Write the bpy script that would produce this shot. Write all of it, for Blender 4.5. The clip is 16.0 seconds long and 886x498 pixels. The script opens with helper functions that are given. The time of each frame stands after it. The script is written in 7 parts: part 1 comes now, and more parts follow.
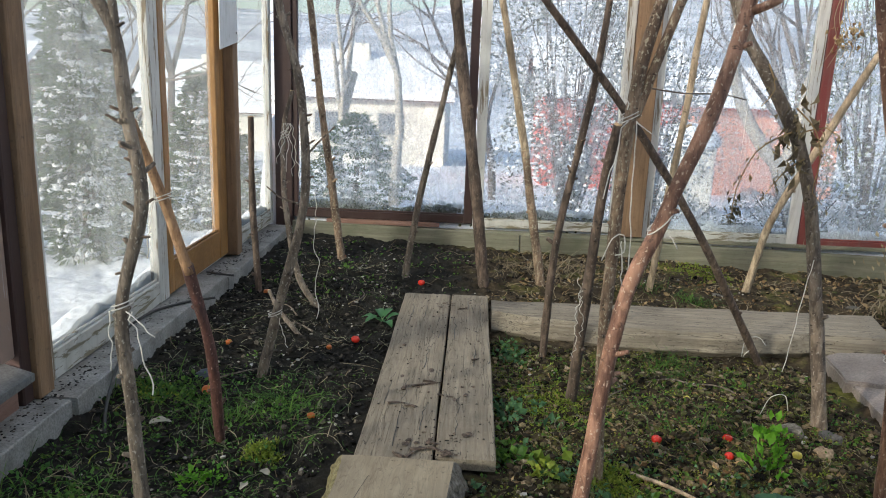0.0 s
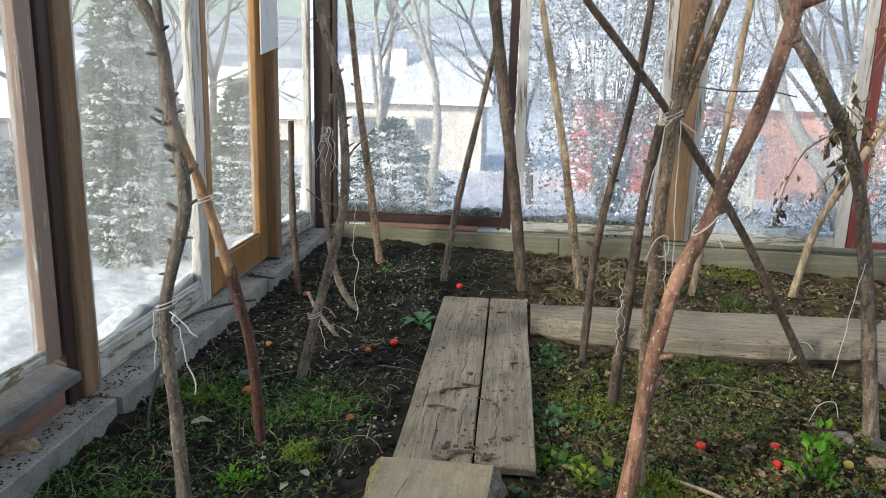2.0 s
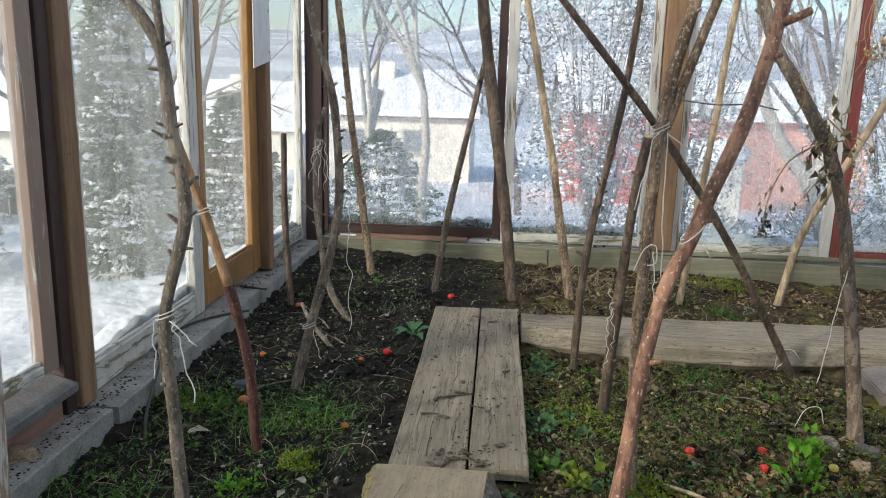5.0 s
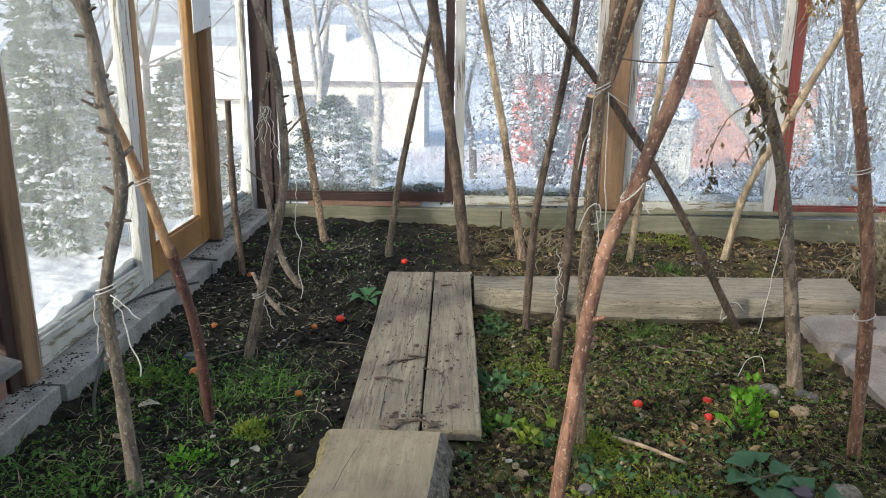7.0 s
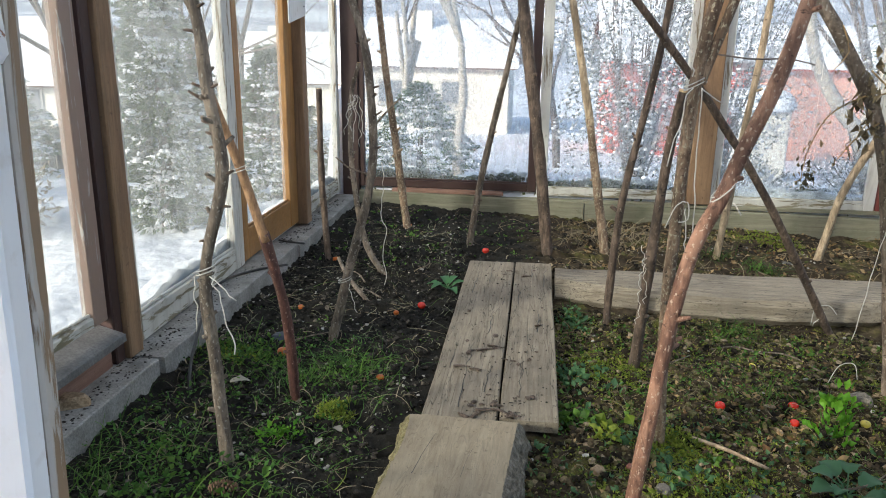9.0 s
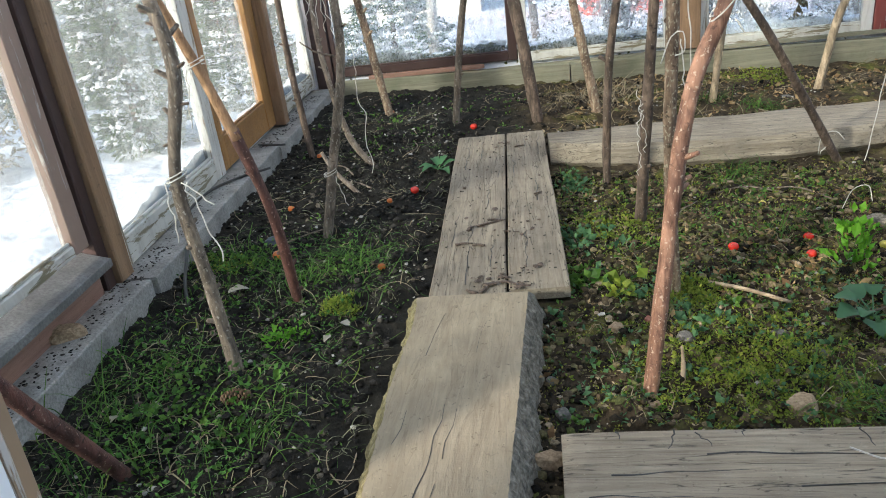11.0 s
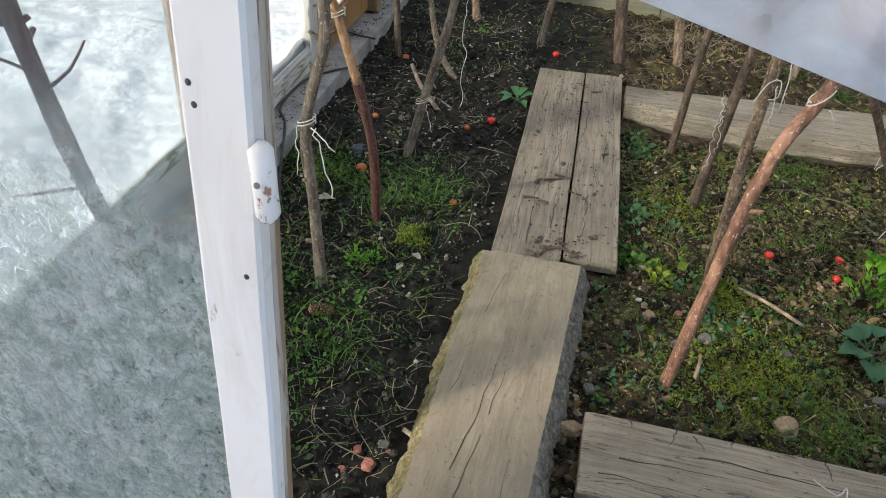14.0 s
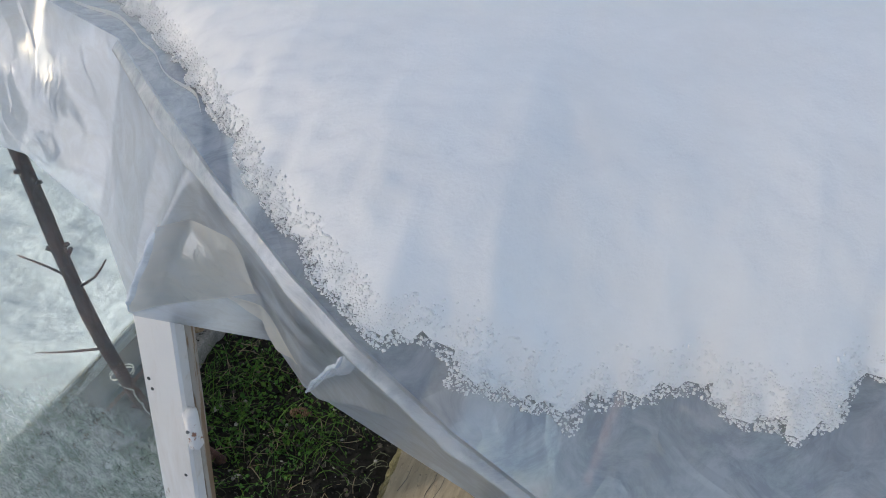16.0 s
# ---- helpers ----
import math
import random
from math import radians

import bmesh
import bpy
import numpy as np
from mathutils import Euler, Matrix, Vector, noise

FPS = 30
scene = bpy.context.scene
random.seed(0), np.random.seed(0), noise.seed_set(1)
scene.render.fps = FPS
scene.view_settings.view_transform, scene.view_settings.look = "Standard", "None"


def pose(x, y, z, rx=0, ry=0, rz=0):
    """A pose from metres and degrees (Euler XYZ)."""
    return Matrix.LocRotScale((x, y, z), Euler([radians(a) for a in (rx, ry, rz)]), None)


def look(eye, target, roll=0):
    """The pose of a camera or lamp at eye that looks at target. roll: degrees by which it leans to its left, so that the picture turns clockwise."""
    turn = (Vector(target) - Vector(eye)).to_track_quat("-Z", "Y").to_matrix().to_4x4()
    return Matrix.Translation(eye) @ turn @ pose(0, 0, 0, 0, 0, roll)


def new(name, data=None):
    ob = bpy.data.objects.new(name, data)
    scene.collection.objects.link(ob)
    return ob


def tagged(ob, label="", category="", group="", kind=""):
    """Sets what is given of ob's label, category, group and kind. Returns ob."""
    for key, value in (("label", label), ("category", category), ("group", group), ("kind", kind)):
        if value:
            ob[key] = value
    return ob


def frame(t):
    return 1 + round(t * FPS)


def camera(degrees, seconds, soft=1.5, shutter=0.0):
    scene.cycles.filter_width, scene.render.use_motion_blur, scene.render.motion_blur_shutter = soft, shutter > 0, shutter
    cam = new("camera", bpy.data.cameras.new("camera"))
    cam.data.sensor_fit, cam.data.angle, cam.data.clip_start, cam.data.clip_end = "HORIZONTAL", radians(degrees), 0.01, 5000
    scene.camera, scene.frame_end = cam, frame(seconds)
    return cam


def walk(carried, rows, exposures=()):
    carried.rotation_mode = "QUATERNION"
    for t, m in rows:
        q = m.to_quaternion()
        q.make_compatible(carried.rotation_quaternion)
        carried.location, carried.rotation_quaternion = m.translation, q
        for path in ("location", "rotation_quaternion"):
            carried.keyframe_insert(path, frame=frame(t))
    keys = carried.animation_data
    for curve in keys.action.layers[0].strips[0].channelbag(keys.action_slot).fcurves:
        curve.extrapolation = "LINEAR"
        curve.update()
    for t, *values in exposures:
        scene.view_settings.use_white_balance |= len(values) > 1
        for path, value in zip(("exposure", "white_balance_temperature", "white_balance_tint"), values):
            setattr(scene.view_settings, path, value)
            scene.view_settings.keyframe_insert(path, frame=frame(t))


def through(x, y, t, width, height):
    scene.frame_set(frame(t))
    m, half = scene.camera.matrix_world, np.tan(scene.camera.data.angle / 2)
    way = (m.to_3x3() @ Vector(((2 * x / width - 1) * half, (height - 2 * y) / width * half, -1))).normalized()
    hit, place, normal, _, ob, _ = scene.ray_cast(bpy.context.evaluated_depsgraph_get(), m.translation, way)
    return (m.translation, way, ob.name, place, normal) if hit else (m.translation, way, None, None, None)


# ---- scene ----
cam = camera(61.2, 16.0, soft=1.0)
METRES, EYE, TILT, LEAN, TURN = 2.6, 1.2, -11.4, -1.7, 0.0
PATH = [
    (0, (0.387, 0.683, 1.211), (0.322, 2.629, 0.753), 2.2),
    (0.5, (0.383, 0.689, 1.21), (0.276, 2.636, 0.768), 2.0),
    (1, (0.381, 0.683, 1.215), (0.214, 2.638, 0.826), 1.6),
    (1.5, (0.374, 0.683, 1.204), (0.218, 2.651, 0.886), 1.8),
    (2, (0.379, 0.693, 1.198), (0.215, 2.635, 0.75), 1.6),
    (2.5, (0.405, 0.693, 1.192), (0.387, 2.622, 0.661), 1.2),
    (3, (0.403, 0.689, 1.198), (0.467, 2.608, 0.64), 1.2),
    (3.5, (0.379, 0.681, 1.2), (0.379, 2.62, 0.71), 1.4),
    (4, (0.363, 0.683, 1.208), (0.272, 2.628, 0.749), 1.7),
    (4.2, (0.349, 0.642, 1.203), (0.2, 2.591, 0.782), 1.7),
    (6.5, (0.408, 0.652, 1.202), (0.361, 2.608, 0.788), 0.8),
    (7, (0.402, 0.645, 1.201), (0.38, 2.58, 0.695), 0.6),
    (7.5, (0.381, 0.635, 1.222), (0.266, 2.551, 0.659), 0.5),
    (8, (0.376, 0.63, 1.225), (0.179, 2.532, 0.638), 0.7),
    (8.5, (0.382, 0.621, 1.232), (0.152, 2.523, 0.659), 1.2),
    (8.7, (0.384, 0.62, 1.231), (0.149, 2.53, 0.688), 1.2),
    (10.8, (0.417, 0.686, 1.139), (0.295, 2.554, 0.435), -4.5),
    (11, (0.387, 0.725, 1.134), (0.16, 2.538, 0.321), -7.2),
    (11.1, (0.365, 0.751, 1.115), (0.117, 2.523, 0.221), -7.0),
    (11.3, (0.318, 0.765, 1.146), (0.049, 2.483, 0.158), -3.3),
    (11.5, (0.329, 0.761, 1.18), (0.033, 2.519, 0.273), -0.5),
    (11.7, (0.311, 0.746, 1.237), (0.03, 2.552, 0.426), 1.7),
    (12, (0.304, 0.696, 1.404), (0.054, 2.501, 0.581), 4.9),
    (12.2, (0.288, 0.662, 1.502), (0.077, 2.464, 0.66), 4.5),
    (12.5, (0.286, 0.635, 1.568), (0.055, 2.423, 0.703), 3.9),
    (13, (0.261, 0.639, 1.535), (0.025, 2.361, 0.546), 4.7),
    (13.5, (0.242, 0.616, 1.553), (-0.007, 2.259, 0.441), 5.0),
    (14, (0.246, 0.608, 1.569), (-0.018, 2.219, 0.414), 4.0),
    (14.5, (0.256, 0.59, 1.633), (-0.022, 2.177, 0.449), 3.4),
    (15, (0.301, 0.544, 1.781), (0.013, 2.135, 0.603), 2.8),
    (15.5, (0.417, 0.46, 1.941), (0.11, 2.092, 0.826), 3.4),
    (16, (0.512, 0.436, 2.056), (0.148, 2.094, 0.998), 3.3),
]
walk(cam, [(t, look(eye, target, roll)) for t, eye, target, roll in PATH],
     exposures=[(0, 1.27, 6650, 10.5), (1.0, 1.15, 6650, 10.5), (1.5, 1.12, 6650, 10.5), (2.0, 1.33, 6650, 10.5), (2.6, 1.6, 6650, 10.5), (3.0, 1.65, 6650, 10.5), (3.5, 1.4, 6650, 10.5), (4.0, 1.25, 6650, 10.5), (6.5, 1.36, 6650, 10.5), (7.0, 1.5, 6650, 10.5), (8.5, 1.45, 6650, 10.5), (11.0, 1.8, 6500, 9.5), (11.5, 2.0, 6350, 9.5), (12.1, 1.65, 6780, 11.5), (13.0, 1.42, 6780, 11.5), (14.0, 1.52, 6780, 11.5), (14.5, 1.42, 6780, 11.5), (15.0, 1.17, 6780, 11.5), (15.5, 1.1, 6780, 11.5), (16, 0.86, 6650, 10.0)])

# ---- world, sun, exposure ----
SUN_EL = 22.0
world = bpy.data.worlds.new("world")
scene.world = world
world.use_nodes = True
wn = world.node_tree.nodes
wl = world.node_tree.links
bg = wn["Background"]
sky = wn.new("ShaderNodeTexSky")
sky.sky_type = 'NISHITA'
sky.sun_disc = False
sky.sun_elevation = radians(SUN_EL)
sky.air_density, sky.dust_density = 1.0, 2.0
bg.inputs[1].default_value = 0.15
wl.new(sky.outputs[0], bg.inputs[0])

SUN_TO = Vector((0.75, 0.66, -math.tan(radians(SUN_EL)))).normalized()   # the way the sunlight travels
sky.sun_rotation = math.atan2(-SUN_TO.x, -SUN_TO.y)
sun_data = bpy.data.lights.new("sun", 'SUN')
sun_data.energy = 2.9
sun_data.angle = radians(4.0)
sun_data.color = (1.0, 0.93, 0.82)
sun = new("sun", sun_data)
sun.matrix_world = look((-12, -20, 12), Vector((-12, -20, 12)) + SUN_TO)

# ---- materials ----
def material(name):
    m = bpy.data.materials.new(name)
    m.use_nodes = True
    nt = m.node_tree
    b = nt.nodes["Principled BSDF"]
    return m, nt, b


def coords(nt, scale=(1, 1, 1), rot=(0, 0, 0)):
    tc = nt.nodes.new("ShaderNodeTexCoord")
    mp = nt.nodes.new("ShaderNodeMapping")
    mp.inputs["Scale"].default_value = scale
    mp.inputs["Rotation"].default_value = rot
    nt.links.new(tc.outputs["Object"], mp.inputs["Vector"])
    return mp.outputs[0]


def noise_tex(nt, vec, scale, detail=4, rough=0.55, distort=0.0):
    n = nt.nodes.new("ShaderNodeTexNoise")
    n.inputs["Scale"].default_value = scale
    n.inputs["Detail"].default_value = detail
    n.inputs["Roughness"].default_value = rough
    n.inputs["Distortion"].default_value = distort
    nt.links.new(vec, n.inputs["Vector"])
    return n.outputs[0]


def ramp(nt, fac, stops):
    r = nt.nodes.new("ShaderNodeValToRGB")
    els = r.color_ramp.elements
    while len(els) < len(stops):
        els.new(0.5)
    for e, (p, c) in zip(els, stops):
        e.position = p
        e.color = (*c, 1) if len(c) == 3 else c
    nt.links.new(fac, r.inputs[0])
    return r.outputs[0]


def mix(nt, fac, a, b, mode='MIX'):
    n = nt.nodes.new("ShaderNodeMix")
    n.data_type = 'RGBA'
    n.blend_type = mode
    for sock, v in ((n.inputs[0], fac), (n.inputs[6], a), (n.inputs[7], b)):
        if hasattr(v, "links"):
            nt.links.new(v, sock)
        else:
            sock.default_value = (*v, 1) if isinstance(v, tuple) and len(v) == 3 else v
    return n.outputs[2]


def grey(v):
    return (v, v, v)


def bump(nt, b, height, strength=0.5, dist=0.01, chain=None):
    n = nt.nodes.new("ShaderNodeBump")
    n.inputs["Strength"].default_value = strength
    n.inputs["Distance"].default_value = dist
    nt.links.new(height, n.inputs["Height"])
    if chain is not None:
        nt.links.new(chain, n.inputs["Normal"])
    nt.links.new(n.outputs[0], b.inputs["Normal"])
    return n.outputs[0]


def island_random(nt):
    return nt.nodes.new("ShaderNodeNewGeometry").outputs["Random Per Island"]


def wood(name, dark, light, grain=(3, 60, 60), rough=0.8, stain=0.35, bump_s=0.5, grime=(0.05, 0.04, 0.03), checks=0.0):
    """Weathered timber, the grain along the object's local x unless grain says otherwise."""
    m, nt, b = material(name)
    v = coords(nt, grain)
    v2 = coords(nt)
    g = noise_tex(nt, v, 1.0, 7, 0.7, 0.9)
    mid = tuple((a + q) / 2 for a, q in zip(dark, light))
    c = ramp(nt, g, [(0.28, dark), (0.5, mid), (0.72, light)])
    wide = noise_tex(nt, coords(nt, tuple(q * 0.25 for q in grain)), 1.0, 4, 0.6, 0.6)
    c = mix(nt, ramp(nt, wide, [(0.4, grey(0.0)), (0.65, grey(0.5))]), c, tuple(q * 0.8 for q in mid))
    st = noise_tex(nt, v2, 4.0, 6, 0.65)
    sm = ramp(nt, st, [(0.45, grey(0)), (0.75, grey(stain))])
    c = mix(nt, sm, c, grime)
    sp = ramp(nt, noise_tex(nt, v2, 55, 4, 0.7), [(0.62, grey(0)), (0.70, grey(0.7))])
    c = mix(nt, sp, c, tuple(q * 0.4 for q in dark))
    pale = ramp(nt, noise_tex(nt, v2, 80, 4, 0.7), [(0.62, grey(0)), (0.74, grey(0.35))])
    c = mix(nt, pale, c, tuple(min(1, q * 1.35) for q in light))
    if checks:
        ck_ = ramp(nt, noise_tex(nt, coords(nt, tuple(q * 0.55 for q in grain)), 1.0, 3, 0.5, 1.2), [(0.487, grey(0)), (0.5, grey(checks)), (0.513, grey(0))])
        c = mix(nt, ck_, c, tuple(q * 0.2 for q in dark))
    nt.links.new(c, b.inputs["Base Color"])
    b.inputs["Roughness"].default_value = rough
    ch = bump(nt, b, g, bump_s, 0.004)
    bump(nt, b, noise_tex(nt, v2, 160, 3, 0.7), 0.35, 0.002, ch)
    return m


def painted(name, paint, under, wear=0.58, grain=(40, 40, 3), rough=0.55, dirt=(0.2, 0.17, 0.13)):
    """Old paint, chipped through to the wood, with grime."""
    m, nt, b = material(name)
    v = coords(nt, grain)
    v2 = coords(nt)
    chips = ramp(nt, noise_tex(nt, v, 1.0, 7, 0.7, 0.6), [(wear, grey(0)), (wear + 0.03, grey(1))])
    film = ramp(nt, noise_tex(nt, v2, 7.0, 5, 0.6), [(0.35, paint), (0.8, tuple(p * 0.8 + d * 0.2 for p, d in zip(paint, dirt)))])
    c = mix(nt, chips, film, under)
    c = mix(nt, ramp(nt, noise_tex(nt, v2, 30, 4), [(0.62, grey(0)), (0.75, grey(0.5))]), c, dirt)
    smear = ramp(nt, noise_tex(nt, coords(nt, (13, 13, 2.5)), 1.0, 6, 0.7, 0.8), [(0.52, grey(0)), (0.75, grey(0.45))])
    c = mix(nt, smear, c, dirt)
    nt.links.new(c, b.inputs["Base Color"])
    b.inputs["Roughness"].default_value = rough
    inv = nt.nodes.new("ShaderNodeInvert")
    nt.links.new(chips, inv.inputs["Color"])
    bump(nt, b, inv.outputs[0], 0.6, 0.002)
    return m


def bark(name, a, b_, spots, spot_at=0.66, rough=0.85):
    """Bark: long streaks, pale lenticels, dark scars and knots."""
    m, nt, b = material(name)
    v2 = coords(nt)
    g = noise_tex(nt, coords(nt, (75, 75, 16)), 1.0, 6, 0.7, 0.5)
    c = ramp(nt, g, [(0.3, tuple(x * 0.6 for x in a)), (0.5, tuple((x + y) / 2 for x, y in zip(a, b_))), (0.68, tuple(min(1, x * 1.2) for x in b_))])
    big = noise_tex(nt, coords(nt, (1, 1, 0.6)), 11.0, 4, 0.6)
    c = mix(nt, ramp(nt, big, [(0.42, grey(0)), (0.62, grey(0.7))]), c, tuple(x * 0.6 for x in a))
    c = mix(nt, ramp(nt, noise_tex(nt, coords(nt, (1, 1, 0.5)), 17, 3, 0.6), [(0.56, grey(0)), (0.64, grey(0.5))]), c, tuple(min(1, x * 1.3) for x in b_))
    s = ramp(nt, noise_tex(nt, coords(nt, (1, 1, 0.7)), 120, 3, 0.6), [(spot_at - 0.06, grey(0)), (spot_at, grey(0.9))])
    c = mix(nt, s, c, spots)
    scars = ramp(nt, noise_tex(nt, coords(nt, (1, 1, 2.2)), 42, 3, 0.6), [(0.30, grey(0.85)), (0.36, grey(0))])
    c = mix(nt, scars, c, tuple(x * 0.3 for x in a))
    nt.links.new(c, b.inputs["Base Color"])
    b.inputs["Roughness"].default_value = rough
    ch = bump(nt, b, g, 0.8, 0.006)
    bump(nt, b, big, 0.5, 0.02, ch)
    return m


def speckled(name, cols, scale, rough=0.9, bump_s=0.6, dist=0.004, fine=120):
    m, nt, b = material(name)
    v = coords(nt)
    n1 = noise_tex(nt, v, scale, 6, 0.65)
    c = ramp(nt, n1, cols)
    n2 = noise_tex(nt, v, fine, 3, 0.6)
    c = mix(nt, ramp(nt, n2, [(0.35, grey(0.45)), (0.6, grey(0))]), c, tuple(x * 0.45 for x in cols[0][1]))
    nt.links.new(c, b.inputs["Base Color"])
    b.inputs["Roughness"].default_value = rough
    bump(nt, b, n2, bump_s, dist)
    return m


def plain(name, col, rough=0.6, vary=0.25, scale=20, spec=0.5, use_random=False):
    m, nt, b = material(name)
    n = noise_tex(nt, coords(nt), scale, 4)
    lo, hi = tuple(max(0, x * (1 - vary)) for x in col), tuple(min(1, x * (1 + vary)) for x in col)
    c = ramp(nt, n, [(0.3, lo), (0.7, hi)])
    if use_random:
        c2 = ramp(nt, island_random(nt), [(0.0, grey(0.45)), (1.0, grey(1.0))])
        c = mix(nt, 1.0, c, c2, 'MULTIPLY')
    nt.links.new(c, b.inputs["Base Color"])
    b.inputs["Roughness"].default_value = rough
    b.inputs["Specular IOR Level"].default_value = spec
    return m


def leafy(name, a, b_, back=0.35, rough=0.55):
    """Leaves: colour varies per leaf, and some light comes through."""
    m, nt, b = material(name)
    c = ramp(nt, island_random(nt), [(0.0, a), (1.0, b_)])
    nt.links.new(c, b.inputs["Base Color"])
    b.inputs["Roughness"].default_value = rough
    b.inputs["Specular IOR Level"].default_value = 0.3
    tr = nt.nodes.new("ShaderNodeBsdfTranslucent")
    nt.links.new(c, tr.inputs[0])
    ms = nt.nodes.new("ShaderNodeMixShader")
    ms.inputs[0].default_value = back
    out = nt.nodes["Material Output"]
    nt.links.new(b.outputs[0], ms.inputs[1])
    nt.links.new(tr.outputs[0], ms.inputs[2])
    nt.links.new(ms.outputs[0], out.inputs[0])
    return m


def dirty_glass(name, low, high, scale, tint=(0.93, 0.96, 0.97), dirt=(0.75, 0.78, 0.8), streak=(6, 6, 1.2), trails=0.0, algae=False, drops=0.0, misted=0.0):
    """Clear glass with a film of dirt and dried drops, thick in streaks."""
    m, nt, b = material(name)
    out = nt.nodes["Material Output"]
    nt.nodes.remove(b)
    tp = nt.nodes.new("ShaderNodeBsdfTransparent")
    tp.inputs[0].default_value = (*tint, 1)
    gl = nt.nodes.new("ShaderNodeBsdfGlossy")
    gl.inputs["Roughness"].default_value = 0.03
    lw = nt.nodes.new("ShaderNodeLayerWeight")
    lw.inputs["Blend"].default_value = 0.35
    fr = ramp(nt, lw.outputs["Facing"], [(0.0, grey(0.02)), (0.6, grey(0.04)), (0.85, grey(0.14)), (1.0, grey(0.5))])
    clear = nt.nodes.new("ShaderNodeMixShader")
    nt.links.new(fr, clear.inputs[0])
    see = tp.outputs[0]
    if misted:
        rf = nt.nodes.new("ShaderNodeBsdfRefraction")
        rf.inputs["Color"].default_value = (*tint, 1)
        rf.inputs["Roughness"].default_value = 0.2
        rf.inputs["IOR"].default_value = 1.1
        mist = nt.nodes.new("ShaderNodeMixShader")
        split = nt.nodes.new("ShaderNodeSeparateXYZ")
        nt.links.new(coords(nt, (1, 1, 0.5)), split.inputs[0])
        nt.links.new(ramp(nt, split.outputs[2], [(0.46, grey(misted)), (0.60, grey(0.0))]), mist.inputs[0])
        nt.links.new(see, mist.inputs[1])
        nt.links.new(rf.outputs[0], mist.inputs[2])
        see = mist.outputs[0]
    nt.links.new(see, clear.inputs[1])
    nt.links.new(gl.outputs[0], clear.inputs[2])
    df = nt.nodes.new("ShaderNodeBsdfDiffuse")
    df.inputs[0].default_value = (*dirt, 1)
    tl = nt.nodes.new("ShaderNodeBsdfTranslucent")
    tl.inputs[0].default_value = (*dirt, 1)
    film = nt.nodes.new("ShaderNodeMixShader")
    film.inputs[0].default_value = 0.7
    nt.links.new(df.outputs[0], film.inputs[1])
    nt.links.new(tl.outputs[0], film.inputs[2])
    n1 = noise_tex(nt, coords(nt, streak), 1.0, 5, 0.6, 0.8)
    n2 = noise_tex(nt, coords(nt, (1, 1, 0.55)), scale, 5, 0.7, 1.0)
    mx = nt.nodes.new("ShaderNodeMath")
    mx.operation = 'MULTIPLY'
    nt.links.new(n1, mx.inputs[0])
    nt.links.new(n2, mx.inputs[1])
    fac = ramp(nt, mx.outputs[0], [(0.12, grey(low)), (0.42, grey(high))])
    if drops:
        dr = ramp(nt, noise_tex(nt, coords(nt, (1, 1, 0.8)), 85, 3, 0.7, 0.6), [(0.5, grey(0)), (0.58, grey(drops))])
        patch = ramp(nt, noise_tex(nt, coords(nt), 5, 4, 0.6), [(0.4, grey(0.25)), (0.65, grey(1.0))])
        fac = mix(nt, 1.0, fac, mix(nt, 1.0, dr, patch, 'MULTIPLY'), 'ADD')
    if trails:
        n3 = noise_tex(nt, coords(nt, (1, 1, 1)), 30, 4, 0.65, 2.2)
        tr = ramp(nt, n3, [(0.455, grey(1)), (0.475, grey(1 - trails)), (0.49, grey(1))])
        n4 = noise_tex(nt, coords(nt, (1, 1, 0.7)), 75, 3, 0.6, 1.5)
        tr2 = ramp(nt, n4, [(0.40, grey(1 - trails)), (0.48, grey(1)), (0.6, grey(1)), (0.72, grey(1.35))])
        fac = mix(nt, 1.0, fac, mix(nt, 1.0, tr, tr2, 'MULTIPLY'), 'MULTIPLY')
    if algae:
        sep = nt.nodes.new("ShaderNodeSeparateXYZ")
        nt.links.new(coords(nt, (1, 1, 0.5)), sep.inputs[0])
        wob = nt.nodes.new("ShaderNodeMath")
        wob.operation = 'MULTIPLY_ADD'
        nt.links.new(noise_tex(nt, coords(nt), 5, 4), wob.inputs[0])
        wob.inputs[1].default_value = 0.12
        nt.links.new(sep.outputs[2], wob.inputs[2])
        fac = mix(nt, 1.0, fac, ramp(nt, wob.outputs[0], [(0.55, grey(1.0)), (0.66, grey(0.10))]), 'MULTIPLY')
        spots_ = ramp(nt, noise_tex(nt, coords(nt), 26, 7, 0.75, 1.2), [(0.42, dirt), (0.6, tuple(q * w for q, w in zip(dirt, (0.55, 0.63, 0.56))))])
        nt.links.new(spots_, df.inputs[0])
        nt.links.new(spots_, tl.inputs[0])
    ms = nt.nodes.new("ShaderNodeMixShader")
    nt.links.new(fac, ms.inputs[0])
    nt.links.new(clear.outputs[0], ms.inputs[1])
    nt.links.new(film.outputs[0], ms.inputs[2])
    nt.links.new(ms.outputs[0], out.inputs[0])
    return m


def snow_mat(name, base=(0.86, 0.88, 0.92), grain=1.0):
    m, nt, b = material(name)
    v = coords(nt)
    n = noise_tex(nt, v, 3 * grain, 6, 0.65)
    c = ramp(nt, n, [(0.3, tuple(x * 0.92 for x in base)), (0.7, base)])
    nt.links.new(c, b.inputs["Base Color"])
    b.inputs["Roughness"].default_value = 0.75
    b.inputs["Subsurface Weight"].default_value = 0.0
    n2 = noise_tex(nt, v, 60 * grain, 5, 0.7)
    ch = bump(nt, b, n, 0.3 if grain < 2 else 0.08, 0.04 / grain)
    bump(nt, b, n2, 0.5 if grain < 2 else 0.15, 0.006, ch)
    return m


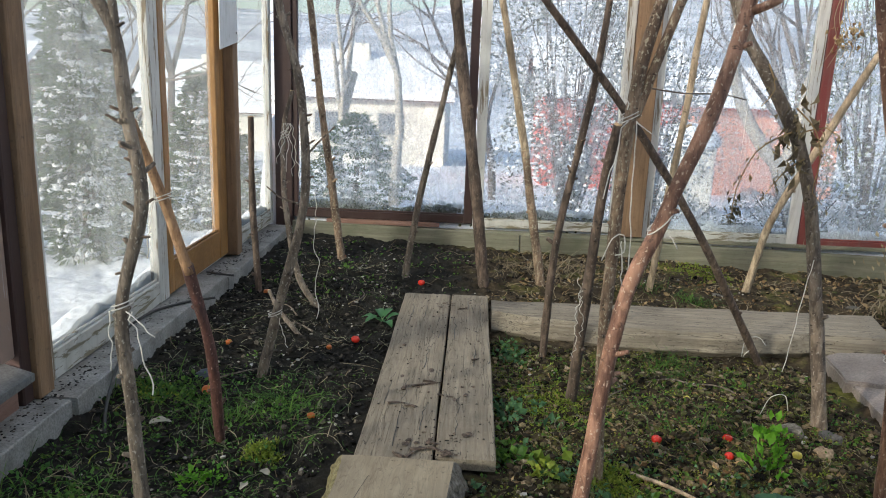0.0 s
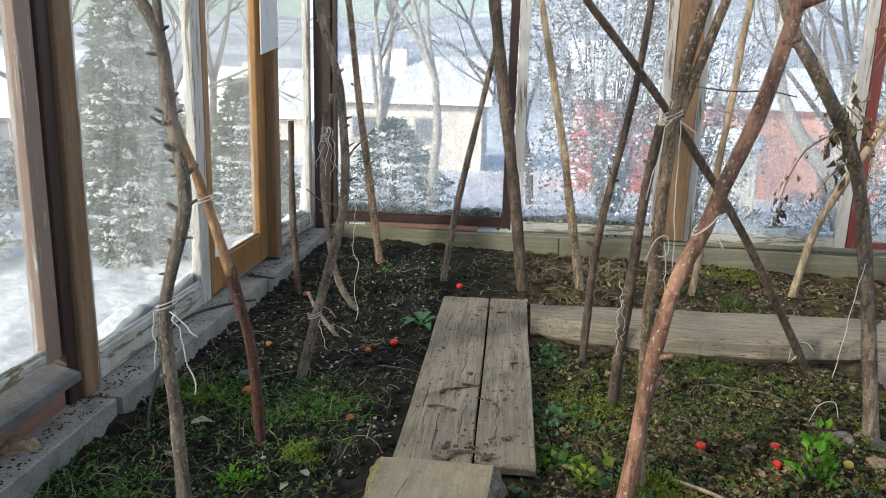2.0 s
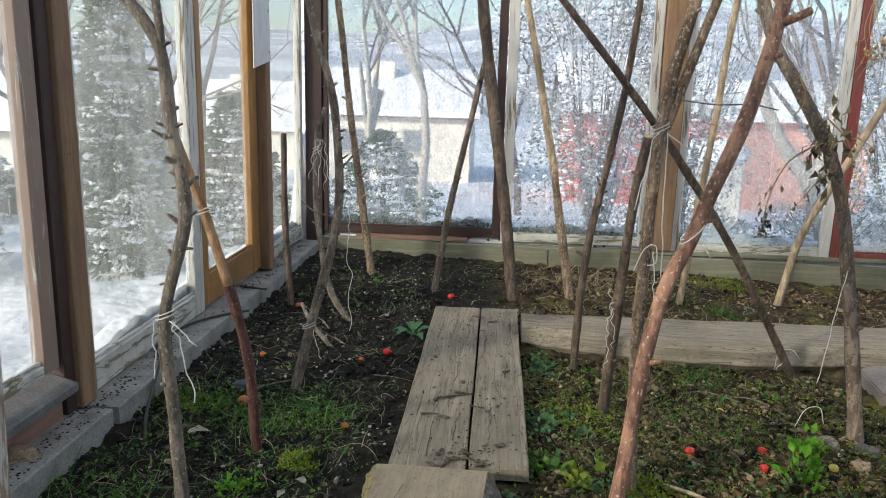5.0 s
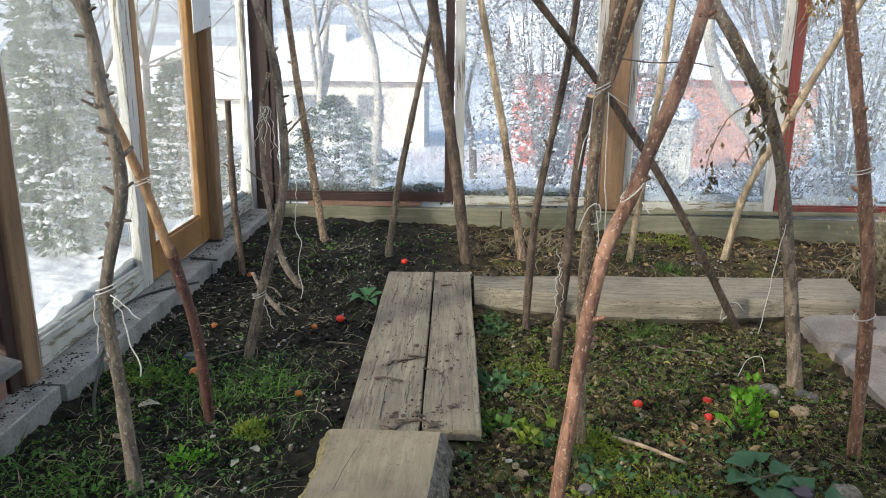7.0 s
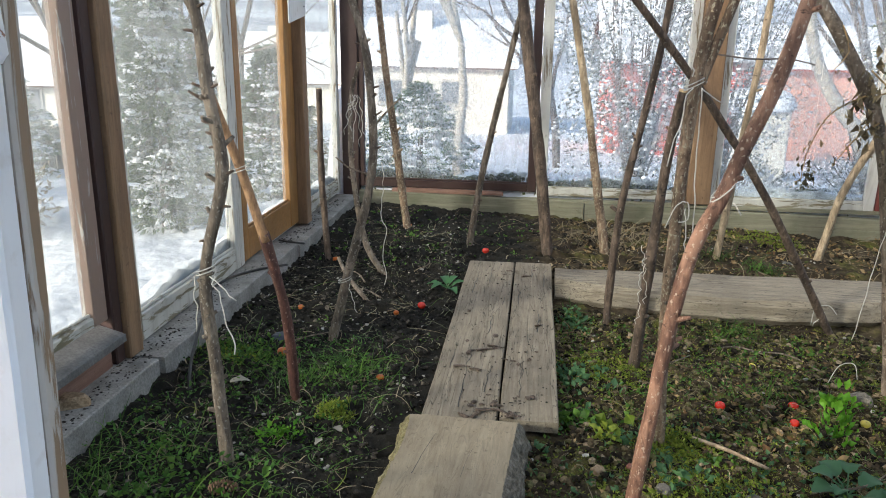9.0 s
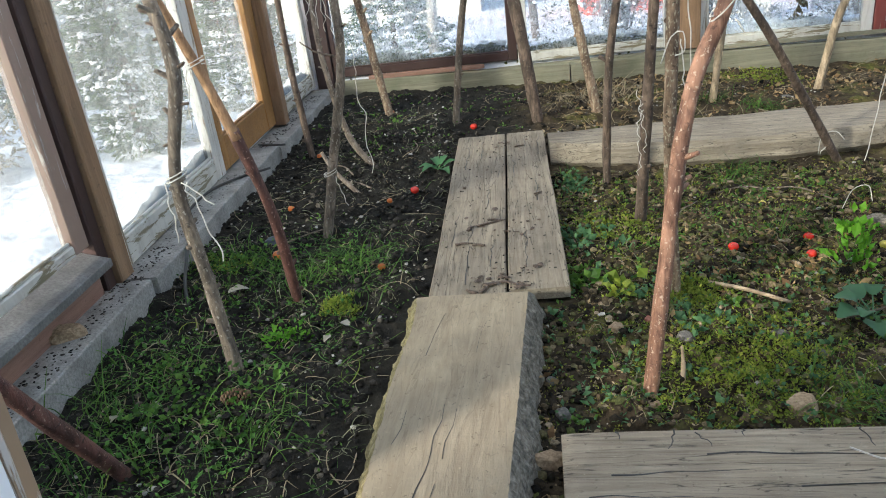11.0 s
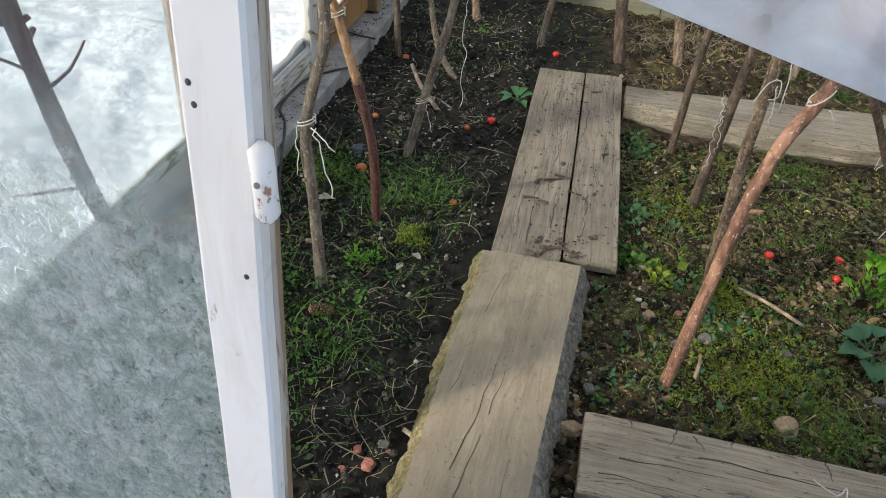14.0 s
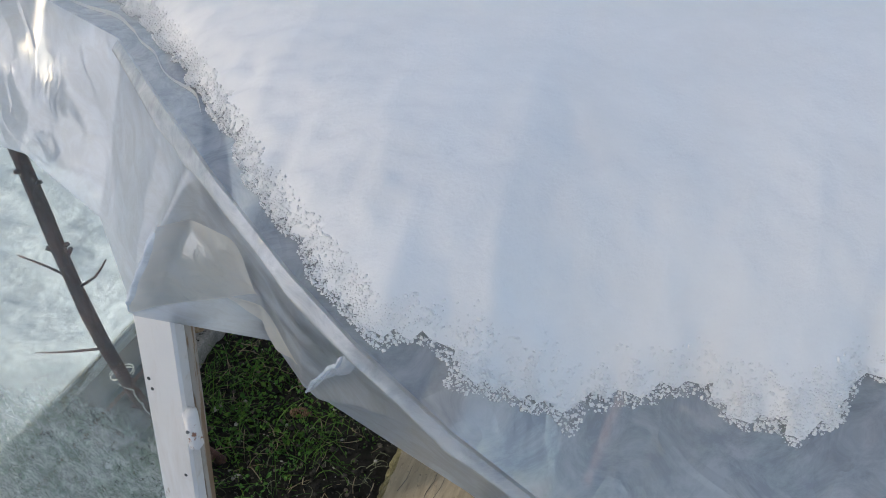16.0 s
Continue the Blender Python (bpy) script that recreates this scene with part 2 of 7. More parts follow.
SNOW = snow_mat("snow")
SNOW_ROOF = snow_mat("crusted_snow", (0.89, 0.86, 0.815), 5.0)
WOOD_GREY_Y = wood("grey_weathered_board", (0.13, 0.102, 0.07), (0.42, 0.355, 0.26), (60, 3.2, 60), stain=0.55, checks=0.9)
WOOD_SLAB = wood("sawn_slab_wood", (0.235, 0.185, 0.122), (0.41, 0.34, 0.235), (40, 5, 40), stain=0.35, checks=0.25)
WOOD_BEAM = wood("bleached_beam_wood", (0.15, 0.117, 0.08), (0.48, 0.41, 0.305), (3.5, 60, 60), stain=0.4, bump_s=1.0, checks=0.9)
WOOD_KERB = wood("green_grey_plank", (0.13, 0.125, 0.085), (0.33, 0.31, 0.22), (2.5, 40, 40), stain=0.5, grime=(0.07, 0.09, 0.04))
WOOD_RED = wood("red_stained_wood", (0.17, 0.085, 0.06), (0.36, 0.21, 0.155), (3, 40, 40), stain=0.3)
VARNISH = wood("amber_varnished_wood", (0.21, 0.095, 0.03), (0.50, 0.27, 0.095), (40, 40, 4), rough=0.4, stain=0.45, grime=(0.16, 0.07, 0.02))
VARNISH_H = wood("amber_varnished_rail", (0.21, 0.095, 0.03), (0.48, 0.26, 0.095), (40, 4, 40), rough=0.4, stain=0.45, grime=(0.16, 0.07, 0.02))
WOOD_POST = wood("brown_bare_post", (0.15, 0.085, 0.045), (0.35, 0.215, 0.12), (40, 40, 3), stain=0.3)
DARK_BROWN = painted("dark_brown_paint", (0.042, 0.019, 0.016), (0.15, 0.095, 0.06), 0.66, dirt=(0.07, 0.05, 0.04))
RED_PAINT = painted("oxide_red_paint", (0.19, 0.035, 0.03), (0.3, 0.2, 0.13), 0.65)
WHITE_PAINT = painted("peeling_white_paint", (0.62, 0.61, 0.57), (0.23, 0.18, 0.12), 0.56)
WHITE_H = painted("peeling_white_rail", (0.58, 0.57, 0.52), (0.22, 0.19, 0.12), 0.54, (6, 6, 40))
WHITE_DOOR = painted("white_gloss_paint", (0.76, 0.745, 0.725), (0.42, 0.31, 0.21), 0.655, (44, 44, 12), rough=0.4, dirt=(0.5, 0.42, 0.33))
PINKISH = painted("faded_pink_paint", (0.30, 0.205, 0.165), (0.50, 0.47, 0.43), 0.585)
CONCRETE = speckled("concrete", [(0.3, (0.19, 0.185, 0.17)), (0.55, (0.34, 0.33, 0.31)), (0.75, (0.44, 0.43, 0.41))], 9)
STONE = speckled("paving_slab", [(0.3, (0.24, 0.2, 0.175)), (0.6, (0.36, 0.31, 0.27)), (0.8, (0.42, 0.38, 0.33))], 6)
METAL = speckled("zinc_sheet", [(0.3, (0.10, 0.10, 0.095)), (0.55, (0.19, 0.19, 0.185)), (0.8, (0.27, 0.27, 0.26))], 7, 0.6, 0.2, 0.001)
PLATE = painted("white_sheet_plate", (0.63, 0.64, 0.64), (0.3, 0.26, 0.2), 0.72)
BARK_GREY = bark("grey_bark", (0.092, 0.068, 0.05), (0.28, 0.222, 0.168), (0.38, 0.345, 0.29))
BARK_DARK = bark("dark_bark", (0.055, 0.037, 0.028), (0.175, 0.122, 0.088), (0.28, 0.25, 0.2), 0.7)
BARK_RED = bark("red_brown_bark", (0.16, 0.068, 0.04), (0.43, 0.235, 0.15), (0.58, 0.44, 0.32), 0.66, 0.6)
BARK_MAROON = bark("maroon_bark", (0.06, 0.024, 0.02), (0.155, 0.066, 0.05), (0.36, 0.25, 0.2), 0.68, 0.6)
BARK_ROUGH = bark("flaky_bark", (0.12, 0.072, 0.046), (0.36, 0.25, 0.165), (0.43, 0.38, 0.27), 0.62)
BARK_PALE = bark("pale_stripped_wood", (0.3, 0.22, 0.14), (0.55, 0.43, 0.29), (0.2, 0.15, 0.1), 0.68)
BARK_PEEL = bark("peeled_orange_wood", (0.3, 0.16, 0.08), (0.52, 0.31, 0.17), (0.2, 0.1, 0.06), 0.7)
CUT_WOOD = plain("cut_wood_end", (0.55, 0.38, 0.2), 0.7, 0.2, 60)
BARK_SLAB = speckled("slab_bark", [(0.3, (0.07, 0.06, 0.045)), (0.52, (0.24, 0.215, 0.17)), (0.75, (0.42, 0.39, 0.33))], 45, bump_s=1.0, dist=0.012)
BARK_MOSSY = speckled("mossy_slab_bark", [(0.3, (0.09, 0.075, 0.035)), (0.52, (0.28, 0.235, 0.11)), (0.75, (0.44, 0.385, 0.24))], 40, bump_s=1.0, dist=0.01)
TWINE = plain("white_twine", (0.62, 0.59, 0.53), 0.8, 0.2, 200)
CABLE = plain("black_cable", (0.035, 0.033, 0.03), 0.5, 0.2, 50)
TOMATO = plain("ripe_tomato", (0.62, 0.035, 0.02), 0.25, 0.2, 30)
TOMATO_OR = plain("orange_tomato", (0.52, 0.13, 0.02), 0.3, 0.2, 30)
TOMATO_YE = plain("yellow_tomato", (0.68, 0.55, 0.1), 0.3, 0.2, 30)


def crumbs(name, cols):
    """Crumbs of soil, each of its own colour, rough all over."""
    m, nt, b = material(name)
    c = ramp(nt, island_random(nt), cols)
    n = noise_tex(nt, coords(nt), 170, 4, 0.7)
    c = mix(nt, 1.0, c, ramp(nt, n, [(0.3, grey(0.35)), (0.7, grey(1.15))]), 'MULTIPLY')
    nt.links.new(c, b.inputs["Base Color"])
    b.inputs["Roughness"].default_value = 0.95
    b.inputs["Specular IOR Level"].default_value = 0.2
    bump(nt, b, n, 0.9, 0.004)
    return m


CLOD = crumbs("soil_clod", [(0.0, (0.011, 0.010, 0.009)), (0.6, (0.032, 0.028, 0.024)), (0.9, (0.085, 0.075, 0.064)), (1.0, (0.2, 0.17, 0.13))])
CLOD_BROWN = crumbs("brown_clod", [(0.0, (0.008, 0.007, 0.005)), (0.4, (0.042, 0.032, 0.02)), (0.66, (0.16, 0.12, 0.07)), (0.8, (0.10, 0.125, 0.035)), (0.94, (0.31, 0.235, 0.14)), (1.0, (0.46, 0.37, 0.26))])
GRIT = plain("pale_grit", (0.5, 0.47, 0.42), 0.9, 0.3, 50, use_random=True)
GREEN = leafy("weed_green", (0.025, 0.075, 0.012), (0.13, 0.25, 0.04))
GREEN_Y = leafy("yellow_green", (0.12, 0.19, 0.02), (0.33, 0.38, 0.06))
GREEN_B = leafy("blue_green_leaf", (0.05, 0.125, 0.06), (0.13, 0.26, 0.11))
MOSS_DARK = leafy("dark_moss", (0.025, 0.032, 0.015), (0.10, 0.11, 0.045), 0.1, 0.9)
MOSS = leafy("moss_green", (0.09, 0.11, 0.02), (0.30, 0.31, 0.06), 0.2, 0.9)
DRY = leafy("dry_leaf", (0.16, 0.09, 0.04), (0.46, 0.33, 0.17), 0.25, 0.8)
DRY_PALE = leafy("dry_stem", (0.22, 0.17, 0.1), (0.45, 0.37, 0.24), 0.2, 0.8)
NEEDLE = leafy("conifer_green", (0.035, 0.06, 0.03), (0.13, 0.19, 0.085), 0.2, 0.8)
TWIG = plain("bare_twig", (0.13, 0.1, 0.085), 0.9, 0.4, 10)
TWIG_PALE = plain("pale_trunk_bark", (0.42, 0.38, 0.33), 0.9, 0.3, 14)
HOUSE_WALL = plain("cream_render", (0.70, 0.67, 0.60), 0.9, 0.08, 2)
HOUSE_RED = plain("red_cladding", (0.52, 0.12, 0.09), 0.8, 0.2, 3)
HOUSE_ORANGE = plain("orange_render", (0.62, 0.33, 0.26), 0.9, 0.15, 3)
HOUSE_GLASS = plain("dark_pane", (0.16, 0.17, 0.19), 0.15, 0.2, 3)
TILE_DARK = plain("dark_roof_tile", (0.2, 0.12, 0.1), 0.8, 0.3, 5)
FENCE = wood("fence_wood", (0.1, 0.08, 0.06), (0.25, 0.2, 0.15), (5, 5, 40))
GLASS_FAR = dirty_glass("drop_stained_glass", 0.08, 0.35, 34, tint=(0.80, 0.83, 0.84), dirt=(0.70, 0.72, 0.73), streak=(6, 6, 3), drops=0.2)
GLASS_SIDE = dirty_glass("streaked_glass", 0.04, 0.20, 22, tint=(0.66, 0.69, 0.70), dirt=(0.66, 0.70, 0.71), streak=(6, 6, 2.5), drops=0.07)
GLASS_FRONT = dirty_glass("algae_trailed_glass", 0.44, 0.70, 40, tint=(0.95, 0.98, 0.98), dirt=(0.70, 0.76, 0.77), trails=0.65, algae=True, misted=0.22)


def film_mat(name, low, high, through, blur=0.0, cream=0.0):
    """Polythene: cloudy, part of the light passes straight, part scattered, bumped along creases; cream paints in
    sunlit warmth.
    """
    m, nt, b = material(name)
    out = nt.nodes["Material Output"]
    nt.nodes.remove(b)
    tp = nt.nodes.new("ShaderNodeBsdfTransparent")
    tp.inputs[0].default_value = (0.85, 0.88, 0.89, 1)
    df = nt.nodes.new("ShaderNodeBsdfDiffuse")
    # cream shifts the body from a sky-blue cast to a sunlit glow
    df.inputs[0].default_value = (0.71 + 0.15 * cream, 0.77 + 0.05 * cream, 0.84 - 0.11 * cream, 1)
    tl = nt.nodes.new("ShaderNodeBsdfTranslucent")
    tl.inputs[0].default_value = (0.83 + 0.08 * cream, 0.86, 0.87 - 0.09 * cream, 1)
    gl = nt.nodes.new("ShaderNodeBsdfGlossy")
    gl.inputs["Roughness"].default_value = 0.16
    # blue gloss colour stands in for the sky's sheen
    gl.inputs[0].default_value = (0.9, 0.93, 1.0, 1)
    v = coords(nt)
    wr = noise_tex(nt, coords(nt, (6, 5, 1.6), (0.2, 0.75, 0.4)), 1.0, 2, 0.4, 0.2)
    fine = noise_tex(nt, coords(nt, (16, 14, 9), (0.2, 0.9, 0.6)), 1.0, 3, 0.5, 0.6)
    ridge = ramp(nt, wr, [(0.36, grey(0)), (0.5, grey(0.4)), (0.64, grey(0))])
    ridge2 = ramp(nt, fine, [(0.44, grey(0)), (0.5, grey(0.16)), (0.56, grey(0))])
    crease = mix(nt, 1.0, ridge, ridge2, 'ADD')
    bp = nt.nodes.new("ShaderNodeBump")
    bp.inputs["Strength"].default_value = 0.35
    bp.inputs["Distance"].default_value = 0.008
    nt.links.new(crease, bp.inputs["Height"])
    for s in (df, tl, gl):
        nt.links.new(bp.outputs[0], s.inputs["Normal"])
    body = nt.nodes.new("ShaderNodeMixShader")
    body.inputs[0].default_value = through
    nt.links.new(df.outputs[0], body.inputs[1])
    nt.links.new(tl.outputs[0], body.inputs[2])
    fac = ramp(nt, noise_tex(nt, coords(nt), 22.0, 8, 0.72, 1.4), [(0.40, grey(low)), (0.60, grey(high))])
    see = tp.outputs[0]
    if blur:
        rf = nt.nodes.new("ShaderNodeBsdfRefraction")
        rf.inputs["Color"].default_value = (0.88, 0.9, 0.92, 1)
        rf.inputs["Roughness"].default_value = 0.3
        rf.inputs["IOR"].default_value = 1.12
        hz = nt.nodes.new("ShaderNodeMixShader")
        hz.inputs[0].default_value = blur
        nt.links.new(tp.outputs[0], hz.inputs[1])
        nt.links.new(rf.outputs[0], hz.inputs[2])
        see = hz.outputs[0]
    a = nt.nodes.new("ShaderNodeMixShader")
    nt.links.new(fac, a.inputs[0])
    nt.links.new(see, a.inputs[1])
    nt.links.new(body.outputs[0], a.inputs[2])
    c = nt.nodes.new("ShaderNodeMixShader")
    c.inputs[0].default_value = 0.2
    nt.links.new(a.outputs[0], c.inputs[1])
    nt.links.new(gl.outputs[0], c.inputs[2])
    nt.links.new(c.outputs[0], out.inputs[0])
    return m


FILM = film_mat("polythene_film", 0.22, 0.56, 0.4, 0.6, -0.1)
# the sun's warm glow is put into these two colours by cream
FILM_THICK_WARM = film_mat("doubled_polythene_sunwarm", 0.66, 0.92, 0.65, 0.85, 1.0)
FILM_ROOF_WARM = film_mat("stretched_polythene_sunwarm", 0.48, 0.72, 0.8, 0.0, 0.7)
# denser white body imitates the glint that runs along a crease
FILM_CREASE_GLINT = film_mat("polythene_crease_glint", 0.80, 0.95, 0.4)


def soil_mat():
    m, nt, b = material("garden_soil")
    v = coords(nt)
    n1 = noise_tex(nt, v, 14, 8, 0.7)
    dark = ramp(nt, n1, [(0.3, (0.008, 0.0075, 0.006)), (0.6, (0.028, 0.025, 0.02)), (0.8, (0.075, 0.068, 0.053))])
    brown = ramp(nt, n1, [(0.3, (0.010, 0.008, 0.005)), (0.55, (0.068, 0.05, 0.03)), (0.8, (0.21, 0.163, 0.098))])
    sep = nt.nodes.new("ShaderNodeSeparateXYZ")
    nt.links.new(v, sep.inputs[0])
    wob = nt.nodes.new("ShaderNodeMath")
    wob.operation = 'ADD'
    nt.links.new(sep.outputs[0], wob.inputs[0])
    nt.links.new(noise_tex(nt, v, 2.2, 4), wob.inputs[1])
    side = ramp(nt, wob.outputs[0], [(0.75, grey(0)), (1.0, grey(1))])
    c = mix(nt, side, dark, brown)
    ms = ramp(nt, noise_tex(nt, v, 3.3, 6, 0.7), [(0.52, grey(0)), (0.66, grey(0.75))])
    green = ramp(nt, noise_tex(nt, v, 40, 4), [(0.3, (0.06, 0.07, 0.012)), (0.7, (0.24, 0.24, 0.05))])
    keep = nt.nodes.new("ShaderNodeMath")
    keep.operation = 'MULTIPLY'
    nt.links.new(ms, keep.inputs[0])
    nt.links.new(side, keep.inputs[1])
    c = mix(nt, keep.outputs[0], c, green)
    nt.links.new(c, b.inputs["Base Color"])
    b.inputs["Roughness"].default_value = 0.95
    b.inputs["Specular IOR Level"].default_value = 0.2
    ch = bump(nt, b, n1, 0.9, 0.02)
    bump(nt, b, noise_tex(nt, v, 130, 4, 0.7), 0.8, 0.006, ch)
    return m


SOIL = soil_mat()

# ---- mesh helpers ----
def thing(name, at, label, category, group="", kind="", rz=0.0):
    e = new(name)
    e.empty_display_size = 0.05
    e.matrix_world = pose(*at, 0, 0, rz)
    return tagged(e, label, category, group, kind)


def as_mesh(name, bm, mat, smooth=False):
    me = bpy.data.meshes.new(name)
    bmesh.ops.recalc_face_normals(bm, faces=bm.faces)
    bm.to_mesh(me)
    bm.free()
    me.materials.append(mat)
    if smooth:
        me.shade_smooth()
    return me


def part(name, bm, mat, parent, label="", smooth=False):
    ob = new(name, as_mesh(name, bm, mat, smooth))
    ob.parent = parent
    return tagged(ob, label)


def solo(name, bm, mat, at, label, category, group="", kind="", smooth=False, rz=0.0):
    ob = new(name, as_mesh(name, bm, mat, smooth))
    ob.matrix_world = pose(*at, 0, 0, rz)
    return tagged(ob, label, category, group, kind)


def raw(name, verts, faces, mat, at=(0, 0, 0), smooth=False):
    me = bpy.data.meshes.new(name)
    me.from_pydata([tuple(v) for v in verts], [], [tuple(f) for f in faces])
    me.materials.append(mat)
    if smooth:
        me.shade_smooth()
    ob = new(name, me)
    ob.location = at
    return ob


def box(lo, hi, bevel=0.003, bm=None):
    bm = bm or bmesh.new()
    lo, hi = Vector(lo), Vector(hi)
    c = (lo + hi) / 2
    s = hi - lo
    r = bmesh.ops.create_cube(bm, size=1.0, matrix=Matrix.Translation(c) @ Matrix.Diagonal((*s, 1)))
    if bevel:
        es = list({e for v in r["verts"] for e in v.link_edges})
        bmesh.ops.bevel(bm, geom=es, offset=bevel, segments=1, affect='EDGES')
    return bm


def plank(length, width, thick, seed, along='x', ragged=0.004, warp=0.006, taper=0.0, skew=0.0, n=26):
    """A rough plank lying on z = 0, its length along x or y, with a slightly wandering edge and a warped top."""
    bm = bmesh.new()
    rings = []
    k = 6
    for i in range(n + 1):
        s = i / n
        u = s * length
        wob = [noise.noise((u * 2.2, q * 7.0, seed)) * ragged for q in range(4)]
        top = thick + noise.noise((u * 1.3, 3.3, seed)) * warp
        w0 = wob[0] + skew * s
        w1 = width * (1 - taper * s) + wob[1] + skew * s
        b = 0.004
        if i in (0, n):
            top -= 0.003
        prof = [(w0, 0), (w0, top - b), (w0 + b, top)]
        prof += [(w0 + (w1 - w0) * j / k, top + noise.noise((u * 6, j * 1.7, seed)) * 0.0018) for j in range(1, k)]
        prof += [(w1 - b, top), (w1, top - b), (w1, 0)]
        end = noise.noise((7.7, 0, seed)) * 0.0
        ring = []
        for j, (a, z) in enumerate(prof):
            uu = u
            if i == 0:
                uu += abs(noise.noise((j * 0.9, 1.1, seed))) * ragged
            if i == n:
                uu -= abs(noise.noise((j * 0.9, 5.1, seed))) * ragged
            ring.append(bm.verts.new((uu, a, z) if along == 'x' else (a, uu, z)))
        rings.append(ring)
    m = len(rings[0])
    for i in range(n):
        for j in range(m - 1):
            bm.faces.new((rings[i][j], rings[i + 1][j], rings[i + 1][j + 1], rings[i][j + 1]))
        bm.faces.new((rings[i][m - 1], rings[i + 1][m - 1], rings[i + 1][0], rings[i][0]))
    bm.faces.new(rings[0])
    bm.faces.new(list(reversed(rings[-1])))
    return bm


def smooth_line(pts, step):
    """Catmull-Rom points through pts, about one each step metres, with their share of the way."""
    p = [Vector(q) for q in pts]
    p = [p[0] * 2 - p[1]] + p + [p[-1] * 2 - p[-2]]
    out = []
    for i in range(1, len(p) - 2):
        a, b, c, d = p[i - 1:i + 3]
        n = max(1, int((c - b).length / step))
        for j in range(n):
            t = j / n
            out.append(0.5 * ((2 * b) + (c - a) * t + (2 * a - 5 * b + 4 * c - d) * t * t + (3 * b - a - 3 * c + d) * t ** 3))
    out.append(p[-2].copy())
    return out


def tube(pts, r0, r1, sides=9, step=0.05, rough=0.08, seed=0.0, bm=None, cap=True):
    bm = bm or bmesh.new()
    line = smooth_line(pts, step)
    n = len(line)
    last = None
    side = None
    for i, p in enumerate(line):
        d = (line[min(i + 1, n - 1)] - line[max(i - 1, 0)]).normalized()
        if side is None:
            side = d.orthogonal().normalized()
        side = (side - d * side.dot(d)).normalized()
        up = d.cross(side)
        r = r0 + (r1 - r0) * i / max(1, n - 1)
        ring = []
        for k in range(sides):
            a = 2 * math.pi * k / sides
            rr = r * (1 + rough * 2.2 * noise.noise((math.cos(a) * 1.4, math.sin(a) * 1.4 + seed, i * step * 7 + seed)))
            ring.append(bm.verts.new(p + side * (math.cos(a) * rr) + up * (math.sin(a) * rr)))
        if last:
            for k in range(sides):
                bm.faces.new((last[k], last[(k + 1) % sides], ring[(k + 1) % sides], ring[k]))
        elif cap:
            bm.faces.new(list(reversed(ring)))
        last = ring
    if cap:
        bm.faces.new(last)
    return bm


def slope(x):
    """The height of the bed, which falls a little towards the east."""
    return -0.035 * (x - 0.5)


# ---- the land outside ----
def land(x, y):
    inside = x > -1.03 and x < 4.32 and 1.13 < y < 5.93
    if inside:
        return -0.35
    z = -0.42
    z += 0.68 * math.exp(-(max(0.0, -1.08 - x) / 0.38) ** 1.5) * (1 if 0.9 < y < 6.2 else math.exp(-(min(abs(y - 0.9), abs(y - 6.2)) / 0.5) ** 2)) if x < -1.0 else 0
    if y >= 5.9 and x > -1.1:
        z += 0.62 * math.exp(-(max(0.0, y - 6.02) / 0.35) ** 1.5)
    if y <= 1.13 and x > -1.1:
        z = -0.1
    far = max(0.0, y - 7.5) + 0.35 * max(0.0, -x - 7)
    z -= 3.6 * (1 - math.exp(-far / 26.0))
    d = math.hypot(x, y)
    if d > 130:
        hill = (d - 130) / 1400
        ridge = 118 + 46 * math.sin(math.atan2(x, y) * 3.1 + 0.7) + 16 * math.sin(math.atan2(x, y) * 11)
        z += ridge * min(1.0, hill) ** 1.3
    z += 0.05 * noise.noise((x * 0.9, y * 0.9, 2.0)) + 0.03 * noise.noise((x * 3.1, y * 3.1, 5.0))
    if d < 14:
        z += 0.05 * abs(noise.noise((x * 5.5, y * 5.5, 9.0))) - 0.045 * max(0.0, noise.noise((x * 4.1, y * 3.3, 4.0)) - 0.15) + 0.012 * noise.noise((x * 13, y * 13, 6.0))
    return z


def spread(lo, hi, step, reach):
    mid = list(np.arange(lo, hi + 1e-6, step))
    out, s = [], step
    q = hi
    while q < reach:
        s *= 1.17
        q += s
        out.append(q)
    left, s, q = [], step, lo
    while q > -reach:
        s *= 1.17
        q -= s
        left.append(q)
    return list(reversed(left)) + mid + out


gx = sorted(set(spread(-5.0, -1.2, 0.06, 1900) + list(np.arange(-1.14, 4.5, 0.12)) + [-1.10, -1.045, -1.02]))
gy = sorted(set(spread(0.4, 8.6, 0.07, 1900) + [5.915, 5.955, 6.02]))
lv = [(x, y, land(x, y)) for y in gy for x in gx]
nx = len(gx)
lf = [(j * nx + i, j * nx + i + 1, (j + 1) * nx + i + 1, (j + 1) * nx + i) for j in range(len(gy) - 1) for i in range(nx - 1)]


